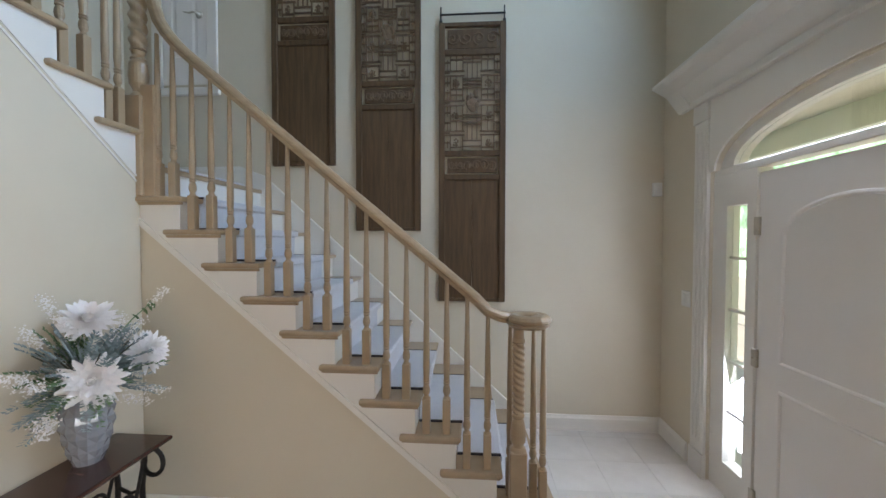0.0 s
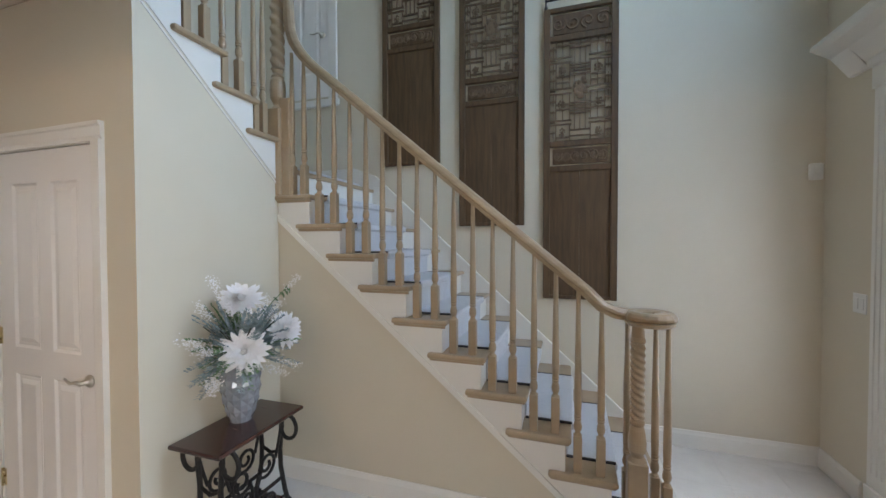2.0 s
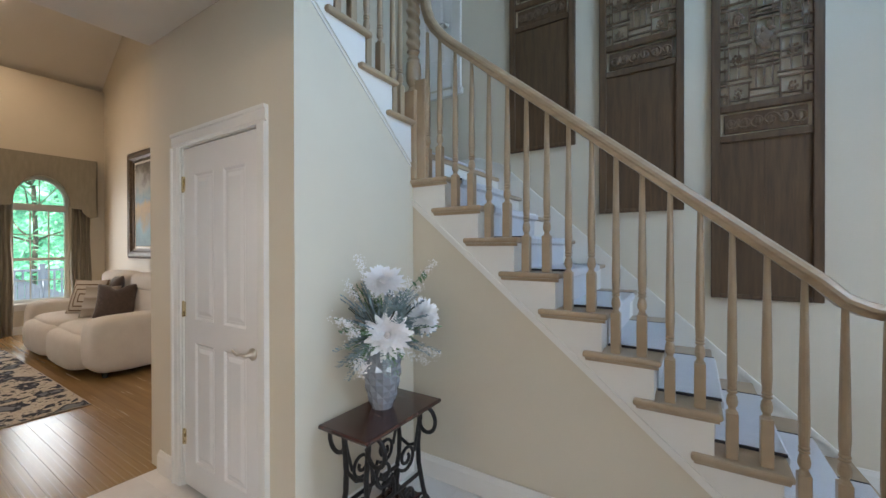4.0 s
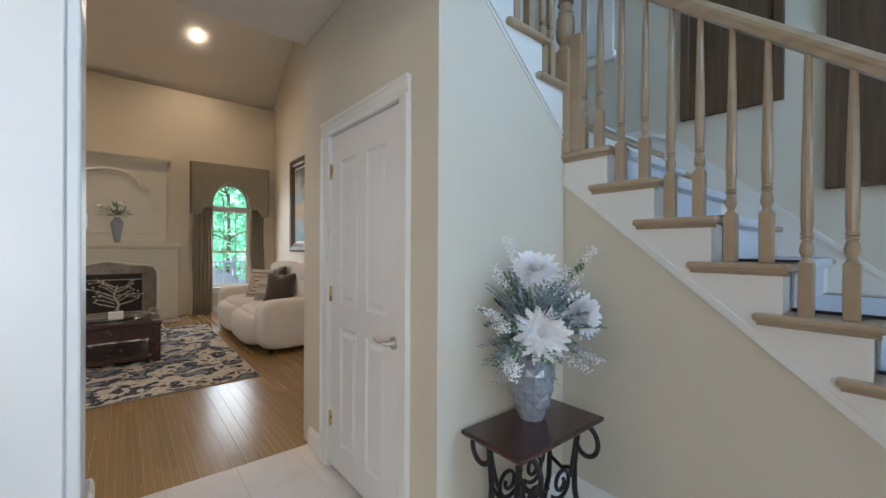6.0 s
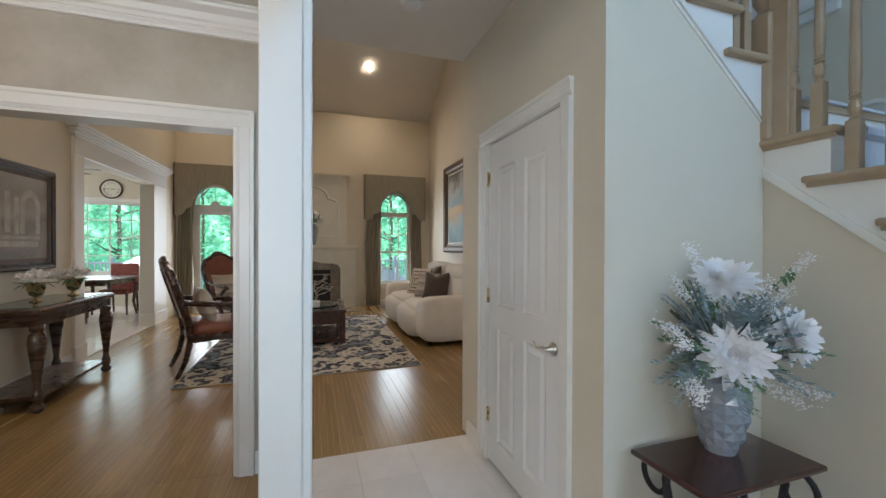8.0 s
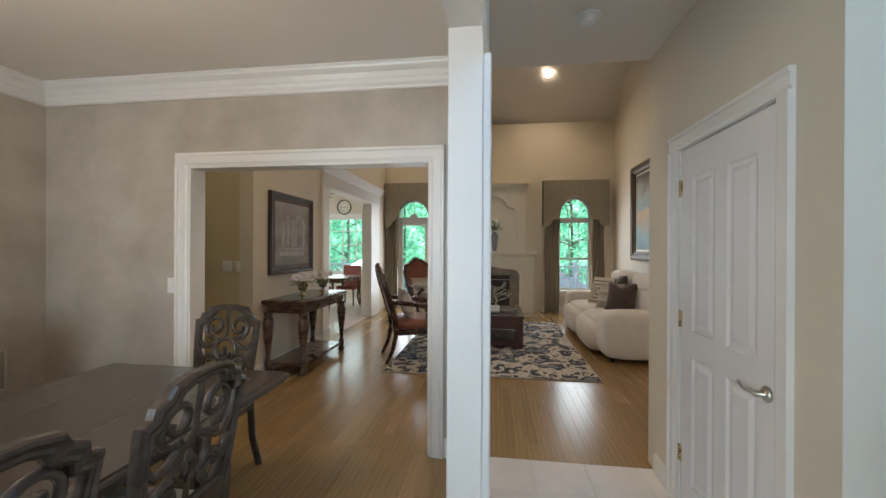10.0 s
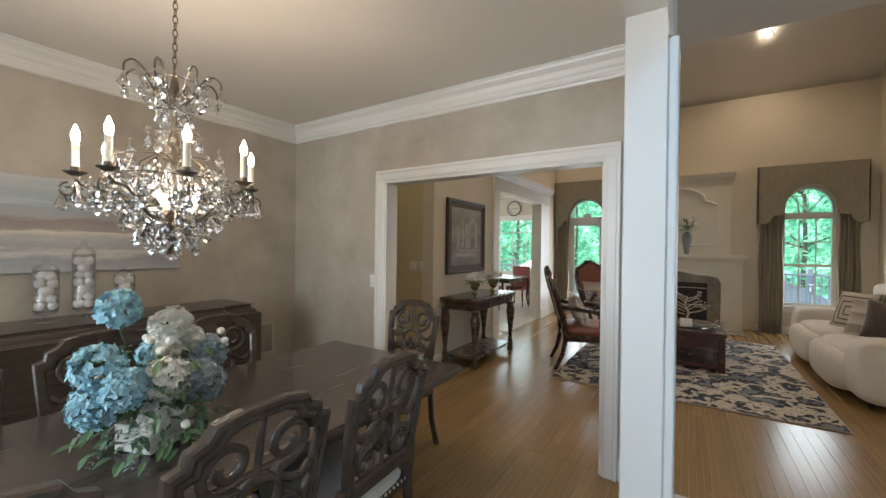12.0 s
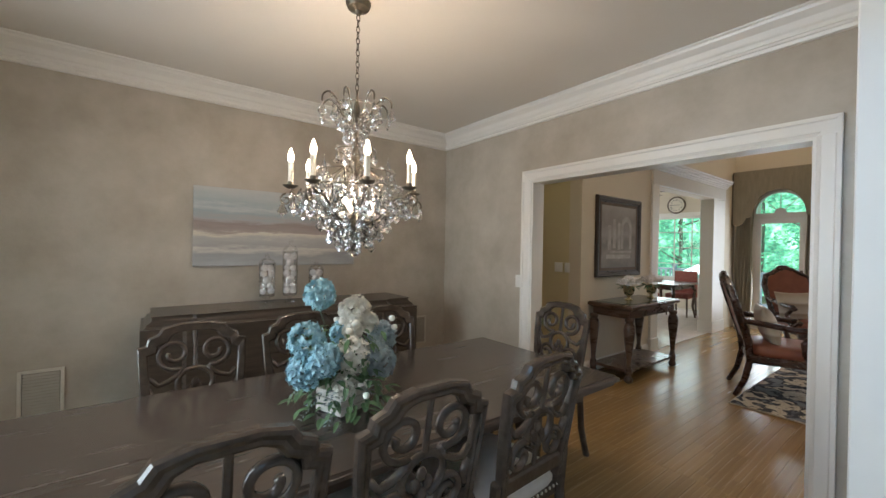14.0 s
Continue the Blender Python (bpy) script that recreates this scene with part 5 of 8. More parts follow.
for sy in (-1, 1):
    part("apron", box(-hx + 0.36, hx - 0.36, sy * (hy - 0.24) - 0.012, sy * (hy - 0.24) + 0.012, 0.60, 0.688), M_GREYWOOD, dtable)
for sx in (-1, 1):
    part("apron", box(sx * (hx - 0.36) - 0.012, sx * (hx - 0.36) + 0.012, -hy + 0.24, hy - 0.24, 0.60, 0.688), M_GREYWOOD, dtable)
    for sy in (-1, 1):
        lx, ly = sx * (hx - 0.42), sy * (hy - 0.30)
        bm = bmesh.new()
        rings = []
        for f, r in ((0, 0.024), (0.03, 0.022), (0.3, 0.026), (0.6, 0.036), (0.85, 0.05), (1.0, 0.05)):
            off = 0.07 * (1 - f) ** 2
            c = Vector((lx + sx * off, ly + sy * off * 0.5, 0.69 * f))
            rings.append([bm.verts.new(c + Vector((x * r, y * r, 0))) for x, y in ((-1, -1), (1, -1), (1, 1), (-1, 1))])
        for lo, hi in zip(rings, rings[1:]):
            for i in range(4):
                bm.faces.new((lo[i], lo[(i + 1) % 4], hi[(i + 1) % 4], hi[i]))
        bm.faces.new(rings[0][::-1])
        part("leg", bm, M_GREYWOOD, dtable)


def dining_chair(label, at, turn):
    """A chair with a fretted scroll back; it faces +y, its back stands at y = 0."""
    ob = thing("dining_chair", label, "chair", at, turn, "chairs round the dining table")
    w, H = 0.217, 1.045

    def lean(z):
        return -0.16 * max(0, (z - 0.46)) ** 1.2
    # frame of the back: an outline with stepped shoulders
    prof = [(-w + 0.02, 0.50), (-w - 0.005, 0.80), (-w - 0.012, 0.945), (-w + 0.022, 0.955), (-w + 0.028, 0.985), (-w + 0.065, 1.0), (-w + 0.085, 1.03), (-0.06, 1.045), (0.06, 1.045)]
    prof += [(-x, z) for x, z in prof[:7][::-1]]
    bm = bmesh.new()
    rings = []
    for i, (x, z) in enumerate(prof):
        inx = x - math.copysign(0.040, x) if abs(x) > 0.07 else x
        inz = z - 0.042 if z > 0.94 else z
        y = lean(z)
        sec = ((0.0, -0.012), (0.10, -0.021), (0.30, -0.026), (0.55, -0.020), (0.75, -0.022), (0.92, -0.017), (1.0, -0.008), (1.0, 0.012), (0.85, 0.019), (0.15, 0.019), (0.0, 0.012))
        rings.append([bm.verts.new((x + (inx - x) * f, y + d, z + (inz - z) * f)) for f, d in sec])
    for lo, hi in zip(rings, rings[1:]):
        for j in range(len(sec)):
            bm.faces.new((lo[j], lo[(j + 1) % len(sec)], hi[(j + 1) % len(sec)], hi[j]))
    bm.faces.new(rings[0][::-1])
    bm.faces.new(rings[-1])
    bmesh.ops.recalc_face_normals(bm, faces=bm.faces)
    part("back_frame", bm, M_CHAIRWOOD, ob)
    part("lower_rail", box(-w + 0.02, w - 0.02, lean(0.56) - 0.02, lean(0.56) + 0.015, 0.54, 0.60, 0.008), M_CHAIRWOOD, ob)

    def band(pts, r=0.0150):
        return tube([(x, lean(z) - 0.003, z) for x, z in pts], r, 10, flat=0.85)
    for s in (-1, 1):
        a = [(s * x, z) for x, z in spiral(0.085, 0.90, 0.075, 0.022, 250, 1.35, 26)]
        part("scroll", band(a), M_CHAIRWOOD, ob, smooth=True)
        b = [(s * x, z) for x, z in spiral(0.10, 0.665, 0.06, 0.02, 120, -1.25, 24)]
        part("scroll", band(b), M_CHAIRWOOD, ob, smooth=True)
        part("scroll", band([(s * 0.18, 0.80), (s * 0.15, 0.765), (s * 0.11, 0.775), (s * 0.07, 0.80), (s * 0.055, 0.83)]), M_CHAIRWOOD, ob, smooth=True)
        part("scroll", band([(s * 0.185, 0.64), (s * 0.165, 0.70), (s * 0.185, 0.75)]), M_CHAIRWOOD, ob, smooth=True)
    part("ring", band([(0.075 * math.cos(radians(a)), 0.755 + 0.07 * math.sin(radians(a))) for a in range(-70, 251, 16)]), M_CHAIRWOOD, ob, smooth=True)
    bm = bmesh.new()
    for dx, dz in ((0, 0.03), (-0.022, 0.0), (0.022, 0.0), (0, -0.03)):
        blob(0.019, 0.013, 0.024, (dx, lean(0.72) - 0.003, 0.725 + dz), 2, bm, 10, 6)
    part("finial", bm, M_CHAIRWOOD, ob)
    part("centre_post", band([(0, 0.60), (0, 0.70)], 0.011), M_CHAIRWOOD, ob)
    part("centre_post", band([(0, 0.83), (0, 1.01)], 0.011), M_CHAIRWOOD, ob)
    # seat
    part("seat_frame", box(-0.235, 0.235, 0.0, 0.47, 0.40, 0.455, 0.008), M_CHAIRWOOD, ob)
    part("seat", blob(0.235, 0.235, 0.045, (0, 0.235, 0.465), 5, n=24, m=8), M_SEAT, ob, "cream upholstered seat", smooth=True)
    bm = bmesh.new()
    for i in range(17):
        x = -0.22 + 0.44 * i / 16
        for y in (-0.002, 0.472):
            blob(0.007, 0.005, 0.007, (x, y, 0.445), 2, bm, 6, 4)
        for sx in (-1, 1):
            blob(0.005, 0.007, 0.007, (sx * 0.237, 0.01 + 0.45 * i / 16, 0.445), 2, bm, 6, 4)
    part("nailheads", bm, M_NICKEL, ob, "row of nail heads", kind="stuff")
    for sx in (-1, 1):
        part("back_leg", tube([(sx * 0.21, lean(0.60), 0.60), (sx * 0.21, 0.0, 0.42), (sx * 0.21, -0.02, 0.2), (sx * 0.215, -0.08, 0.0)], 0.022, 8), M_CHAIRWOOD, ob)
        part("front_leg", tube([(sx * 0.205, 0.44, 0.40), (sx * 0.215, 0.455, 0.25), (sx * 0.20, 0.44, 0.1), (sx * 0.21, 0.46, 0.0)], 0.026, 8, r_end=0.016), M_CHAIRWOOD, ob)
    return ob


first_chair = dining_chair("grey-brown dining chair with scroll fretwork back, near side", (-0.045, -0.45, 0), 180)
for x in (-0.57, -1.11):
    c = copy_thing(first_chair, pose(x, -0.45, 0, 0, 0, 180 + (3 if x < -1 else 0)))
for x in (-0.095, -0.63, -1.16):
    c = copy_thing(first_chair, pose(x, -1.67, 0))
    c["label"] = "grey-brown fretwork dining chair in front of the sideboard"
c = copy_thing(first_chair, pose(-2.28, -1.20, 0, 0, 0, -90))
c["label"] = "grey-brown fretwork dining chair at the table's end"

M_SIDEBOARD = mat("dark_grey_brown_wood", (0.042, 0.030, 0.023), (0.082, 0.062, 0.048), 0.3, 8, (0.5, 5, 5), bump=0.06, fine=50, coat=0.25)
# sideboard
buf = thing("sideboard", "long dark brown wooden sideboard with stepped moulded top", "sideboard", (-0.88, -2.72, 0))
L, D = 0.955, 0.23
out = [(-L, -D), (L, -D), (L, D - 0.03), (L - 0.22, D - 0.03), (L - 0.24, D), (-L + 0.24, D), (-L + 0.22, D - 0.03), (-L, D - 0.03)]


def grow(pts, k):
    return [(x + math.copysign(k, x), y + math.copysign(k, y)) for x, y in pts]


bm = bmesh.new()
rings = [[bm.verts.new((x, y, z)) for x, y in grow(out, k)] for k, z in ((-0.045, 0.89), (-0.03, 0.905), (-0.03, 0.915), (-0.008, 0.93), (0.0, 0.94), (0.0, 0.955), (-0.008, 0.965))]
for lo, hi in zip(rings, rings[1:]):
    for i in range(8):
        bm.faces.new((lo[i], lo[(i + 1) % 8], hi[(i + 1) % 8], hi[i]))
bm.faces.new(rings[-1])
bm.faces.new(rings[0][::-1])
part("top", bm, M_SIDEBOARD, buf)
part("body", prism(grow(out, -0.06), "z", 0.10, 0.892), M_SIDEBOARD, buf)
part("plinth", prism(grow(out, -0.04), "z", 0.0, 0.11), M_SIDEBOARD, buf)
for sx in (-1, 1):
    part("corner_post", lathe([(0.040, 0.11), (0.046, 0.13), (0.034, 0.16), (0.030, 0.30), (0.038, 0.48), (0.044, 0.60), (0.030, 0.66), (0.042, 0.69), (0.034, 0.72), (0.040, 0.80), (0.054, 0.85), (0.060, 0.892)], 16, (sx * (L - 0.075), D - 0.09, 0)), M_SIDEBOARD, buf, smooth=True)
    part("corbel", blob(0.035, 0.03, 0.055, (sx * (L - 0.075), D - 0.045, 0.835), 2.4, n=12, m=10, wob=0.3), M_SIDEBOARD, buf, "carved corbel")
part("frieze_bead", box(-L + 0.26, L - 0.26, D - 0.06, D - 0.03, 0.868, 0.888, 0.006), M_SIDEBOARD, buf)
for i in range(4):
    x = -0.70 + 0.467 * i
    y = D - 0.058
    dr = part("door", box(x - 0.19, x + 0.19, y, y + 0.016, 0.16, 0.66, 0.006), M_SIDEBOARD, buf)
    part("knob", moved(lathe([(0.006, 0), (0.006, 0.012), (0.016, 0.018), (0.018, 0.026), (0.010, 0.034), (0.0, 0.036)], 12), Matrix.Translation((x + (0.15 if i % 2 == 0 else -0.15), y + 0.014, 0.45)) @ Matrix.Rotation(radians(-90), 4, "X")), M_BRONZE, dr)
    dw = part("drawer", box(x - 0.19, x + 0.19, y, y + 0.016, 0.69, 0.86, 0.006), M_SIDEBOARD, buf)
    part("knob", moved(lathe([(0.006, 0), (0.006, 0.012), (0.016, 0.018), (0.018, 0.026), (0.010, 0.034), (0.0, 0.036)], 12), Matrix.Translation((x, y + 0.014, 0.775)) @ Matrix.Rotation(radians(-90), 4, "X")), M_BRONZE, dw)


# seascape on the wall
def paint_mat(name, stops, scale, stretch, wave=0.35, seed=0.0, axis="Z", lo=0.0, hi=1.0):
    """An abstract painting: bands along the height, broken up by noise."""
    m, nt, p = node_mat(name)
    nn, link = nt.nodes.new, nt.links.new
    co = nn("ShaderNodeTexCoord")
    mp = nn("ShaderNodeMapping")
    mp.inputs["Scale"].default_value, mp.inputs["Location"].default_value = stretch, (seed, seed, seed)
    link(co.outputs["Object"], mp.inputs[0])
    n1 = nn("ShaderNodeTexNoise")
    n1.inputs["Scale"].default_value, n1.inputs["Detail"].default_value, n1.inputs["Roughness"].default_value = scale, 8, 0.65
    link(mp.outputs[0], n1.inputs[0])
    sep = nn("ShaderNodeSeparateXYZ")
    link(co.outputs["Object"], sep.inputs[0])
    mr = nn("ShaderNodeMapRange")
    mr.inputs[1].default_value, mr.inputs[2].default_value = lo, hi
    link(sep.outputs[axis], mr.inputs[0])
    ma = nn("ShaderNodeMath")
    ma.operation = "MULTIPLY_ADD"
    link(n1.outputs[0], ma.inputs[0])
    ma.inputs[1].default_value = wave
    link(mr.outputs[0], ma.inputs[2])
    sub = nn("ShaderNodeMath")
    sub.operation = "SUBTRACT"
    link(ma.outputs[0], sub.inputs[0])
    sub.inputs[1].default_value = wave / 2
    ramp = nn("ShaderNodeValToRGB")
    el = ramp.color_ramp.elements
    el[0].position, el[0].color = stops[0][0], (*stops[0][1], 1)
    el[1].position, el[1].color = stops[-1][0], (*stops[-1][1], 1)
    for pos, c in stops[1:-1]:
        e = el.new(pos)
        e.color = (*c, 1)
    link(sub.outputs[0], ramp.inputs[0])
    link(ramp.outputs[0], p.inputs["Base Color"])
    bp = nn("ShaderNodeBump")
    bp.inputs["Strength"].default_value, bp.inputs["Distance"].default_value = 0.25, 0.004
    link(n1.outputs[0], bp.inputs["Height"])
    link(bp.outputs[0], p.inputs["Normal"])
    p.inputs["Roughness"].default_value = 0.55
    return m


M_SEA = paint_mat("seascape_paint", [(0.0, (0.40, 0.41, 0.41)), (0.14, (0.33, 0.33, 0.33)), (0.20, (0.56, 0.53, 0.47)), (0.26, (0.36, 0.34, 0.33)), (0.36, (0.42, 0.40, 0.38)), (0.42, (0.62, 0.56, 0.46)), (0.455, (0.34, 0.28, 0.25)), (0.54, (0.28, 0.225, 0.20)), (0.60, (0.36, 0.34, 0.33)), (0.68, (0.30, 0.35, 0.37)), (0.75, (0.44, 0.46, 0.46)), (0.80, (0.34, 0.39, 0.40)), (1.0, (0.46, 0.47, 0.46))], 6.5, (0.55, 1, 3.4), 0.30, 2.0, "Z", -0.31, 0.31)
art = thing("seascape_painting", "wide abstract seascape canvas in grey, blue and cream", "painting", (-0.825, YS + 0.002, 1.57))
part("canvas", box(-0.655, 0.655, 0.027, 0.035, -0.31, 0.31, 0.003), M_SEA, art)
for s in (-1, 1):
    part("stretcher", box(s * 0.64 - 0.013, s * 0.64 + 0.013, 0, 0.027, -0.308, 0.308), M_BACKING, art, "dark wooden stretcher bar")
    part("stretcher", box(-0.626, 0.626, 0, 0.027, s * 0.295 - 0.013, s * 0.295 + 0.013), M_BACKING, art, "dark wooden stretcher bar")


M_VENT = mat("taupe_painted_metal", (0.60, 0.55, 0.47), rough=0.5, bump=0.0)

M_LOUVRE = mat("taupe_painted_louvre", (0.40, 0.355, 0.29), rough=0.55, bump=0.0)


def wall_vent(x, z):
    v = thing("wall_vent", "taupe-painted louvred air return grille low on the wall", "vent", (x, YS + 0.001, z), group="wall vents")
    # a flat dark sheet paints the shade between the slats
    part("backing", box(-0.088, 0.088, 0, 0.003, -0.132, 0.132), M_BACKING, v, "dark sheet standing for the shaded duct")
    for a, b, c2, d in ((-0.108, -0.088, -0.152, 0.152), (0.088, 0.108, -0.152, 0.152), (-0.088, 0.088, -0.152, -0.132), (-0.088, 0.088, 0.132, 0.152)):
        part("frame", box(a, b, 0, 0.012, c2, d, 0.003), M_VENT, v)
    for i in range(13):
        zz = -0.12 + 0.02 * i
        part("louvre", prism([(0.004, zz + 0.008), (0.013, zz - 0.008), (0.015, zz - 0.007), (0.006, zz + 0.009)], "x", -0.085, 0.085), M_LOUVRE, v)
    return v


wall_vent(0.635, 0.46)
wall_vent(-2.25, 0.53)


# apothecary jars with white balls
def jar(x, h, r):
    ob = thing("apothecary_jar", "clear glass apothecary jar filled with white balls", "jar", (x, -2.74, 0.9655), group="glass jars on the sideboard")
    part("glass", lathe([(r * 0.8, 0), (r * 0.8, 0.006), (0.014, 0.015), (0.012, 0.04), (r * 0.9, 0.06), (r, 0.08), (r, h * 0.8), (r * 0.97, h * 0.8), (r * 0.96, 0.085), (r * 0.8, 0.068), (0.0, 0.062)], 24), M_JAR, ob, smooth=True)
    part("lid", lathe([(r * 1.02, h * 0.8), (r * 1.02, h * 0.815), (r * 0.7, h * 0.88), (0.012, h * 0.91), (0.018, h * 0.96), (0.0, h)], 24), M_JAR, ob, smooth=True)
    rr = random.Random(int(h * 1000))
    z, k = 0.100, 0
    while z < h * 0.78 - 0.02:
        a = k * 2.1
        q = rr.uniform(0.023, 0.029)
        for turn in (a, a + math.pi):
            part("ball", blob(q, q, q, ((r - q - 0.004) * math.cos(turn), (r - q - 0.004) * math.sin(turn), z), 2, n=12, m=8), M_PETAL, ob, smooth=True)
        z += 0.046
        k += 1
    return ob


jar(-0.655, 0.40, 0.060)
jar(-0.83, 0.52, 0.058)
jar(-1.045, 0.335, 0.060)

# centrepiece of silk hydrangeas in a white planter
CP = (-0.56, -1.00, 0.76)
planter = thing("white_planter", "small white wooden planter box on the dining table", "planter", CP, 20)
planter.scale = (0.88, 0.88, 0.85)
for a, b, c, d in ((-0.085, 0.085, -0.085, -0.072), (-0.085, 0.085, 0.072, 0.085), (-0.085, -0.072, -0.072, 0.072), (0.072, 0.085, -0.072, 0.072)):
    for i in range(3):
        part("slat", box(a, b, c, d, 0.002 + 0.036 * i, 0.034 + 0.036 * i, 0.003), M_TRIM, planter)
part("base", box(-0.072, 0.072, -0.072, 0.072, 0.0, 0.01), M_TRIM, planter)
cen = thing("hydrangea_arrangement", "silk arrangement of blue and cream hydrangeas in the planter", "flowers", (CP[0], CP[1], CP[2] + 0.08))
rng = random.Random(8)


def hydrangea(name, at, r, material, label, n=150):
    bm = bmesh.new()
    for i in range(n):
        d = Vector((rng.gauss(0, 1), rng.gauss(0, 1), rng.gauss(0.15, 1))).normalized()
        q = d.to_track_quat("Z", "Y").to_matrix().to_4x4()
        spin = rng.uniform(0, 90)
        for k in range(4):
            m = Matrix.Translation(Vector(at) + d * r * rng.uniform(0.72, 1.0)) @ q @ Matrix.Rotation(radians(spin + 90 * k), 4, "Z") @ Matrix.Rotation(radians(rng.uniform(-30, 5)), 4, "Y")
            petal(bm, m, 0.017, 0.018, 0.2, 2)
    return part(name, bm, material, cen, label)


M_CREAMPETAL = mat("cream_petal", (0.90, 0.88, 0.81), (0.82, 0.79, 0.70), 0.65, 14, bump=0.1, fine=60)
M_GREYBLUE = mat("grey_blue_petal", (0.30, 0.41, 0.47), (0.52, 0.58, 0.58), 0.65, 14, bump=0.1, fine=60)
for at, r, mt, lb in (((0.09, -0.03, 0.40), 0.062, M_BLUEPETAL, "blue"), ((0.16, 0.03, 0.23), 0.070, M_BLUEPETAL, "blue"), ((0.17, 0.05, 0.12), 0.072, M_BLUEPETAL, "blue"), ((0.12, 0.12, 0.17), 0.062, M_BLUEPETAL, "blue"), ((-0.07, -0.04, 0.315), 0.068, M_CREAMPETAL, "cream"), ((0.01, 0.12, 0.17), 0.068, M_CREAMPETAL, "cream"), ((-0.14, 0.07, 0.11), 0.066, M_GREYBLUE, "grey-blue"), ((-0.18, 0.0, 0.20), 0.066, M_GREYBLUE, "grey-blue"), ((-0.05, -0.11, 0.20), 0.062, M_BLUEPETAL, "blue"), ((-0.03, 0.03, 0.25), 0.036, M_CREAMPETAL, "cream"), ((-0.09, 0.13, 0.16), 0.048, M_GREYBLUE, "grey-blue"), ((-0.13, -0.02, 0.26), 0.040, M_CREAMPETAL, "cream"), ((0.03, 0.10, 0.05), 0.046, M_CREAMPETAL, "cream")):
    hydrangea("hydrangea", at, r, mt, lb + " hydrangea head")
for i in range(26):
    a = rng.uniform(0, 360)
    rr = rng.uniform(0.12, 0.22)
    z = rng.uniform(-0.02, 0.32)
    part("bud", blob(0.014, 0.014, 0.013, (rr * math.cos(radians(a)), rr * math.sin(radians(a)), z), 2, n=10, m=8), M_CREAMPETAL, cen)
bm = bmesh.new()
for i in range(330):
    a, z = rng.uniform(0, 360), rng.uniform(-0.06, 0.27)
    rr = rng.uniform(0.07, 0.19) * (1.1 if z < 0.05 else 0.9)
    m = Matrix.Translation((rr * math.cos(radians(a)), rr * math.sin(radians(a)), z)) @ Matrix.Rotation(radians(a + rng.uniform(-50, 50)), 4, "Z") @ Matrix.Rotation(radians(rng.uniform(-20, 60)), 4, "Y")
    petal(bm, m, rng.uniform(0.03, 0.06), rng.uniform(0.02, 0.035), -0.25, 3)
part("leaves", bm, M_LEAF, cen, "muted green leaves", kind="stuff")
bm = bmesh.new()
for i in range(12):
    a = rng.uniform(0, 2 * math.pi)
    fern(bm, (0.06 * math.cos(a), 0.06 * math.sin(a), 0.03), (0.21 * math.cos(a), 0.21 * math.sin(a), rng.uniform(-0.06, 0.08)), 0.04, rng, 10)
part("fern_foliage", bm, M_BLUELEAF, cen, "dusty green fern fronds", kind="stuff")
part("stem", tube([(0.0, 0.0, -0.06), (0.05, -0.01, 0.2), (0.10, -0.02, 0.36)], 0.004, 6), M_STEM, cen)

# chandelier
CH = (-0.76, -1.34)
chan = thing("chandelier", "lit crystal chandelier with candle bulbs and hanging drops", "chandelier", (CH[0], CH[1], 0))
part("canopy", lathe([(0.0, HC - 0.06), (0.012, HC - 0.06), (0.02, HC - 0.045), (0.055, HC - 0.03), (0.062, HC - 0.015), (0.065, HC - 0.001), (0.0, HC - 0.001)], 24), M_BRONZE, chan, "aged bronze ceiling canopy")
z, k = HC - 0.06, 0
while z > 2.24:
    pts = [(0.009 * math.cos(a), 0.0, z - 0.018 + 0.019 * math.sin(a)) for a in [2 * math.pi * i / 10 for i in range(11)]]
    if k % 2:
        pts = [(0.0, x, zz) for x, _, zz in pts]
    part("chain_link", tube(pts, 0.0025, 5), M_BRONZE, chan)
    z -= 0.030
    k += 1
part("stem", lathe([(0.0, 1.46), (0.016, 1.47), (0.028, 1.50), (0.036, 1.54), (0.022, 1.58), (0.012, 1.62), (0.012, 1.80), (0.022, 1.83), (0.030, 1.88), (0.020, 1.93), (0.010, 1.97), (0.010, 2.10), (0.020, 2.13), (0.014, 2.17), (0.008, 2.2), (0.0, 2.25)], 16), M_BRONZE, chan)
part("glass_column", lathe([(0.030, 1.60), (0.045, 1.66), (0.035, 1.74), (0.030, 1.80)], 16), M_CRYSTAL, chan, smooth=True)
part("glass_column", lathe([(0.03, 1.97), (0.05, 2.0), (0.045, 2.05), (0.02, 2.09)], 16), M_CRYSTAL, chan, smooth=True)


def drop_mesh(l, w, flat=0.65):
    l, w = l * 0.8, w * 1.12
    bm = bmesh.new()
    n = 8
    top, bot = bm.verts.new((0, 0, 0)), bm.verts.new((0, 0, -l))
    r1 = [bm.verts.new((0.55 * w * math.cos(2 * math.pi * i / n), 0.55 * w * flat * math.sin(2 * math.pi * i / n), -l * 0.35)) for i in range(n)]
    r2 = [bm.verts.new((w * math.cos(2 * math.pi * i / n), w * flat * math.sin(2 * math.pi * i / n), -l * 0.68)) for i in range(n)]
    for i in range(n):
        j = (i + 1) % n
        bm.faces.new((top, r1[i], r1[j]))
        bm.faces.new((r1[i], r2[i], r2[j], r1[j]))
        bm.faces.new((r2[i], bot, r2[j]))
    bmesh.ops.recalc_face_normals(bm, faces=bm.faces)
    return bm


DROP = {}
rng = random.Random(4)


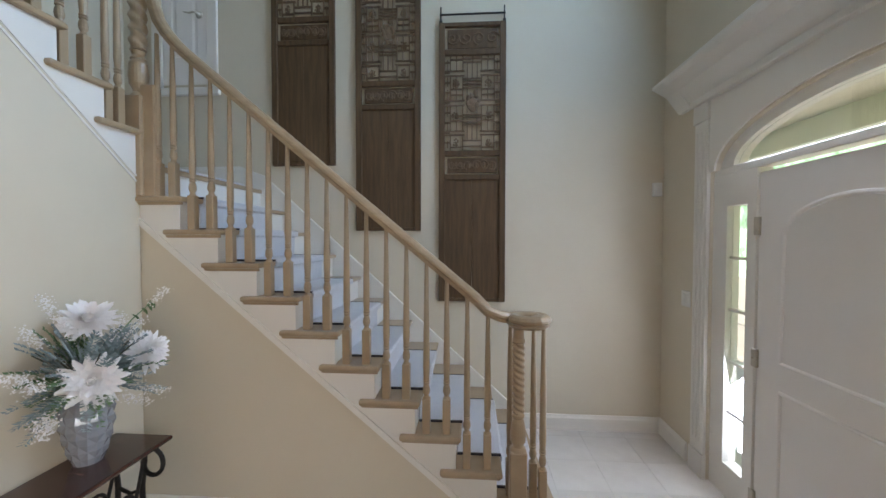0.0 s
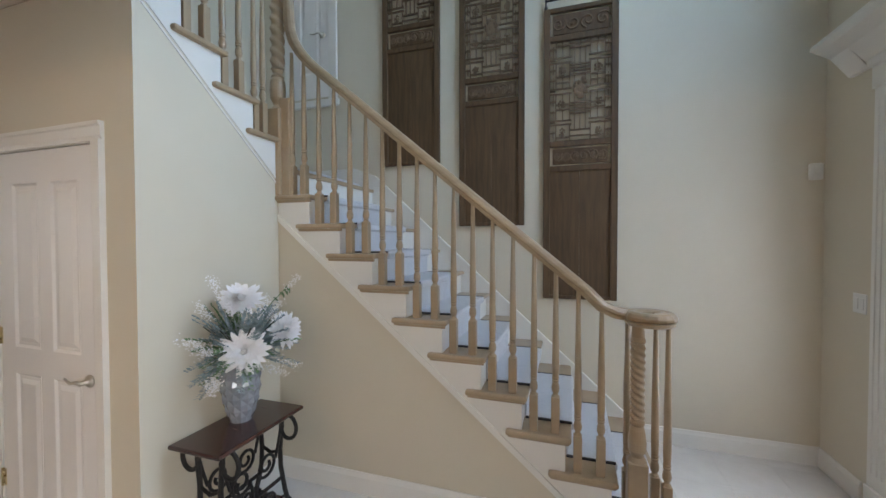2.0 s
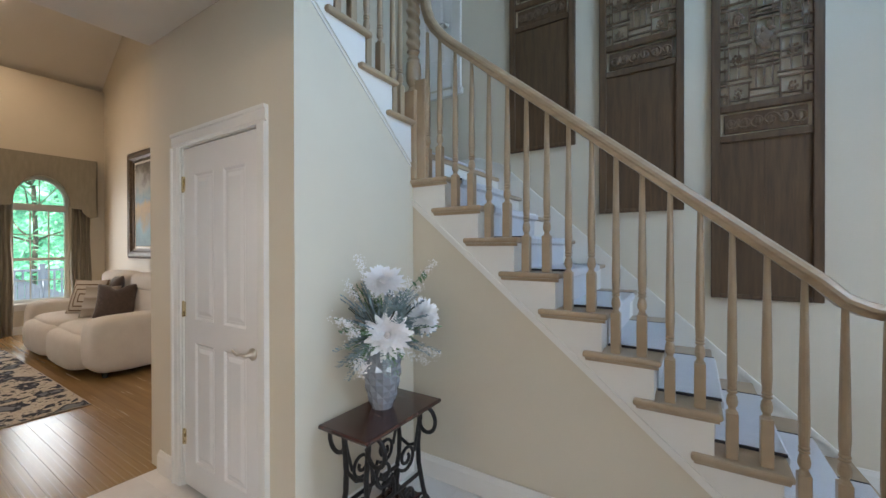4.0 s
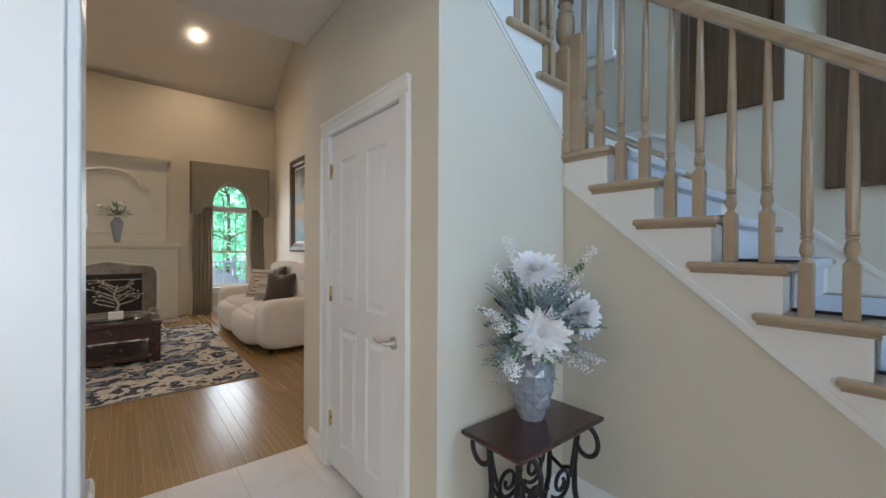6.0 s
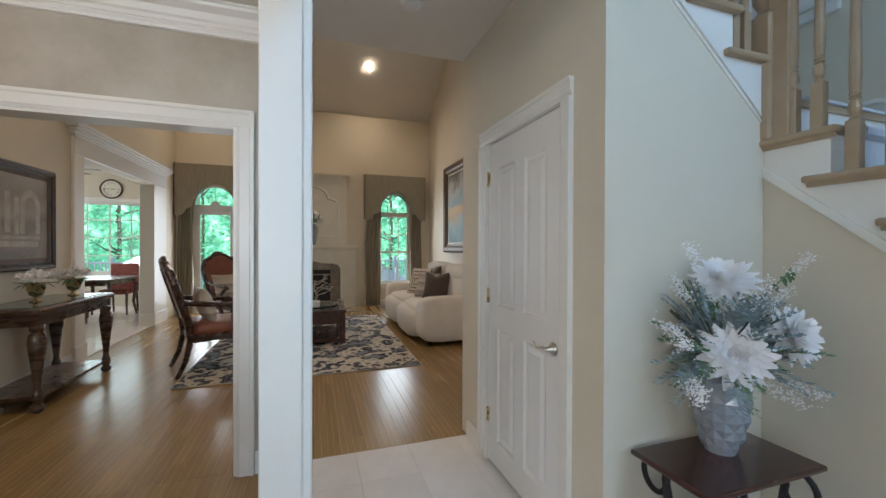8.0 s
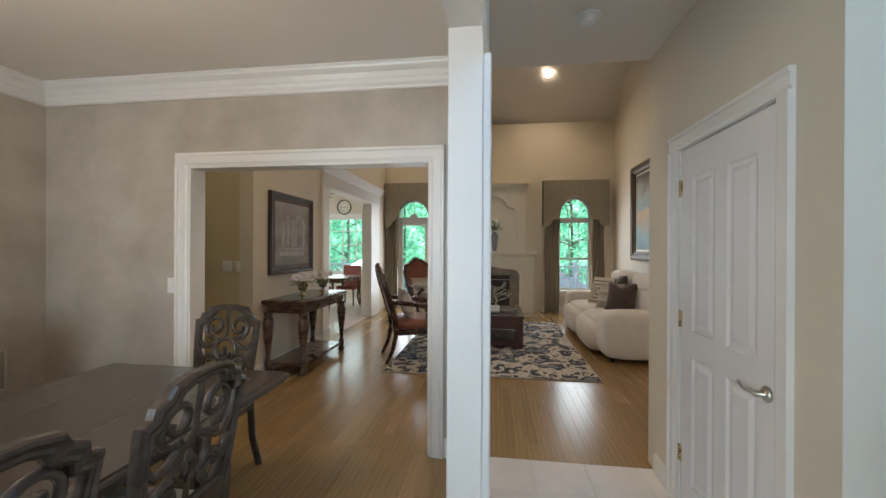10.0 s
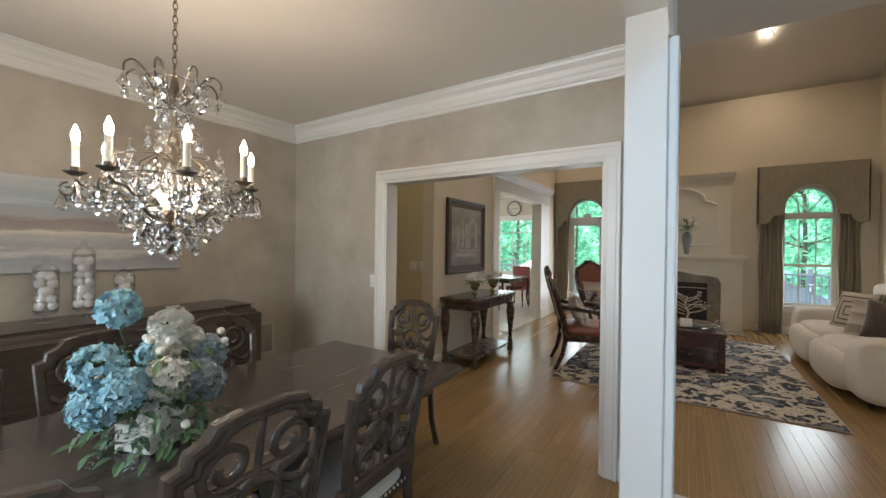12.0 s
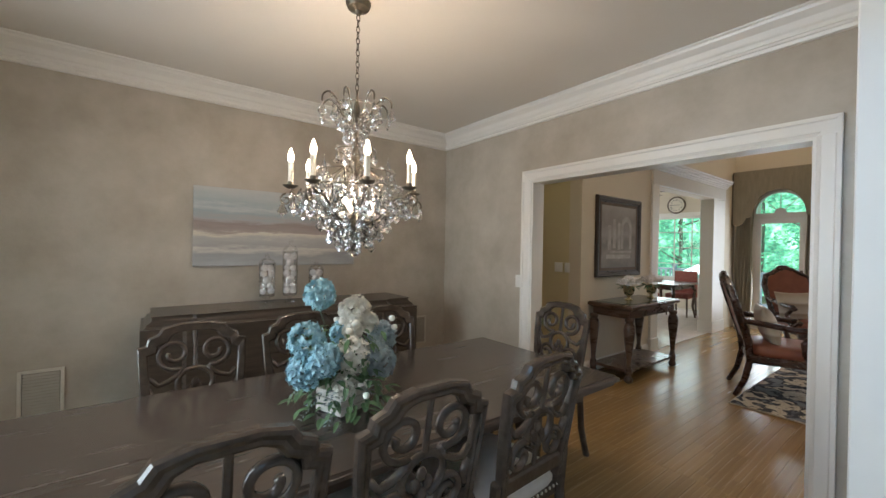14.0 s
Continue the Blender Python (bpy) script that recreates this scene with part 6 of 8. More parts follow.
def drop(at, l=0.06, w=0.014, name="crystal_drop"):
    l, w = l * 1.08, w * 1.18
    key = (l, w)
    if key in DROP:
        ob = new(name, DROP[key])
        ob.parent = chan
    else:
        ob = part(name, drop_mesh(l, w), M_CUTGLASS, chan, "clear cut crystal drop")
        DROP[key] = ob.data
    ob.location = at
    ob.rotation_euler = (0, 0, rng.uniform(0, 3.1))
    return ob


def bead(at, r=0.012):
    key = ("b", r)
    if key in DROP:
        ob = new("crystal_bead", DROP[key])
        ob.parent = chan
    else:
        ob = part("crystal_bead", blob(r, r, r, (0, 0, 0), 2, n=8, m=6), M_CRYSTAL, chan)
        DROP[key] = ob.data
    ob.location = at


def eased(pts, n=4):
    """A smooth curve through the given points."""
    out = []
    for i in range(len(pts) - 1):
        p0, p1, p2, p3 = pts[max(0, i - 1)], pts[i], pts[i + 1], pts[min(len(pts) - 1, i + 2)]
        for k in range(n):
            f = k / n
            out.append(tuple(0.5 * (2 * b + (c2 - a2) * f + (2 * a2 - 5 * b + 4 * c2 - d) * f * f + (3 * b - a2 - 3 * c2 + d) * f ** 3) for a2, b, c2, d in zip(p0, p1, p2, p3)))
    return out + [pts[-1]]


ARMS = 8
for i in range(ARMS):
    a = 2 * math.pi * (i + 0.658) / ARMS
    c, s = math.cos(a), math.sin(a)
    big = i % 4 != 3
    pr = [(0.025, 1.60), (0.07, 1.565), (0.13, 1.575), (0.19, 1.63), (0.24, 1.675), (0.285, 1.68), (0.315, 1.70)]
    arm = part("arm", tube([(r * c, r * s, zz) for r, zz in eased(pr)], 0.008, 8, r_end=0.006), M_BRONZE, chan, "aged bronze scrolled arm")
    part("curl", tube([((0.315 + p) * c, (0.315 + p) * s, q) for p, q in spiral(0.02, 1.66, 0.03, 0.008, 90, -1.1, 12)], 0.005, 6), M_BRONZE, arm)
    part("drip_pan", lathe([(0.0, 1.715), (0.014, 1.715), (0.036, 1.728), (0.038, 1.732), (0.016, 1.726), (0.014, 1.75), (0.0, 1.75)], 14, (0.315 * c, 0.315 * s, 0)), M_BRONZE, arm)
    if i in (4, 5):
        sa = radians(203 if i == 4 else 286)
        part("glass_spire", lathe([(0.012, 1.75), (0.026, 1.78), (0.012, 1.80), (0.022, 1.83), (0.010, 1.85), (0.018, 1.88), (0.006, 1.92), (0.0, 1.96)], 10, (0.27 * math.cos(sa), 0.27 * math.sin(sa), 0)), M_CUTGLASS, arm)
    else:
        part("candle_sleeve", lathe([(0.0125, 1.745), (0.0125, 1.845), (0.0, 1.846)], 12, (0.315 * c, 0.315 * s, 0)), M_CANDLE, arm, "ivory candle sleeve")
        bulb = part("bulb", lathe([(0.007, 1.846), (0.012, 1.852), (0.0150, 1.866), (0.0140, 1.880), (0.008, 1.898), (0.003, 1.911), (0.0, 1.916)], 12, (0.315 * c, 0.315 * s, 0)), M_BULB, arm, "lit flame-shaped bulb", smooth=True)
        point_light("candle_lamp", (CH[0] + 0.315 * c, CH[1] + 0.315 * s, 1.958), 3.3, (1.0, 0.84, 0.64), 0.012)
    for r, zz, l, w in ((0.35, 1.65, 0.085, 0.020), (0.31, 1.70, 0.06, 0.016), (0.27, 1.655, 0.085, 0.020), (0.22, 1.635, 0.085, 0.022), (0.17, 1.59, 0.095, 0.024), (0.11, 1.55, 0.08, 0.020)):
        drop((r * c, r * s, zz), l, w)
        b2 = a + 0.36
        drop((r * 0.93 * math.cos(b2), r * 0.93 * math.sin(b2), zz + 0.01), l, w)
        bead((r * c, r * s, zz + 0.012))
    # inner scrolls with beads
    pr = [(0.02, 1.82), (0.07, 1.84), (0.12, 1.80), (0.14, 1.75)]
    part("inner_scroll", tube([(r * math.cos(a + 0.2), r * math.sin(a + 0.2), zz) for r, zz in pr], 0.004, 6), M_BRONZE, arm)
    drop((0.14 * math.cos(a + 0.2), 0.14 * math.sin(a + 0.2), 1.745), 0.07, 0.017)
    drop((0.10 * math.cos(a + 0.5), 0.10 * math.sin(a + 0.5), 1.80), 0.07, 0.016)
    drop((0.05 * math.cos(a), 0.05 * math.sin(a), 1.52), 0.075, 0.018)
    drop((0.085 * math.cos(a + 0.4), 0.085 * math.sin(a + 0.4), 1.54), 0.085, 0.018)
    for zz in (1.86, 1.90, 1.94):
        bead((0.06 * math.cos(a + zz * 9), 0.06 * math.sin(a + zz * 9), zz), 0.014)
    # crown of small arms
    pr = [(0.012, 2.05), (0.06, 2.10), (0.10, 2.165), (0.145, 2.205), (0.18, 2.185), (0.185, 2.15)]
    part("crown_arm", tube([(r * math.cos(a + 0.3), r * math.sin(a + 0.3), zz) for r, zz in eased(pr)], 0.0045, 6), M_BRONZE, chan)
    drop((0.185 * math.cos(a + 0.3), 0.185 * math.sin(a + 0.3), 2.147), 0.085, 0.017)
    drop((0.10 * math.cos(a + 0.1), 0.10 * math.sin(a + 0.1), 2.12), 0.085, 0.018)
    drop((0.06 * math.cos(a + 0.5), 0.06 * math.sin(a + 0.5), 2.07), 0.07, 0.015)
    bead((0.135 * math.cos(a + 0.3), 0.135 * math.sin(a + 0.3), 2.195), 0.014)
drop((0, 0, 1.465), 0.10, 0.027)
for q in (0.5, 2.6, 4.7):
    part("core_bulb", lathe([(0.008, 1.60), (0.017, 1.615), (0.021, 1.64), (0.014, 1.67), (0.0, 1.69)], 12, (0.085 * math.cos(q), 0.085 * math.sin(q), 0)), M_CORE, chan, "lit bulb inside the crystal basket", smooth=True)
    point_light("core_lamp", (CH[0] + 0.085 * math.cos(q), CH[1] + 0.085 * math.sin(q), 1.71), 1.6, (1.0, 0.84, 0.64), 0.012)
for tier, (rr, zz, n, l, w) in enumerate(((0.20, 1.80, 14, 0.075, 0.017), (0.15, 1.73, 12, 0.085, 0.019), (0.24, 1.72, 16, 0.07, 0.016), (0.10, 1.92, 9, 0.07, 0.015), (0.07, 1.66, 8, 0.085, 0.018), (0.06, 2.02, 7, 0.07, 0.016), (0.12, 2.14, 9, 0.075, 0.016), (0.13, 1.53, 12, 0.085, 0.019), (0.085, 1.48, 9, 0.08, 0.018), (0.28, 1.66, 18, 0.08, 0.017))):
    for i in range(n):
        a = 2 * math.pi * (i + 0.37 * tier) / n
        drop((rr * math.cos(a), rr * math.sin(a), zz + rng.uniform(-0.012, 0.012)), l, w)
        bead((rr * math.cos(a), rr * math.sin(a), zz + 0.02), 0.010)
    if tier not in (4, 9):
        hoop = [(rr * math.cos(2 * math.pi * k / 24), rr * math.sin(2 * math.pi * k / 24), zz + 0.014) for k in range(25)]
        part("hoop", tube(hoop, 0.0025, 5), M_BRONZE, chan)

# ---- family room: garden windows ----
def arched_outline(c, w, z0, spring, rise, n=16):
    return [(c - w, z0), (c + w, z0)] + [(c + w * math.cos(math.pi * i / n), spring + rise * math.sin(math.pi * i / n)) for i in range(n + 1)]


def ring_prism(outer, inner, x0, x1):
    """A frame between two outlines of the same number of points."""
    bm = bmesh.new()
    n = len(outer)
    q = [[bm.verts.new((x, y, z)) for y, z in pts] for x, pts in ((x0, outer), (x1, outer), (x1, inner), (x0, inner))]
    for i in range(n):
        j = (i + 1) % n
        for a, b in ((0, 1), (1, 2), (2, 3), (3, 0)):
            bm.faces.new((q[a][i], q[a][j], q[b][j], q[b][i]))
    bmesh.ops.recalc_face_normals(bm, faces=bm.faces)
    return bm


win = thing("window_3", "tall white arched window with small panes", "window", kind="structure")
c, w, z0, sp, rise = HOLES[0]
xg = XFAR - 0.09
part("frame", ring_prism(arched_outline(c, w, z0, sp, rise), arched_outline(c, w - 0.045, z0 + 0.05, sp, rise - 0.045), xg - 0.04, xg + 0.04), M_TRIM, win)
part("transom_rail", box(xg - 0.035, xg + 0.045, c - w, c + w, 2.02, 2.13), M_TRIM, win)
part("meeting_rail", box(xg - 0.03, xg + 0.03, c - w, c + w, 1.19, 1.235), M_TRIM, win)
for y in (c - 0.11, c + 0.11):
    part("muntin", box(xg - 0.01, xg + 0.01, y - 0.008, y + 0.008, z0, 2.05), M_TRIM, win)
for z in (0.86, 1.62):
    part("muntin", box(xg - 0.01, xg + 0.01, c - w, c + w, z - 0.008, z + 0.008), M_TRIM, win)
for a in (45, 90, 135):
    part("muntin", tube([(xg, c, 2.13), (xg, c + (w - 0.02) * math.cos(radians(a)), sp + (rise - 0.02) * math.sin(radians(a)))], 0.008, 6), M_TRIM, win)
pn = part("pane", prism(arched_outline(c, w - 0.02, z0, sp, rise - 0.02), "x", xg - 0.003, xg + 0.003), M_PANE, win)
pn.visible_shadow = False
part("sill", box(XFAR - 0.05, XFAR + 0.05, c - w - 0.05, c + w + 0.05, z0 - 0.035, z0, 0.006), M_TRIM, win)
part("apron", box(XFAR, XFAR + 0.016, c - w - 0.03, c + w + 0.03, z0 - 0.12, z0 - 0.035, 0.004), M_TRIM, win)

gdoor = thing("door_4", "white glazed garden door with an arched light above", "door", kind="structure")
c, w, z0, sp, rise = HOLES[1]
part("frame", ring_prism(arched_outline(c, w, z0, sp, rise), arched_outline(c, w - 0.04, z0 + 0.02, sp, rise - 0.04), xg - 0.05, xg + 0.05), M_TRIM, gdoor)
part("transom_rail", box(xg - 0.045, xg + 0.055, c - w, c + w, 2.06, 2.16), M_TRIM, gdoor)
part("leaf", ring_prism([(c - w + 0.03, 0.06), (c + w - 0.03, 0.06), (c + w - 0.03, 2.06), (c - w + 0.03, 2.06)], [(c - w + 0.12, 0.24), (c + w - 0.12, 0.24), (c + w - 0.12, 1.97), (c - w + 0.12, 1.97)], xg - 0.02, xg + 0.025), M_DOOR, gdoor)
pn = part("pane", box(xg - 0.003, xg + 0.003, c - w + 0.1, c + w - 0.1, 0.2, 2.0), M_PANE, gdoor)
pn.visible_shadow = False
pn = part("pane", prism(arched_outline(c, w - 0.02, 2.12, sp, rise - 0.02), "x", xg - 0.003, xg + 0.003), M_PANE, gdoor)
pn.visible_shadow = False
for a in (45, 90, 135):
    part("muntin", tube([(xg, c, 2.16), (xg, c + (w - 0.02) * math.cos(radians(a)), sp + (rise - 0.02) * math.sin(radians(a)))], 0.007, 6), M_TRIM, gdoor)
part("hub", prism(arc(c, 2.16, 0.09, 0, 180, 10), "x", xg - 0.01, xg + 0.01), M_TRIM, gdoor)
part("threshold", box(XFAR - 0.18, XFAR + 0.01, c - w, c + w, 0.0, 0.06), M_TRIM, gdoor)
hd = part("door_handle", box(XFAR - 0.06, XFAR - 0.05, c + w - 0.105, c + w - 0.065, 0.93, 1.13, 0.004), M_BRONZE, gdoor)
part("lever", tube([(XFAR - 0.05, c + w - 0.085, 1.0), (XFAR - 0.01, c + w - 0.085, 1.0), (XFAR - 0.01, c + w - 0.19, 1.0)], 0.008), M_BRONZE, hd)


def cornice(c, half, z_top, z_bot, arch_w, arch_top):
    """An upholstered valance box with an arch cut in its face."""
    ob = thing("window_cornice", "olive taupe upholstered cornice with an arched cut-out", "cornice", (XFAR, c, 0), group="window cornices")
    face = [(-half, z_top), (-half, z_bot), (-half + 0.10, z_bot - 0.03), (-half + 0.18, z_bot + 0.03), (-half + 0.22, z_bot + 0.12), (-arch_w - 0.03, z_bot + 0.13)]
    face += [(-arch_w * math.cos(math.pi * i / 16), z_bot + 0.16 + (arch_top - z_bot - 0.16) * math.sin(math.pi * i / 16)) for i in range(17)]
    face += [(-y, z) for y, z in face[:6][::-1]]
    bm = bmesh.new()
    # face as strips, so that the hollow outline stays clean
    low = sorted([(y, z) for y, z in face[1:-1]])
    for (ya, za), (yb, zb) in zip(low, low[1:]):
        if yb - ya < 1e-5:
            continue
        prism([(ya, za), (yb, zb), (yb, z_top), (ya, z_top)], "x", 0.15, 0.165, bm=bm)
    bmesh.ops.remove_doubles(bm, verts=bm.verts, dist=1e-5)
    part("face", bm, M_DRAPE, ob)
    for s in (-1, 1):
        part("side", box(0.0, 0.165, s * half - (0.016 if s > 0 else 0), s * half + (0.016 if s < 0 else 0), z_bot, z_top), M_DRAPE, ob)
    part("top", box(0.0, 0.165, -half, half, z_top, z_top + 0.015), M_DRAPE, ob)
    return ob


def drape(y0, y1, z0, z1, label):
    """A hanging curtain with deep folds."""
    ob = thing("curtain", label, "curtain", (XFAR + 0.02, (y0 + y1) / 2, z0), group="curtains by the garden wall")
    bm = bmesh.new()
    n, m, hw = 44, 10, (y1 - y0) / 2
    rows = []
    for j in range(m + 1):
        f = j / m
        row = []
        for i in range(n + 1):
            u = i / n
            y = -hw + 2 * hw * u + 0.012 * math.sin(9 * f + 5 * u)
            x = 0.055 + 0.034 * math.sin(2 * math.pi * u * 5.5 + 0.7 * math.sin(2.5 * f)) * (0.75 + 0.25 * f) + 0.01 * math.sin(17 * u)
            row.append(bm.verts.new((x, y, f * (z1 - z0))))
        rows.append(row)
    for a, b in zip(rows, rows[1:]):
        for i in range(n):
            bm.faces.new((a[i], a[i + 1], b[i + 1], b[i]))
    o = part("panel", bm, M_DRAPE, ob, smooth=True)
    so = o.modifiers.new("thickness", "SOLIDIFY")
    so.thickness = 0.006
    return ob


cornice(2.305, 0.70, 2.93, 1.95, 0.335, 2.60)
cornice(-1.34, 0.68, 2.93, 1.95, 0.37, 2.57)
for y0, y1 in ((1.645, 1.985), (2.665, 2.94), (-1.98, -1.72), (-0.98, -0.72)):
    drape(y0, y1, 0.01, 2.35, "olive taupe floor-length curtain in deep folds")

# fireplace
fp = thing("fireplace", "cast stone fireplace with overmantel and marble slips", "fireplace", (XFAR, 0.42, 0))
part("overmantel", box(0.0, 0.24, -0.80, 0.80, 1.38, 2.80), M_STONE, fp)
part("overmantel_cap", sweep([(0.0, -0.80, 2.80), (0.24, -0.80, 2.80), (0.24, 0.80, 2.80), (0.0, 0.80, 2.80)][::-1], [(0, 0), (0.015, 0), (0.03, 0.03), (0.06, 0.05), (0.07, 0.08), (0, 0.08)]), M_STONE, fp)
part("overmantel_top", box(0, 0.24, -0.80, 0.80, 2.80, 2.878), M_STONE, fp)
arcs = [(-0.58, 2.30), (-0.50, 2.34), (-0.42, 2.36)] + [(0.40 * -math.cos(math.pi * i / 14), 2.38 + 0.24 * math.sin(math.pi * i / 14)) for i in range(15)] + [(0.42, 2.36), (0.50, 2.34), (0.58, 2.30)]
part("arch_moulding", tube([(0.245, y, z) for y, z in arcs], 0.028, 8), M_STONE, fp)
part("panel_moulding", tube([(0.242, y, z) for y, z in ((-0.62, 2.2), (-0.62, 1.55), (0.62, 1.55), (0.62, 2.2))], 0.016, 8), M_STONE, fp)
part("mantel_shelf", sweep([(0.0, -1.0, 1.27), (0.32, -1.0, 1.27), (0.32, 1.0, 1.27), (0.0, 1.0, 1.27)][::-1], [(-0.2, 0.0), (0.0, 0), (0.02, 0.01), (0.05, 0.05), (0.05, 0.08), (-0.2, 0.08)]), M_STONE, fp)
part("mantel_top", box(0.0, 0.33, -1.0, 1.0, 1.34, 1.375), M_STONE, fp)
bm = bmesh.new()
low = [(-0.68, 0.86), (-0.62, 0.96), (-0.50, 0.99), (-0.30, 1.00), (-0.12, 1.04), (0, 1.06), (0.12, 1.04), (0.30, 1.00), (0.50, 0.99), (0.62, 0.96), (0.68, 0.86)]
for (ya, za), (yb, zb) in zip(low, low[1:]):
    prism([(ya, za), (yb, zb), (yb, 1.27), (ya, 1.27)], "x", 0.0, 0.28, bm=bm)
box(0, 0.28, -0.98, -0.68, 0, 1.27, bm=bm)
box(0, 0.28, 0.68, 0.98, 0, 1.27, bm=bm)
bmesh.ops.remove_doubles(bm, verts=bm.verts, dist=1e-5)
part("surround", bm, M_STONE, fp)
part("opening_bead", tube([(0.282, y, z) for y, z in [(-0.68, 0.0)] + low + [(0.68, 0.0)]], 0.02, 8), M_STONE, fp)
bm = bmesh.new()
box(0.19, 0.22, -0.70, -0.46, 0, 1.08, bm=bm)
box(0.19, 0.22, 0.46, 0.70, 0, 1.08, bm=bm)
box(0.19, 0.22, -0.46, 0.46, 0.84, 1.08, bm=bm)
part("marble_slip", bm, M_MARBLE, fp, "brown marble slips")
part("firebox", box(0.02, 0.06, -0.46, 0.46, 0, 0.84), M_SOOT, fp)
part("firebox_side", box(0.06, 0.20, -0.49, -0.455, 0, 0.86), M_SOOT, fp)
part("firebox_side", box(0.06, 0.20, 0.455, 0.49, 0, 0.86), M_SOOT, fp)
part("firebox_hood", box(0.06, 0.21, -0.46, 0.46, 0.74, 0.86), M_SOOT, fp)
part("trim_bar", tube([(0.215, -0.45, 0.74), (0.215, 0.45, 0.74)], 0.008), M_NICKEL, fp)
part("screen", box(0.16, 0.165, -0.45, 0.45, 0.02, 0.74), M_SOOT, fp)
part("hearth", box(0.0, 0.75, -1.0, 1.0, 0.0, 0.02, 0.004), M_MARBLE, fp)

mv = thing("mantel_vase", "grey vase of green stems on the mantel shelf", "vase", (XFAR + 0.20, 0.54, 1.376))
part("body", lathe([(0.05, 0), (0.055, 0.01), (0.075, 0.15), (0.095, 0.30), (0.09, 0.36), (0.06, 0.40), (0.055, 0.42), (0.065, 0.43), (0.05, 0.43), (0.0, 0.40)], 20), M_CERAMIC, mv, smooth=True)
bm = bmesh.new()
rng = random.Random(9)
for i in range(110):
    a, el = rng.uniform(0, 2 * math.pi), rng.uniform(0.1, 1.3)
    m = Matrix.Translation((0, 0, 0.44)) @ Matrix.Rotation(a, 4, "Z") @ Matrix.Rotation(-el, 4, "Y") @ Matrix.Translation((rng.uniform(0, 0.20), 0, 0))
    petal(bm, m, 0.10, 0.035, -0.2, 3)
part("leaves", bm, M_LEAF, mv)
for i in range(6):
    hyd = (0.05 * math.cos(i * 2), -0.22 + 0.088 * i, 0.60 + 0.06 * (i % 2))
    part("bloom", blob(0.05, 0.05, 0.04, hyd, 2, n=10, m=7, wob=0.5, seed=i), M_PETAL, mv)

# rug
def rug_mat():
    m, nt, p = node_mat("floral_rug")
    nn, link = nt.nodes.new, nt.links.new
    co = nn("ShaderNodeTexCoord")
    big = nn("ShaderNodeTexNoise")
    big.inputs["Scale"].default_value, big.inputs["Detail"].default_value, big.inputs["Distortion"].default_value = 2.3, 10, 0.12
    big.inputs["Roughness"].default_value = 0.62
    link(co.outputs["Object"], big.inputs[0])
    small = nn("ShaderNodeTexVoronoi")
    small.inputs["Scale"].default_value = 8
    link(co.outputs["Object"], small.inputs[0])
    ramp = nn("ShaderNodeValToRGB")
    ramp.color_ramp.interpolation = "CONSTANT"
    el = ramp.color_ramp.elements
    cream, grey, navy, tan = (0.56, 0.51, 0.44), (0.17, 0.19, 0.22), (0.022, 0.026, 0.042), (0.40, 0.34, 0.27)
    el[0].position, el[0].color = 0.0, (*grey, 1)
    el[1].position, el[1].color = 0.425, (*navy, 1)
    for pos, c2 in ((0.475, cream), (0.50, tan), (0.51, cream), (0.548, navy), (0.60, grey)):
        e = el.new(pos)
        e.color = (*c2, 1)
    ma = nn("ShaderNodeMath")
    ma.operation = "MULTIPLY_ADD"
    link(small.outputs["Distance"], ma.inputs[0])
    ma.inputs[1].default_value = 0.07
    link(big.outputs[0], ma.inputs[2])
    sb = nn("ShaderNodeMath")
    sb.operation = "SUBTRACT"
    link(ma.outputs[0], sb.inputs[0])
    sb.inputs[1].default_value = 0.028
    link(sb.outputs[0], ramp.inputs[0])
    link(ramp.outputs[0], p.inputs["Base Color"])
    fz = nn("ShaderNodeTexNoise")
    fz.inputs["Scale"].default_value = 180
    link(co.outputs["Object"], fz.inputs[0])
    bp = nn("ShaderNodeBump")
    bp.inputs["Strength"].default_value = 0.5
    link(fz.outputs[0], bp.inputs["Height"])
    link(bp.outputs[0], p.inputs["Normal"])
    p.inputs["Roughness"].default_value = 0.95
    return m


rug = thing("area_rug", "cream and navy floral area rug", "rug", (-6.0, 0.5, 0.0))
part("rug_field", box(-1.68, 1.68, -1.22, 1.20, 0.001, 0.013, 0.004), rug_mat(), rug)
part("binding", ring_prism([(-1.225, 0.002), (1.205, 0.002), (1.205, 0.011), (-1.225, 0.011)], [(-1.22, 0.004), (1.20, 0.004), (1.20, 0.009), (-1.22, 0.009)], -1.69, 1.69), M_PILLOW, rug)

# sofa
sofa = thing("sofa", "cream boucle reclining sofa with rounded arms", "sofa", (-5.02, 1.86, 0))
# local: x runs to -2.5 along the wall, y from 0 (front) to 0.95
for x0, x1 in ((-1.22, -0.26), (-2.20, -1.24)):
    cx, hw = (x0 + x1) / 2, (x1 - x0) / 2
    part("footrest", blob(hw, 0.20, 0.21, (cx, 0.14, 0.25), 4.0, n=24, m=14, wob=0.02), M_BOUCLE, sofa, smooth=True)
    part("seat", blob(hw, 0.38, 0.11, (cx, 0.40, 0.41), 4.0, n=24, m=12, wob=0.03), M_BOUCLE, sofa, smooth=True)
    part("back", blob(hw, 0.17, 0.37, (cx, 0.80, 0.67), 3.6, n=24, m=14, wob=0.04, seed=x0), M_BOUCLE, sofa, smooth=True)
    part("headrest", blob(hw * 0.97, 0.14, 0.13, (cx, 0.76, 0.94), 3.0, n=24, m=12, wob=0.04), M_BOUCLE, sofa, smooth=True)
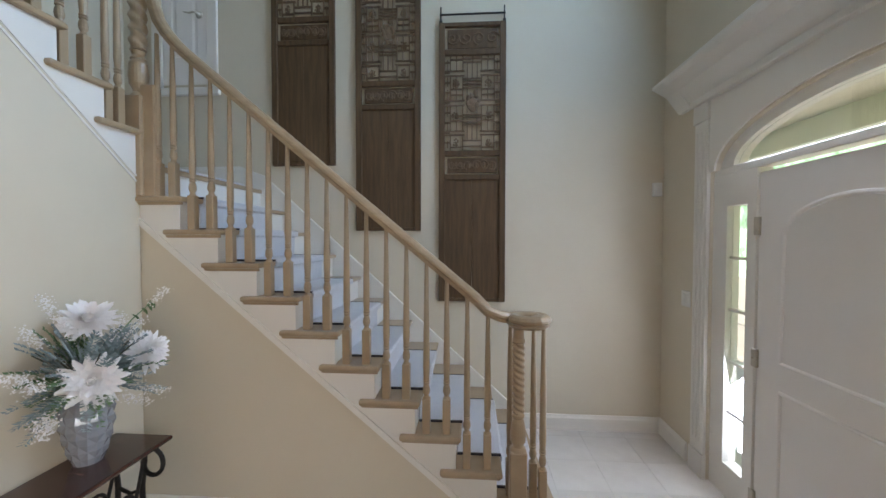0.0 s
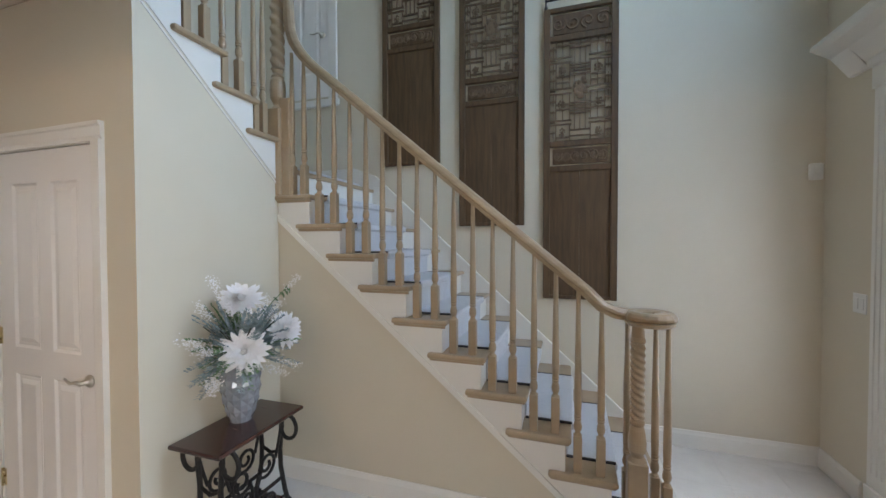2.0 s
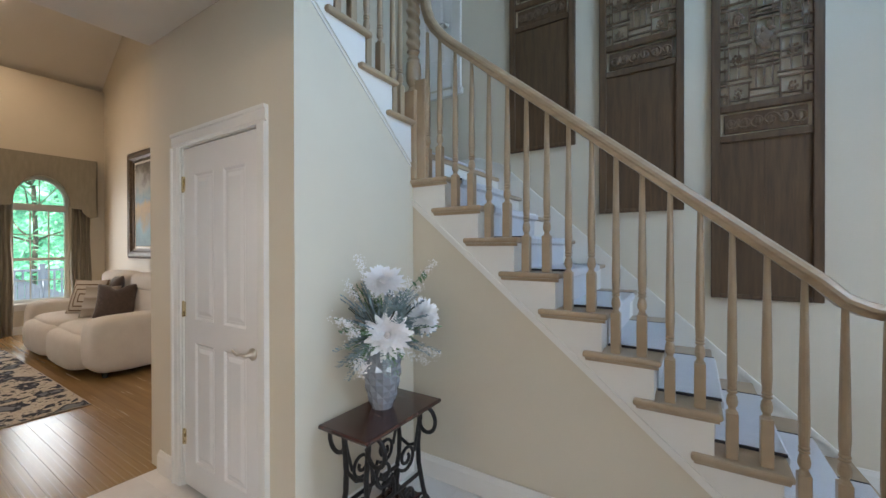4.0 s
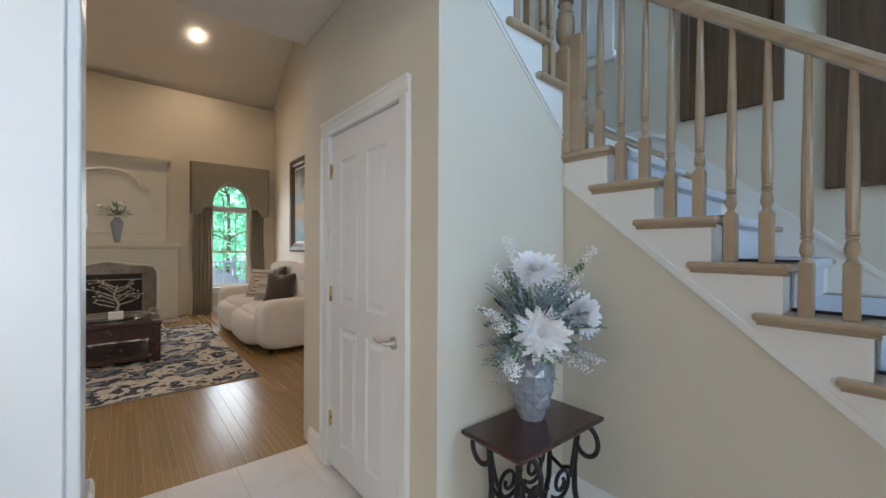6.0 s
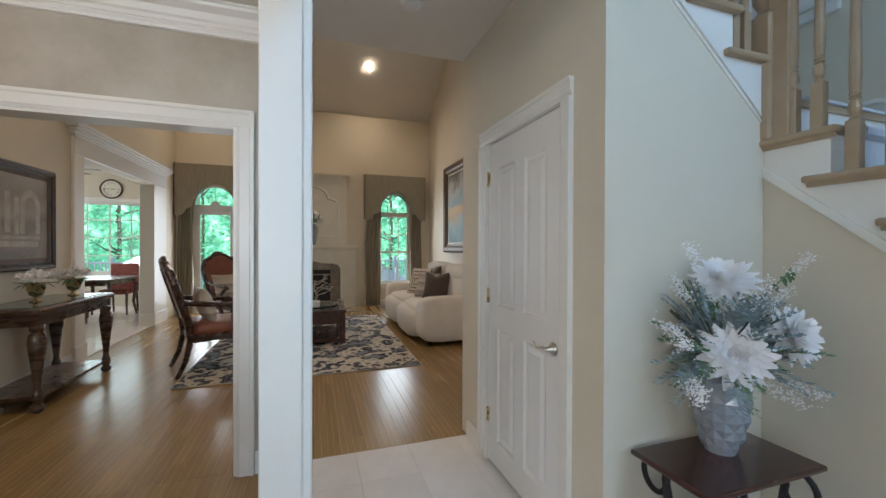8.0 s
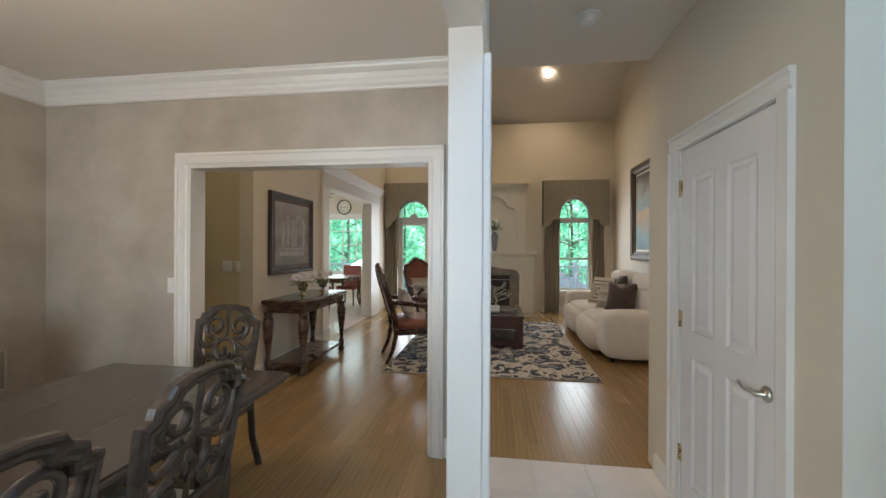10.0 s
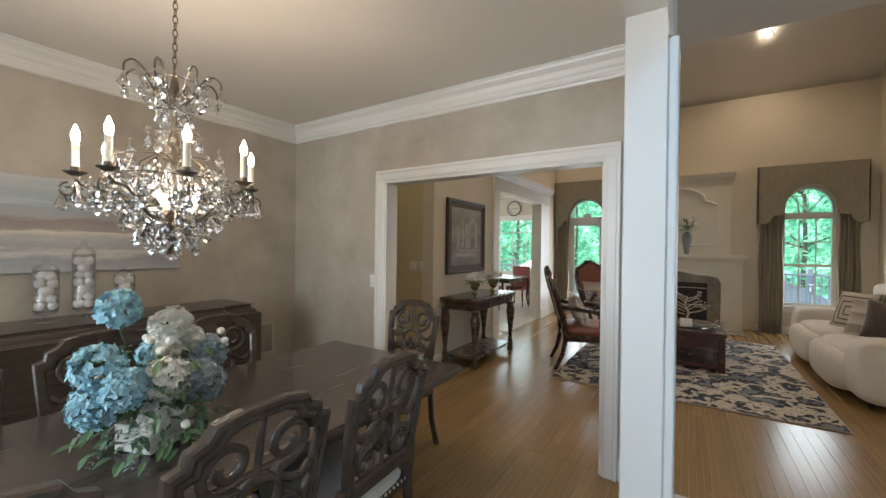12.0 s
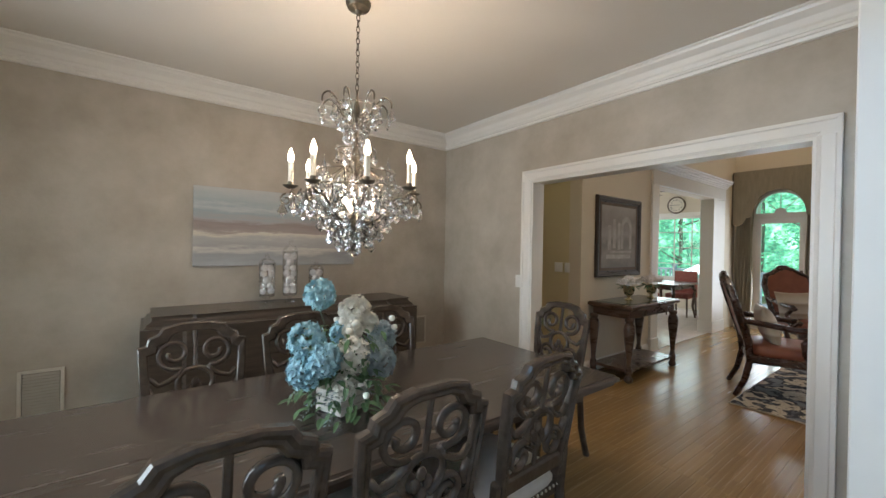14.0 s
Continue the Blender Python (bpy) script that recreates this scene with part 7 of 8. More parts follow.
for x in (-0.14, -2.32):
    part("arm", blob(0.175, 0.45, 0.30, (x, 0.47, 0.355), 5.5, n=32, m=18, wob=0.03, seed=x), M_BOUCLE, sofa, smooth=True)
for x in (-0.1, -2.38):
    for y in (0.15, 0.85):
        part("foot", lathe([(0.02, 0), (0.025, 0.05), (0.025, 0.08)], 10, (x, y, 0)), M_SOOT, sofa)
part("base", box(-2.36, -0.08, 0.12, 0.90, 0.06, 0.16, 0.02), M_BOUCLE, sofa)
sofa.scale = (1.10, 1.20, 1.0)


def pillow(w, h, t, chop=0.0, n=16):
    """A square cushion with a seam, pulled corners and, at chop, a dent in the top edge."""
    bm = bmesh.new()
    sides = []
    for s in (-1, 1):
        rows = []
        for j in range(n + 1):
            v = -1 + 2 * j / n
            row = []
            for i in range(n + 1):
                u = -1 + 2 * i / n
                d = t / 2 * (max(0.0, 1 - abs(u) ** 2.4) * max(0.0, 1 - abs(v) ** 2.4)) ** 0.55
                x, z = u * w / 2 * (1 - 0.08 * (1 - v * v)), v * h / 2 * (1 - 0.08 * (1 - u * u))
                z -= chop * h * math.exp(-(u / 0.35) ** 2) * max(0.0, v) ** 2
                row.append(bm.verts.new((x, s * (d + 0.003), z)))
            rows.append(row)
        for a, b in zip(rows, rows[1:]):
            for i in range(n):
                q = (a[i], a[i + 1], b[i + 1], b[i])
                bm.faces.new(q if s < 0 else q[::-1])
        sides.append([r_[0] for r_ in rows] + rows[-1][1:] + [r_[-1] for r_ in rows[::-1]][1:] + rows[0][::-1][1:-1])
    a, b = sides
    for i in range(len(a)):
        k = (i + 1) % len(a)
        bm.faces.new((a[i], a[k], b[k], b[i]))
    return bm


def cushion(name, label, at, turn, size, material, tilt=-20, chop=0.0):
    ob = part(name, moved(pillow(size * 2.2, size * 2.2, 0.17, chop), Matrix.Rotation(radians(tilt), 4, "X")), material, None, smooth=True)
    ob.matrix_basis = pose(*at, 0, 0, turn)
    return tagged(ob, label, "cushion", "cushions on the sofa")


def maze_mat():
    m, nt, p = node_mat("maze_print")
    nn, link = nt.nodes.new, nt.links.new
    co = nn("ShaderNodeTexCoord")
    sep = nn("ShaderNodeSeparateXYZ")
    link(co.outputs["Object"], sep.inputs[0])
    ab = []
    for ax in ("X", "Z"):
        n1 = nn("ShaderNodeMath")
        n1.operation = "ABSOLUTE"
        link(sep.outputs[ax], n1.inputs[0])
        ab.append(n1)
    mx = nn("ShaderNodeMath")
    mx.operation = "MAXIMUM"
    link(ab[0].outputs[0], mx.inputs[0])
    link(ab[1].outputs[0], mx.inputs[1])
    sc = nn("ShaderNodeMath")
    sc.operation = "MULTIPLY"
    sc.inputs[1].default_value = 17
    link(mx.outputs[0], sc.inputs[0])
    fr = nn("ShaderNodeMath")
    fr.operation = "FRACT"
    link(sc.outputs[0], fr.inputs[0])
    ramp = nn("ShaderNodeValToRGB")
    ramp.color_ramp.interpolation = "CONSTANT"
    ramp.color_ramp.elements[0].color = (0.55, 0.49, 0.41, 1)
    ramp.color_ramp.elements[1].position, ramp.color_ramp.elements[1].color = 0.72, (0.17, 0.11, 0.07, 1)
    link(fr.outputs[0], ramp.inputs[0])
    link(ramp.outputs[0], p.inputs["Base Color"])
    p.inputs["Roughness"].default_value = 0.95
    return m


M_STRIPE = paint_mat("striped_cushion", [(0.0, (0.55, 0.50, 0.43)), (0.3, (0.30, 0.24, 0.18)), (0.35, (0.55, 0.50, 0.43)), (0.6, (0.30, 0.24, 0.18)), (0.66, (0.55, 0.50, 0.43)), (0.9, (0.30, 0.24, 0.18)), (1.0, (0.55, 0.50, 0.43))], 9, (1, 1, 1), 0.05, 0, "Z", -0.22, 0.22)
cushion("cushion", "cream cushion with brown maze print on the sofa", (-6.74, 2.33, 0.73), 32, 0.225, maze_mat())
cushion("cushion", "cream striped cushion on the sofa", (-6.32, 2.34, 0.70), 42, 0.19, M_STRIPE)
cushion("cushion", "dark brown velvet cushion with a dented top on the sofa", (-6.05, 2.42, 0.72), 50, 0.205, M_FUR, -20, 0.14)
cushion("cushion", "dark brown velvet cushion behind the printed one", (-6.63, 2.58, 0.81), -10, 0.20, M_FUR)


def framed(name, label, at, turn, w, h, fw, frame_mat, art_mat, inner_mat, depth=0.05):
    """A picture in a moulded frame; its face looks along -y before the turn."""
    ob = thing(name, label, "picture", at, turn)
    prof = [(0, 0.0), (0, depth * 0.7), (fw * 0.2, depth), (fw * 0.45, depth * 0.85), (fw * 0.6, depth * 0.9), (fw * 0.8, depth * 0.5), (fw, depth * 0.45), (fw, 0)]
    corners = [(-w / 2, -h / 2), (w / 2, -h / 2), (w / 2, h / 2), (-w / 2, h / 2)]
    for i in range(4):
        a, b = corners[i], corners[(i + 1) % 4]
        bm = bmesh.new()
        rows = []
        for (x, z) in (a, b):
            sx, sz = (-1 if x > 0 else 1), (-1 if z > 0 else 1)
            rows.append([bm.verts.new((x + sx * p, -d, z + sz * p)) for p, d in prof])
        for j in range(len(prof) - 1):
            bm.faces.new((rows[0][j], rows[1][j], rows[1][j + 1], rows[0][j + 1]))
        bmesh.ops.recalc_face_normals(bm, faces=bm.faces)
        part("frame_side", bm, frame_mat, ob)
    part("liner", box(-w / 2 + fw - 0.005, w / 2 - fw + 0.005, -0.018, -0.004, -h / 2 + fw - 0.005, h / 2 - fw + 0.005), inner_mat, ob)
    part("picture", box(-w / 2 + fw + 0.035, w / 2 - fw - 0.035, -0.021, -0.012, -h / 2 + fw + 0.035, h / 2 - fw - 0.035), art_mat, ob)
    return ob


M_SOOTWOOD = mat("near_black_wood", (0.022, 0.014, 0.010), (0.045, 0.029, 0.020), 0.3, 14, bump=0.1, coat=0.3)
M_GILT = mat("dark_gilt_frame", (0.05, 0.032, 0.020), (0.15, 0.10, 0.055), 0.4, 30, metal=0.4, bump=0.6, fine=50)
M_ART1 = paint_mat("figurative_oil", [(0.0, (0.10, 0.17, 0.17)), (0.2, (0.16, 0.27, 0.27)), (0.38, (0.34, 0.22, 0.08)), (0.5, (0.46, 0.28, 0.09)), (0.62, (0.16, 0.26, 0.26)), (0.8, (0.40, 0.38, 0.32)), (1.0, (0.12, 0.10, 0.07))], 2.6, (1, 1, 1), 0.9, 1.0, "Z", -0.7, 0.7)
M_ART2 = paint_mat("ruin_print", [(0.0, (0.16, 0.13, 0.105)), (0.22, (0.26, 0.215, 0.175)), (0.40, (0.17, 0.14, 0.11)), (0.55, (0.30, 0.25, 0.205)), (0.75, (0.22, 0.18, 0.15)), (1.0, (0.33, 0.285, 0.23))], 3.5, (1, 1, 1), 0.7, 5.0, "Z", -0.4, 0.4)
M_ARTLIGHT = mat("faded_sepia_paint", (0.44, 0.38, 0.31), (0.27, 0.225, 0.18), 0.6, 9, bump=0.1)
framed("oil_painting", "large oil painting in an ornate dark gilt frame", (-6.84, YFN - 0.002, 2.09), 0, 1.70, 1.72, 0.16, M_GILT, M_ART1, M_CANDLE, 0.08)
ruin = framed("framed_print", "sepia print of ruins in a dark brown frame", (-4.64, YFS + 0.002, 1.60), 180, 1.045, 0.985, 0.075, M_SOOTWOOD, M_ART2, M_PANEL, 0.045)
for x0, x1, z0, z1 in ((-0.27, -0.20, -0.16, 0.14), (-0.15, -0.085, -0.14, 0.22), (-0.04, 0.02, -0.16, 0.18), (-0.30, 0.28, -0.27, -0.22), (-0.22, 0.30, -0.20, -0.17)):
    part("painted_stone", box(x0, x1, -0.0218, -0.020, z0, z1), M_ARTLIGHT, ruin, "faded pale masonry in the print")
arch_in = [(0.17 + 0.075 * math.cos(radians(q)), 0.10 + 0.10 * math.sin(radians(q))) for q in range(0, 181, 20)]
arch_out = [(0.17 + 0.135 * math.cos(radians(q)), 0.10 + 0.17 * math.sin(radians(q))) for q in range(0, 181, 20)]
part("painted_arch", prism([(0.305, -0.15)] + arch_out + [(0.035, -0.15), (0.095, -0.15)] + arch_in[::-1] + [(0.245, -0.15)], "y", -0.0218, -0.020), M_ARTLIGHT, ruin, "faded pale arch in the print")

# coffee table
cof = thing("coffee_table", "dark cherry coffee table with a lower shelf", "table", (-6.02, 0.42, 0.013))
part("tabletop", box(-0.50, 0.50, -0.62, 0.55, 0.42, 0.465, 0.01, seg=2), M_DARKWOOD, cof)
part("apron", box(-0.46, 0.46, -0.58, 0.51, 0.27, 0.42), M_DARKWOOD, cof)
part("shelf", box(-0.47, 0.47, -0.59, 0.52, 0.03, 0.075, 0.006), M_DARKWOOD, cof)
for x in (-0.45, 0.45):
    for y in (-0.57, 0.50):
        part("leg", box(x - 0.035, x + 0.035, y - 0.035, y + 0.035, 0.0, 0.42, 0.006), M_DARKWOOD, cof)
tray = thing("glass_tray", "clear glass tray with looped handles on the coffee table", "tray", (-5.88, 0.52, 0.4785))
tray.scale = (1.35, 1.45, 1.3)
part("dish", lathe([(0.0, 0.0), (0.15, 0.0), (0.24, 0.012), (0.27, 0.03), (0.265, 0.034), (0.235, 0.02), (0.15, 0.008), (0.0, 0.008)], 28), M_PANE, tray, smooth=True)
for s in (-1, 1):
    part("loop", tube([(0.02 * math.cos(a), s * (0.27 + 0.03 * math.sin(a)), 0.05 + 0.03 * math.cos(a)) for a in [0.3 + 5.6 * i / 12 for i in range(13)]], 0.006, 6), M_NICKEL, tray)
coral = thing("silver_branch", "silver branch sculpture on a white block", "sculpture", (-5.88, 0.56, 0.489))
coral.scale = (1.1, 1.1, 1.1)
part("block", box(-0.05, 0.05, -0.06, 0.06, 0, 0.07, 0.004), M_TRIM, coral)
bm = bmesh.new()
rng = random.Random(6)
for i in range(13):
    side = 1 if i % 2 else -1
    p0 = Vector((0, 0.01 * side, 0.12 + 0.017 * i))
    p1 = p0 + Vector((0.05 * rng.uniform(-1, 1), side * rng.uniform(0.06, 0.13), rng.uniform(0.01, 0.07)))
    p2 = p1 + Vector((0.04 * rng.uniform(-1, 1), side * rng.uniform(0.04, 0.11), rng.uniform(-0.03, 0.05)))
    tube([p0, p1, p2], 0.007, 6, bm=bm, r_end=0.004)
    for q in (p1, p2, p1 + (p2 - p1) * 0.5 + Vector((0, 0, 0.03))):
        blob(0.011, 0.011, 0.009, q, 2, bm, 8, 6)
tube([(0, 0, 0.06), (0.0, 0.025, 0.14), (0.01, -0.015, 0.23), (0, 0.01, 0.34)], 0.014, 8, bm=bm, r_end=0.008)
part("branch", bm, M_NICKEL, coral)


M_MAHOGANY = mat("dark_mahogany", (0.026, 0.011, 0.008), (0.055, 0.023, 0.016), 0.27, 8, (1, 1, 2), bump=0.05, coat=0.4)


# upholstered armchairs with carved frames
def armchair(at, turn, label):
    """Faces +y; its back stands at y = -0.3."""
    ob = thing("armchair", label, "chair", at, turn, "carved armchairs")
    part("seat", blob(0.30, 0.29, 0.075, (0, 0.02, 0.44), 4, n=24, m=10), M_LEATHER, ob, "rust red upholstered seat", smooth=True)
    part("seat_rail", box(-0.31, 0.31, -0.27, 0.32, 0.33, 0.405, 0.012), M_MAHOGANY, ob)
    out = [(-0.24, 0.50), (-0.27, 0.70), (-0.285, 0.90), (-0.25, 1.02), (-0.17, 1.05), (-0.09, 1.10), (0.0, 1.125), (0.09, 1.10), (0.17, 1.05), (0.25, 1.02), (0.285, 0.90), (0.27, 0.70), (0.24, 0.50)]

    def ly(z):
        return -0.27 - 0.30 * (z - 0.5)
    part("back_frame", tube([(x, ly(z), z) for x, z in out], 0.035, 10), M_MAHOGANY, ob)
    part("back_rail", tube([(-0.24, ly(0.5), 0.52), (0.24, ly(0.5), 0.52)], 0.03, 8), M_MAHOGANY, ob)
    bm = prism([(x * 0.93, z * 0.97 + 0.02) for x, z in out], "y", -0.02, 0.03)
    for v in bm.verts:
        v.co.y += ly(v.co.z)
    part("back_pad", bm, M_LEATHER, ob, "rust red upholstered back")
    part("crest", blob(0.085, 0.028, 0.035, (0, ly(1.12), 1.135), 2, n=14, m=8, wob=0.5), M_MAHOGANY, ob, "carved crest")
    for s in (-1, 1):
        part("arm", tube([(s * 0.265, ly(0.70), 0.72), (s * 0.30, -0.15, 0.70), (s * 0.325, 0.05, 0.675), (s * 0.32, 0.18, 0.67), (s * 0.315, 0.22, 0.64)], 0.031, 10, flat=0.85), M_MAHOGANY, ob)
        part("arm_support", tube([(s * 0.315, 0.19, 0.66), (s * 0.325, 0.10, 0.56), (s * 0.30, 0.12, 0.46), (s * 0.295, 0.16, 0.38)], 0.026, 8), M_MAHOGANY, ob)
        part("front_leg", tube([(s * 0.27, 0.28, 0.36), (s * 0.30, 0.32, 0.26), (s * 0.285, 0.30, 0.12), (s * 0.30, 0.335, 0.0)], 0.046, 10, r_end=0.02), M_MAHOGANY, ob)
        part("back_leg", tube([(s * 0.24, ly(0.52), 0.52), (s * 0.245, -0.26, 0.34), (s * 0.25, -0.30, 0.15), (s * 0.255, -0.37, 0.0)], 0.033, 8, r_end=0.022), M_MAHOGANY, ob)
    return ob


ac1 = armchair((-5.02, -0.50, 0.0), 22, "carved dark wood armchair with rust red upholstery")
ac1.scale = (1.06, 1.06, 1.06)
ac2 = copy_thing(ac1, pose(-7.05, -0.62, 0.013, 0, 0, -45))
for (x, y, tn) in ((-4.98, -0.60, 22), (-6.93, -0.74, -45)):
    ob = part("cushion", moved(pillow(0.46, 0.42, 0.16), Matrix.Rotation(radians(18), 4, "X")), M_STRIPE, None, smooth=True)
    ob.matrix_basis = pose(x + 0.0, y, 0.70, 0, 0, tn)
    tagged(ob, "striped beige cushion on an armchair", "cushion", "armchair cushions")

# console table with glass top
con = thing("hall_console", "dark brown console table with turned legs and glass top", "table", (-4.60, -1.77, 0))
cx, cy = 0.60, 0.26
part("tabletop", slab_profile(cx, cy, [(0.03, 0.775), (0.02, 0.785), (0.0, 0.80), (0.0, 0.825), (0.012, 0.838)]), M_BROWNWOOD, con)
part("glass_top", box(-cx + 0.07, cx - 0.07, -cy + 0.06, cy - 0.06, 0.836, 0.843), M_GLASSTOP, con, "reflective green glass inset")
part("apron", box(-cx + 0.05, cx - 0.05, -cy + 0.04, cy - 0.04, 0.69, 0.778, 0.004), M_BROWNWOOD, con)
part("shelf", box(-cx + 0.06, cx - 0.06, -cy + 0.04, cy - 0.04, 0.10, 0.13, 0.004), M_BROWNWOOD, con)
for x in (-cx + 0.06, cx - 0.06):
    for y in (-cy + 0.05, cy - 0.05):
        part("leg", lathe([(0.022, 0), (0.042, 0.015), (0.046, 0.045), (0.026, 0.07), (0.038, 0.085), (0.038, 0.14), (0.026, 0.17), (0.024, 0.20), (0.034, 0.32), (0.052, 0.48), (0.060, 0.57), (0.050, 0.63), (0.032, 0.65), (0.046, 0.66), (0.046, 0.70)], 18, (x, y, 0)), M_BROWNWOOD, con, smooth=True)


def urn(at, seed):
    ob = thing("flower_urn", "brass urn of white roses on the hall console", "urn", at, group="urns on the hall console")
    part("body", lathe([(0.045, 0), (0.047, 0.008), (0.02, 0.02), (0.016, 0.04), (0.045, 0.06), (0.062, 0.10), (0.068, 0.15), (0.075, 0.165), (0.06, 0.16), (0.0, 0.13)], 20), M_BRASS, ob, "worn brass urn", smooth=True)
    r2 = random.Random(seed)
    for i in range(9):
        a, r = 2 * math.pi * i / 8, 0.085 if i < 8 else 0
        bm = bmesh.new()
        cp = Vector((r * math.cos(a), r * math.sin(a), 0.20 + (0.04 if i == 8 else r2.uniform(-0.015, 0.02))))
        for k in range(18):
            d = Vector((r2.gauss(0, 1), r2.gauss(0, 1), abs(r2.gauss(0.4, 1)))).normalized()
            m = Matrix.Translation(cp + d * 0.012) @ d.to_track_quat("X", "Z").to_matrix().to_4x4() @ Matrix.Rotation(r2.uniform(0, 6), 4, "X")
            petal(bm, m, 0.05, 0.045, 0.3, 3)
        part("rose", bm, M_PETAL, ob)
    bm = bmesh.new()
    for i in range(20):
        a = r2.uniform(0, 6.28)
        petal(bm, Matrix.Translation((0.06 * math.cos(a), 0.06 * math.sin(a), 0.16)) @ Matrix.Rotation(a, 4, "Z") @ Matrix.Rotation(r2.uniform(-0.4, 0.5), 4, "Y"), 0.09, 0.03, -0.2)
    part("leaves", bm, M_LEAF, ob)
    return ob


urn((-4.50, -1.80, 0.8435), 1)
urn((-4.98, -1.76, 0.8435), 2)

# recessed downlights in the vaulted ceiling: one real, three added unseen
SL = math.degrees(math.atan(0.79))


def downlight(x, y, watts):
    z = HF + 0.79 * (x + 8.95) if x < RX else HF + 0.79 * (-2.75 - x)
    ob = thing("recessed_downlight", "lit recessed ceiling downlight, one real and three added", "ceiling light", (x, y, z - 0.004), group="recessed downlights")
    tilt = Matrix.Rotation(radians(-SL if x < RX else SL), 4, "Y")
    part("trim_ring", moved(lathe([(0.045, -0.010), (0.072, -0.008), (0.076, 0.0), (0.045, 0.0)], 24, closed=True), tilt), M_PLASTIC, ob)
    part("lamp", moved(lathe([(0.0, -0.008), (0.043, -0.006), (0.044, 0.0), (0.0, 0.0)], 20), tilt), M_SPOT, ob, "glowing lamp face")
    lamp = new("downlight_lamp", bpy.data.lights.new("downlight_lamp", "SPOT"))
    lamp.data.energy, lamp.data.color, lamp.data.spot_size, lamp.data.spot_blend, lamp.data.shadow_soft_size = watts, (1.0, 0.84, 0.62), radians(150), 1.0, 0.06
    lamp.matrix_world = look((x + 0.03, y, z - 0.06), (x + 0.5, y, 0))


downlight(-8.07, 1.61, 62)
# the next three are unseen lamps, added to brighten living room and hall
downlight(-8.07, -1.2, 55)
downlight(-3.3, 1.61, 65)
downlight(-3.3, -1.2, 60)

# ---- breakfast room ----
bw = thing("window_4", "wide white breakfast window with divided panes", "window", kind="structure")
Y0, Y1, Z0, Z1 = -4.55, -2.95, 0.72, 2.3
part("frame", ring_prism([(Y0, Z0), (Y1, Z0), (Y1, Z1), (Y0, Z1)], [(Y0 + 0.06, Z0 + 0.06), (Y1 - 0.06, Z0 + 0.06), (Y1 - 0.06, Z1 - 0.06), (Y0 + 0.06, Z1 - 0.06)], BX - 0.10, BX - 0.03), M_TRIM, bw)
part("casing", ring_prism([(Y0 - 0.09, Z0 - 0.09), (Y1 + 0.09, Z0 - 0.09), (Y1 + 0.09, Z1 + 0.09), (Y0 - 0.09, Z1 + 0.09)], [(Y0, Z0), (Y1, Z0), (Y1, Z1), (Y0, Z1)], BX, BX + 0.022), M_TRIM, bw)
for i in range(1, 4):
    y = Y0 + (Y1 - Y0) * i / 4
    part("muntin", box(BX - 0.075, BX - 0.055, y - 0.011, y + 0.011, Z0, Z1), M_TRIM, bw)
for i in range(1, 4):
    z = Z0 + (Z1 - Z0) * i / 4
    part("muntin", box(BX - 0.075, BX - 0.055, Y0, Y1, z - 0.010, z + 0.010), M_TRIM, bw)
pn = part("pane", box(BX - 0.068, BX - 0.062, Y0, Y1, Z0, Z1), M_PANE, bw)
pn.visible_shadow = False
# unseen window, added to hold the south lamp
sw = thing("window_5", "wide white breakfast window, unseen, added to let in light", "window", kind="structure")
for a, b, c2, d in ((-8.95, -8.89, 0.8, 2.3), (-7.11, -7.05, 0.8, 2.3), (-8.89, -7.11, 0.8, 0.86), (-8.89, -7.11, 2.24, 2.3), (-8.02, -7.98, 0.86, 2.24)):
    part("frame", box(a, b, -6.30, -6.24, c2, d), M_TRIM, sw)
pn = part("pane", box(-8.89, -7.11, -6.275, -6.268, 0.86, 2.24), M_PANE, sw)
pn.visible_shadow = False
clock = thing("wall_clock", "round wall clock with dark rim and Roman numerals", "clock", (BX + 0.002, -3.69, 2.585), 90)
part("rim", moved(lathe([(0.183, 0), (0.212, 0), (0.215, 0.02), (0.205, 0.035), (0.19, 0.038), (0.183, 0.026)], 32, closed=True), Matrix.Rotation(radians(90), 4, "X")), M_BROWNWOOD, clock, "dark wooden rim")
part("face", moved(lathe([(0.0, 0.012), (0.184, 0.012), (0.184, 0.0), (0.0, 0.0)], 32), Matrix.Rotation(radians(90), 4, "X")), M_CANDLE, clock, "ivory clock face")
for i, tx_ in enumerate(("XII", "I", "II", "III", "IIII", "V", "VI", "VII", "VIII", "IX", "X", "XI")):
    cu = bpy.data.curves.new("numeral", "FONT")
    cu.body, cu.size, cu.align_x, cu.align_y = tx_, 0.05, "CENTER", "CENTER"
    ob = new("numeral", cu)
    ob.parent = clock
    ob.matrix_basis = Matrix.Translation((0.13 * math.sin(radians(30 * i)), -0.014, 0.13 * math.cos(radians(30 * i)))) @ Matrix.Rotation(radians(90), 4, "X") @ Matrix.Rotation(radians(-30 * i), 4, "Z")
    ob.data.materials.append(M_SOOT)
part("hour_hand", box(-0.006, 0.09, -0.018, -0.015, -0.005, 0.005), M_SOOT, clock)
part("minute_hand", box(-0.13, 0.01, -0.021, -0.018, -0.004, 0.004), M_SOOT, clock)

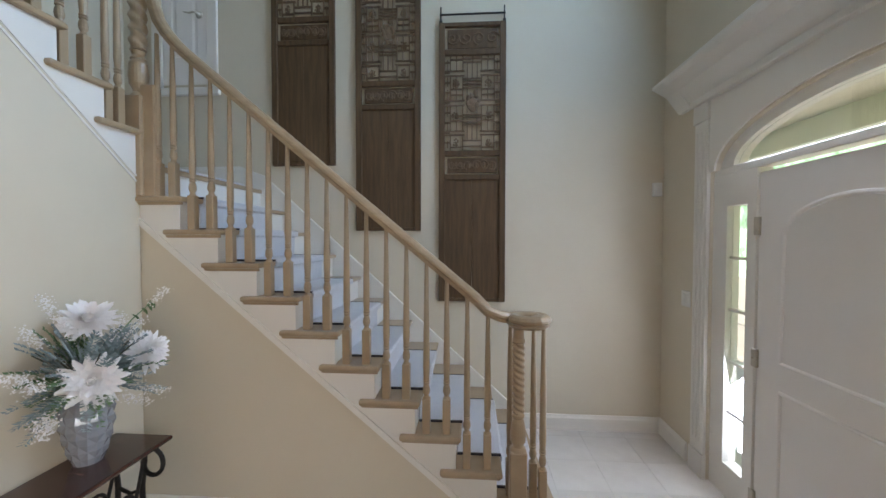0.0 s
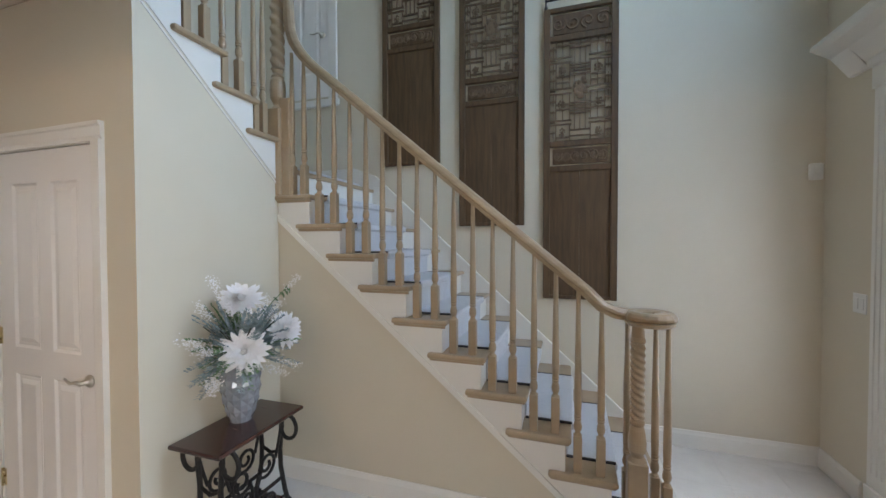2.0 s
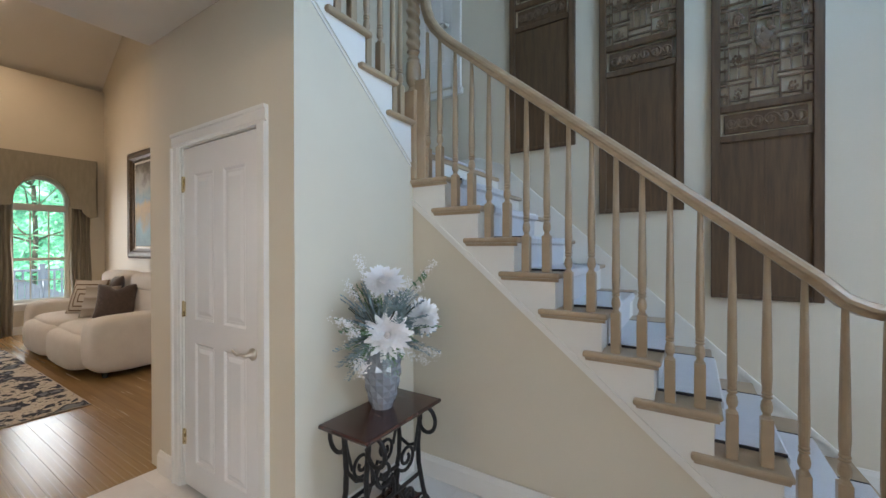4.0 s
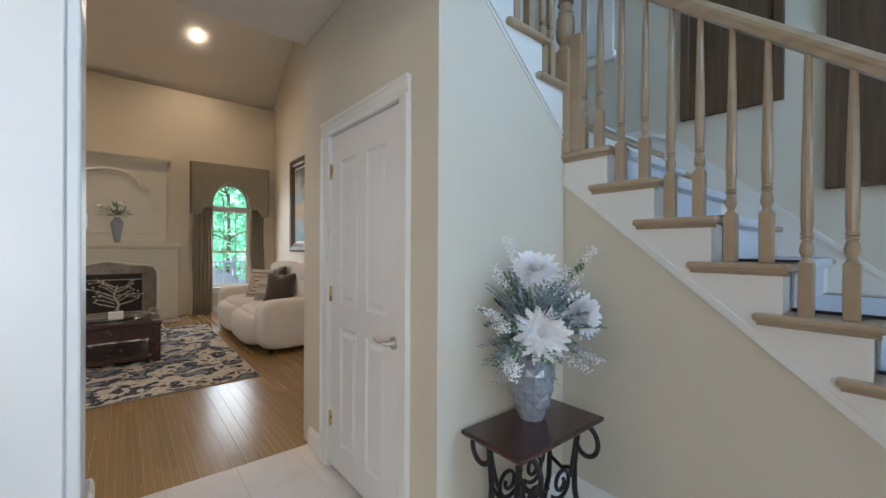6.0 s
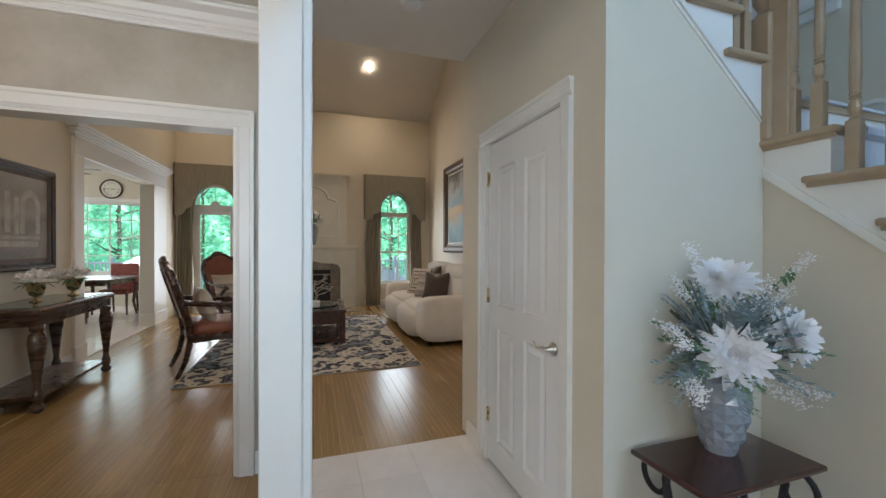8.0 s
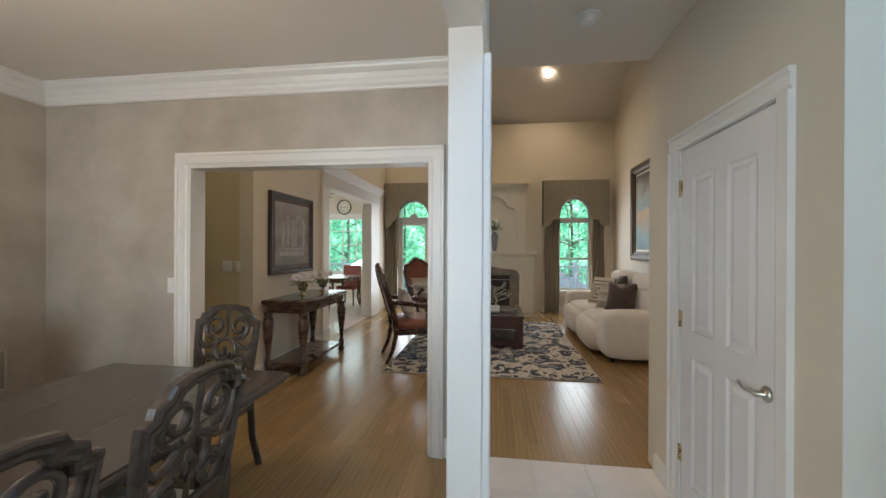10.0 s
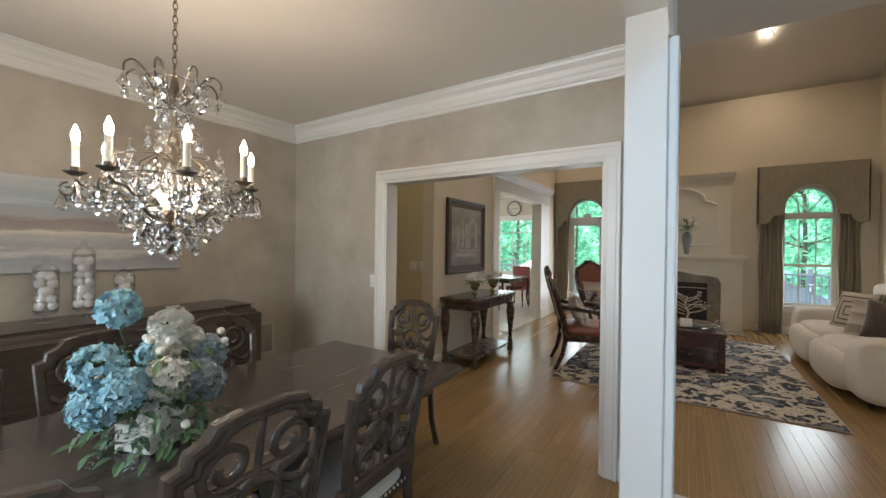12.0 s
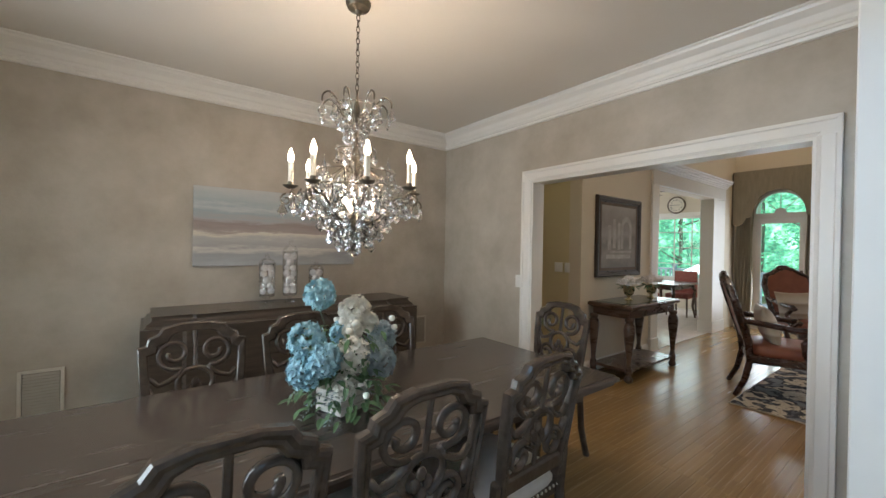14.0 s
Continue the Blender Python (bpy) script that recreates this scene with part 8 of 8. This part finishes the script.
bt2 = thing("breakfast_table", "dark wood breakfast table with cabriole legs", "table", (-8.75, -3.15, 0.002))
part("tabletop", slab_profile(0.60, 0.42, [(0.02, 0.72), (0.0, 0.735), (0.0, 0.75), (0.01, 0.757)], 0.05), M_BROWNWOOD, bt2)
part("apron", box(-0.50, 0.50, -0.33, 0.33, 0.64, 0.72), M_BROWNWOOD, bt2)
for sx in (-1, 1):
    for sy in (-1, 1):
        part("leg", tube([(sx * 0.48, sy * 0.31, 0.70), (sx * 0.53, sy * 0.35, 0.58), (sx * 0.49, sy * 0.32, 0.25), (sx * 0.53, sy * 0.36, 0.0)], 0.04, 8, r_end=0.018), M_BROWNWOOD, bt2)


def parsons_chair(at, turn):
    ob = thing("breakfast_chair", "red patterned upholstered breakfast chair", "chair", at, turn, "chairs round the breakfast table")
    part("seat", box(-0.23, 0.23, 0.0, 0.46, 0.40, 0.49, 0.02, seg=2), M_RED, ob)
    part("back", box(-0.23, 0.23, -0.08, 0.0, 0.40, 0.98, 0.02, seg=2), M_RED, ob)
    for sx in (-1, 1):
        for y in (-0.03, 0.42):
            part("leg", tube([(sx * 0.20, y, 0.40), (sx * 0.205, y - (0.05 if y < 0 else 0), 0.0)], 0.024, 8, r_end=0.016), M_BROWNWOOD, ob)
    return ob


pc = parsons_chair((-7.85, -3.35, 0.002), 90)
copy_thing(pc, pose(-9.55, -3.10, 0.002, 0, 0, -90))
copy_thing(pc, pose(-8.75, -3.85, 0.002))
stool = thing("bar_stool", "honey wood bar stool with stretchers", "stool", (-6.45, -2.62, 0.002))
part("seat", blob(0.19, 0.19, 0.03, (0, 0, 0.62), 3, n=20, m=8), M_OAK, stool)
for sx in (-1, 1):
    for sy in (-1, 1):
        part("leg", tube([(sx * 0.12, sy * 0.12, 0.61), (sx * 0.17, sy * 0.17, 0.0)], 0.016, 8), M_OAK, stool)
    part("stretcher", tube([(sx * 0.155, -0.155, 0.18), (sx * 0.155, 0.155, 0.18)], 0.010, 6), M_OAK, stool)
    part("stretcher", tube([(-0.15, sx * 0.15, 0.24), (0.15, sx * 0.15, 0.24)], 0.010, 6), M_OAK, stool)
fan = thing("ceiling_fan", "bronze ceiling fan with a glass bowl light", "fan", (-8.7, -3.75, 0))
part("rod", tube([(0, 0, 2.999), (0, 0, 2.78)], 0.012), M_BRONZE, fan)
part("motor", lathe([(0.03, 2.62), (0.09, 2.64), (0.11, 2.70), (0.09, 2.76), (0.03, 2.79)], 20), M_BRONZE, fan)
for i in range(5):
    a = 2 * math.pi * i / 5 + 0.3
    part("blade", moved(box(0.12, 0.62, -0.06, 0.06, 2.70, 2.708, 0.003), Matrix.Rotation(a, 4, "Z")), M_BROWNWOOD, fan)
part("bowl", lathe([(0.0, 2.50), (0.06, 2.51), (0.11, 2.55), (0.13, 2.60), (0.12, 2.61), (0.0, 2.61)], 20), M_BULBBOWL, fan, "lit frosted glass bowl", smooth=True)

# ---- garden ----
structure("ground", box(-400, 400, -400, 400, -0.9, -0.8), mat("garden_ground", (0.10, 0.12, 0.06), (0.16, 0.14, 0.09), 0.95, 2), "shaded garden ground", "ground")
structure("porch", box(XE + 0.2, 6, -3, 6, -0.12, -0.02), mat("porch_stone", (0.62, 0.60, 0.57), rough=0.8), "pale stone porch floor", "pavement")
# pale ground, added so the view through the sidelights looks bright
structure("added_pavement", box(6.01, 12.9, -10, 22, -0.3, -0.12), mat("pale_concrete", (0.52, 0.53, 0.51), rough=0.85, scale=3), "pale pavement added to brighten the sidelight view", "pavement")
structure("added_side_pavement", box(XE + 0.3, 6.0, 6.02, 22, -0.3, -0.13), mat("walk_concrete", (0.50, 0.51, 0.49), rough=0.85, scale=3), "pale ground added beside the porch to brighten the view", "pavement")
structure("porch_ceiling", box(XE + 0.2, 4.0, -3, 9, 2.75, 2.85), mat("porch_cream", (0.78, 0.74, 0.64), rough=0.7), "white porch ceiling", "ceiling")
structure("porch_beam", box(3.8, 4.0, -3, 9, 2.52, 2.75), M_TRIM, "white porch beam", "beam")
structure("deck", box(-13.5, -9.15, -6, 5, -0.14, -0.06), M_DECK, "weathered grey wooden deck", "deck")
rail = thing("deck_railing", "weathered blue-grey deck railing with balusters", "railing", (-12.6, 0, -0.06))
for i in range(12):
    y = -5.5 + 0.95 * i
    part("post", box(-0.05, 0.05, y - 0.05, y + 0.05, 0, 1.05, 0.006), M_DECK, rail)
    part("post_cap", box(-0.065, 0.065, y - 0.065, y + 0.065, 1.05, 1.09, 0.006), M_DECK, rail)
part("top_rail", box(-0.06, 0.06, -5.5, 5.0, 0.92, 0.97, 0.006), M_DECK, rail)
part("bottom_rail", box(-0.03, 0.03, -5.5, 5.0, 0.10, 0.15), M_DECK, rail)
bm = bmesh.new()
for i in range(80):
    y = -5.45 + 0.13 * i
    box(-0.018, 0.018, y - 0.018, y + 0.018, 0.12, 0.93, bm=bm)
part("balusters", bm, M_DECK, rail, kind="stuff")


fence = thing("deck_fence", "weathered blue-grey board fence along the deck stair", "fence", (-11.4, 2.35, -0.06))
for i in range(11):
    part("board", box(-0.012, 0.012, 0.105 * i, 0.105 * i + 0.098, 0.03, 0.84 - 0.055 * i, 0.003), M_DECK, fence)
part("top_rail", prism([(-0.03, 0.86), (1.17, 0.24), (1.17, 0.28), (-0.03, 0.90)], "x", -0.045, 0.045), M_DECK, fence)
for y, h in ((-0.05, 1.02), (0.52, 0.76), (1.10, 0.44)):
    part("post", box(-0.045, 0.045, y - 0.045, y + 0.045, 0, h, 0.006), M_DECK, fence)
    part("post_cap", box(-0.06, 0.06, y - 0.06, y + 0.06, h, h + 0.035, 0.01), M_DECK, fence)


def glow_leaves_mat(name, a, b, strength):
    """Foliage whose noisy greens also glow; the emission stands in for sunlight."""
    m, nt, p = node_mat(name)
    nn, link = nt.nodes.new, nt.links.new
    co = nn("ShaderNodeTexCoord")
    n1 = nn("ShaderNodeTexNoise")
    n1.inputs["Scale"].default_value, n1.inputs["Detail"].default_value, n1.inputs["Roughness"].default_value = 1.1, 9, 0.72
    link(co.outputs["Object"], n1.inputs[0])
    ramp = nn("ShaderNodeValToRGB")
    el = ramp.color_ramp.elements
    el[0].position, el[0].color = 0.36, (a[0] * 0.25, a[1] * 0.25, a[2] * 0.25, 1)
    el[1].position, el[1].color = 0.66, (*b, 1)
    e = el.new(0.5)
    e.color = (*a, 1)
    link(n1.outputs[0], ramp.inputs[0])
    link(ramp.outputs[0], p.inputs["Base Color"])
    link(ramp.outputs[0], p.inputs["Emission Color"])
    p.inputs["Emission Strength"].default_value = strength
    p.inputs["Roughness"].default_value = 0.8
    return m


# woods and tree crowns give off light themselves, as if sunlit
M_WOODS = glow_leaves_mat("glowing_distant_woods", (0.07, 0.34, 0.22), (0.50, 0.92, 0.74), 1.9)
M_TREELEAF = glow_leaves_mat("glowing_garden_leaves", (0.06, 0.32, 0.19), (0.34, 0.74, 0.50), 1.5)
bm = bmesh.new()
n = 24
cols = []
for i in range(n + 1):
    a = radians(115 + 130 * i / n)
    cols.append([bm.verts.new((-9 + 16 * math.cos(a), -1 + 26 * math.sin(a), z)) for z in (-0.9, 12)])
for p_, q_ in zip(cols, cols[1:]):
    bm.faces.new((p_[0], q_[0], q_[1], p_[1]))
structure("backdrop", bm, M_WOODS, "glowing backdrop of green woods beyond the garden", "woods")
structure("backdrop_street", box(13, 13.1, -18, 22, -0.5, 7), glow_leaves_mat("glowing_street_trees", (0.22, 0.50, 0.32), (0.85, 0.98, 0.88), 2.0), "glowing backdrop of trees across the street", "woods")
M_BARK = mat("tree_bark", (0.16, 0.145, 0.125), (0.26, 0.24, 0.21), 0.9, 12, (4, 4, 0.6), bump=0.5)


def tree(x, y, h, seed):
    r2 = random.Random(seed)
    ob = thing("tree", "slim woodland tree in full green leaf", "tree", (x, y, -0.8), group="woodland trees")
    part("trunk", tube([(0, 0, 0), (0.05, 0.1, h * 0.35), (-0.05, 0.05, h * 0.7), (0.1, 0, h)], 0.07, 8, r_end=0.03), M_BARK, ob)
    bm = bmesh.new()
    for i in range(9):
        z = h * r2.uniform(0.25, 0.95)
        a = r2.uniform(0, 6.28)
        l = r2.uniform(0.8, 1.8)
        tip = Vector((l * math.cos(a), l * math.sin(a), z + l * 0.4))
        tube([(0, 0, z), tip * 0.5 + Vector((0, 0, z * 0.5 - 0.05)), tip], 0.035, 5, bm=bm, r_end=0.01)
    part("limbs", bm, M_BARK, ob)
    vs, fs = [], []
    for i in range(1500):
        z = h * r2.uniform(0.12, 1.05)
        rr = 1.9 * (1.1 - abs(z / h - 0.55)) * math.sqrt(r2.random())
        a = r2.uniform(0, 6.28)
        p_ = Vector((rr * math.cos(a), rr * math.sin(a), z))
        d = Vector((r2.gauss(0, 1), r2.gauss(0, 1), r2.gauss(0, 0.6))).normalized() * r2.uniform(0.07, 0.15)
        o = d.cross(Vector((r2.gauss(0, 1), r2.gauss(0, 1), 1))).normalized() * 0.05
        k = len(vs)
        vs += [p_ - d, p_ + o, p_ + d, p_ - o]
        fs.append((k, k + 1, k + 2, k + 3))
    me = bpy.data.meshes.new("crown")
    me.from_pydata([tuple(v) for v in vs], [], fs)
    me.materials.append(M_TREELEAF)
    cr = new("crown", me)
    cr.parent = ob
    tagged(cr, "loose crown of small self-lit leaves", kind="stuff")
    return ob


for i, (x, y, h) in enumerate(((-15.5, 3.4, 7), (-17, 1.6, 8), (-16, -1.6, 7), (-18, -3.8, 8), (-15, -5.4, 6), (-17, 5.6, 8), (-15.8, -8.0, 7))):
    tree(x, y, h, 40 + i)

# ---- floor boards and tiles ----
M_PLANK_REST = M_PLANK.copy()
M_PLANK_REST.name = "oak_floor_plank_far"
nt = M_PLANK_REST.node_tree
info = [n for n in nt.nodes if n.bl_idname == "ShaderNodeObjectInfo"][0]
geo = nt.nodes.new("ShaderNodeNewGeometry")
nt.links.new(geo.outputs["Random Per Island"], info.outputs["Random"].links[0].to_socket)


def plank_rows(x0, x1, y0, y1, rng):
    out, y = [], y0
    while y < y1 - 0.02:
        x = x0 - rng.random() * 0.9
        w = min(0.082, y1 - y)
        while x < x1:
            l = 0.7 + rng.random() * 0.9
            a, b = max(x, x0), min(x + l, x1)
            if b - a > 0.03:
                out.append((a, b, y, y + w))
            x += l
        y += 0.083
    return out


rng = random.Random(5)
planks = plank_rows(-8.94, -2.66, YFS + 0.003, YFN - 0.003, rng) + plank_rows(-3.84, XF - 0.004, -4.39, YFS, rng)
planks += plank_rows(-2.659, XE, YS + 0.003, 0.458, rng)
near = [p for p in planks if -4.9 < p[0] and p[1] < -0.4 and -1.55 < p[2] < 1.72]
near = sorted(near, key=lambda p: abs(p[0] + 2.9) + abs(p[2]))[:300]
far_planks = sorted(set(planks) - set(near))
floor_wood = thing("wood_floor", "glossy honey oak plank floor", "floor", kind="structure")
unit = box(0, 1, 0, 1, 0, 1)
first = part("plank", unit, M_PLANK, floor_wood)
for i, (a, b, c, d) in enumerate(near):
    ob = first if i == 0 else new("plank", first.data)
    ob.parent = floor_wood
    ob.location, ob.scale = (a, c, -0.006), (b - a - 0.0002, d - c - 0.0002, 0.006)
verts, faces = [], []
for a, b, c, d in far_planks:
    k = len(verts)
    b, d = b - 0.0002, d - 0.0002
    verts += [(a, c, -0.006), (b, c, -0.006), (b, d, -0.006), (a, d, -0.006), (a, c, 0), (b, c, 0), (b, d, 0), (a, d, 0)]
    faces += [(k + 4, k + 5, k + 6, k + 7), (k, k + 1, k + 5, k + 4), (k + 1, k + 2, k + 6, k + 5), (k + 2, k + 3, k + 7, k + 6), (k + 3, k, k + 4, k + 7)]
me = bpy.data.meshes.new("plank_field")
me.from_pydata(verts, [], faces)
me.materials.append(M_PLANK_REST)
ob = new("plank_field", me)
ob.parent = floor_wood
tagged(ob, "glossy honey oak planks", kind="stuff")

floor_tile = thing("tile_floor", "polished pale marble tile floor", "floor", kind="structure")
T = 0.343
tile_unit = part("tile", box(0.0004, T - 0.0004, 0.0004, T - 0.0004, -0.008, 0.002, 0.0006), M_TILE, floor_tile)
n = 0
for i in range(15):
    for j in range(10):
        x, y = -2.655 + T * i, 0.462 + T * j
        if (x > XE - 0.1) or (y > YN - 0.05) or (x < XB - 0.3 and y > YC):
            continue
        if y > 2.5 and x + T < 0.95:
            continue
        ob = tile_unit if n == 0 else new("tile", tile_unit.data)
        ob.parent, ob.location = floor_tile, (x, y, 0)
        n += 1
brk = thing("breakfast_tile_floor", "pale tile floor of the breakfast room", "floor", kind="structure")
bt = part("tile", box(0.002, 0.498, 0.002, 0.498, -0.008, 0.002, 0.002), M_TILE, brk)
n = 0
for i in range(10):
    for j in range(8):
        x, y = OX0 - 0.5 - 0.5 * i, YFS - 0.52 - 0.5 * j
        if x < BX - 0.2:
            continue
        ob = bt if n == 0 else new("tile", bt.data)
        ob.parent, ob.location = brk, (x, y, 0)
        n += 1
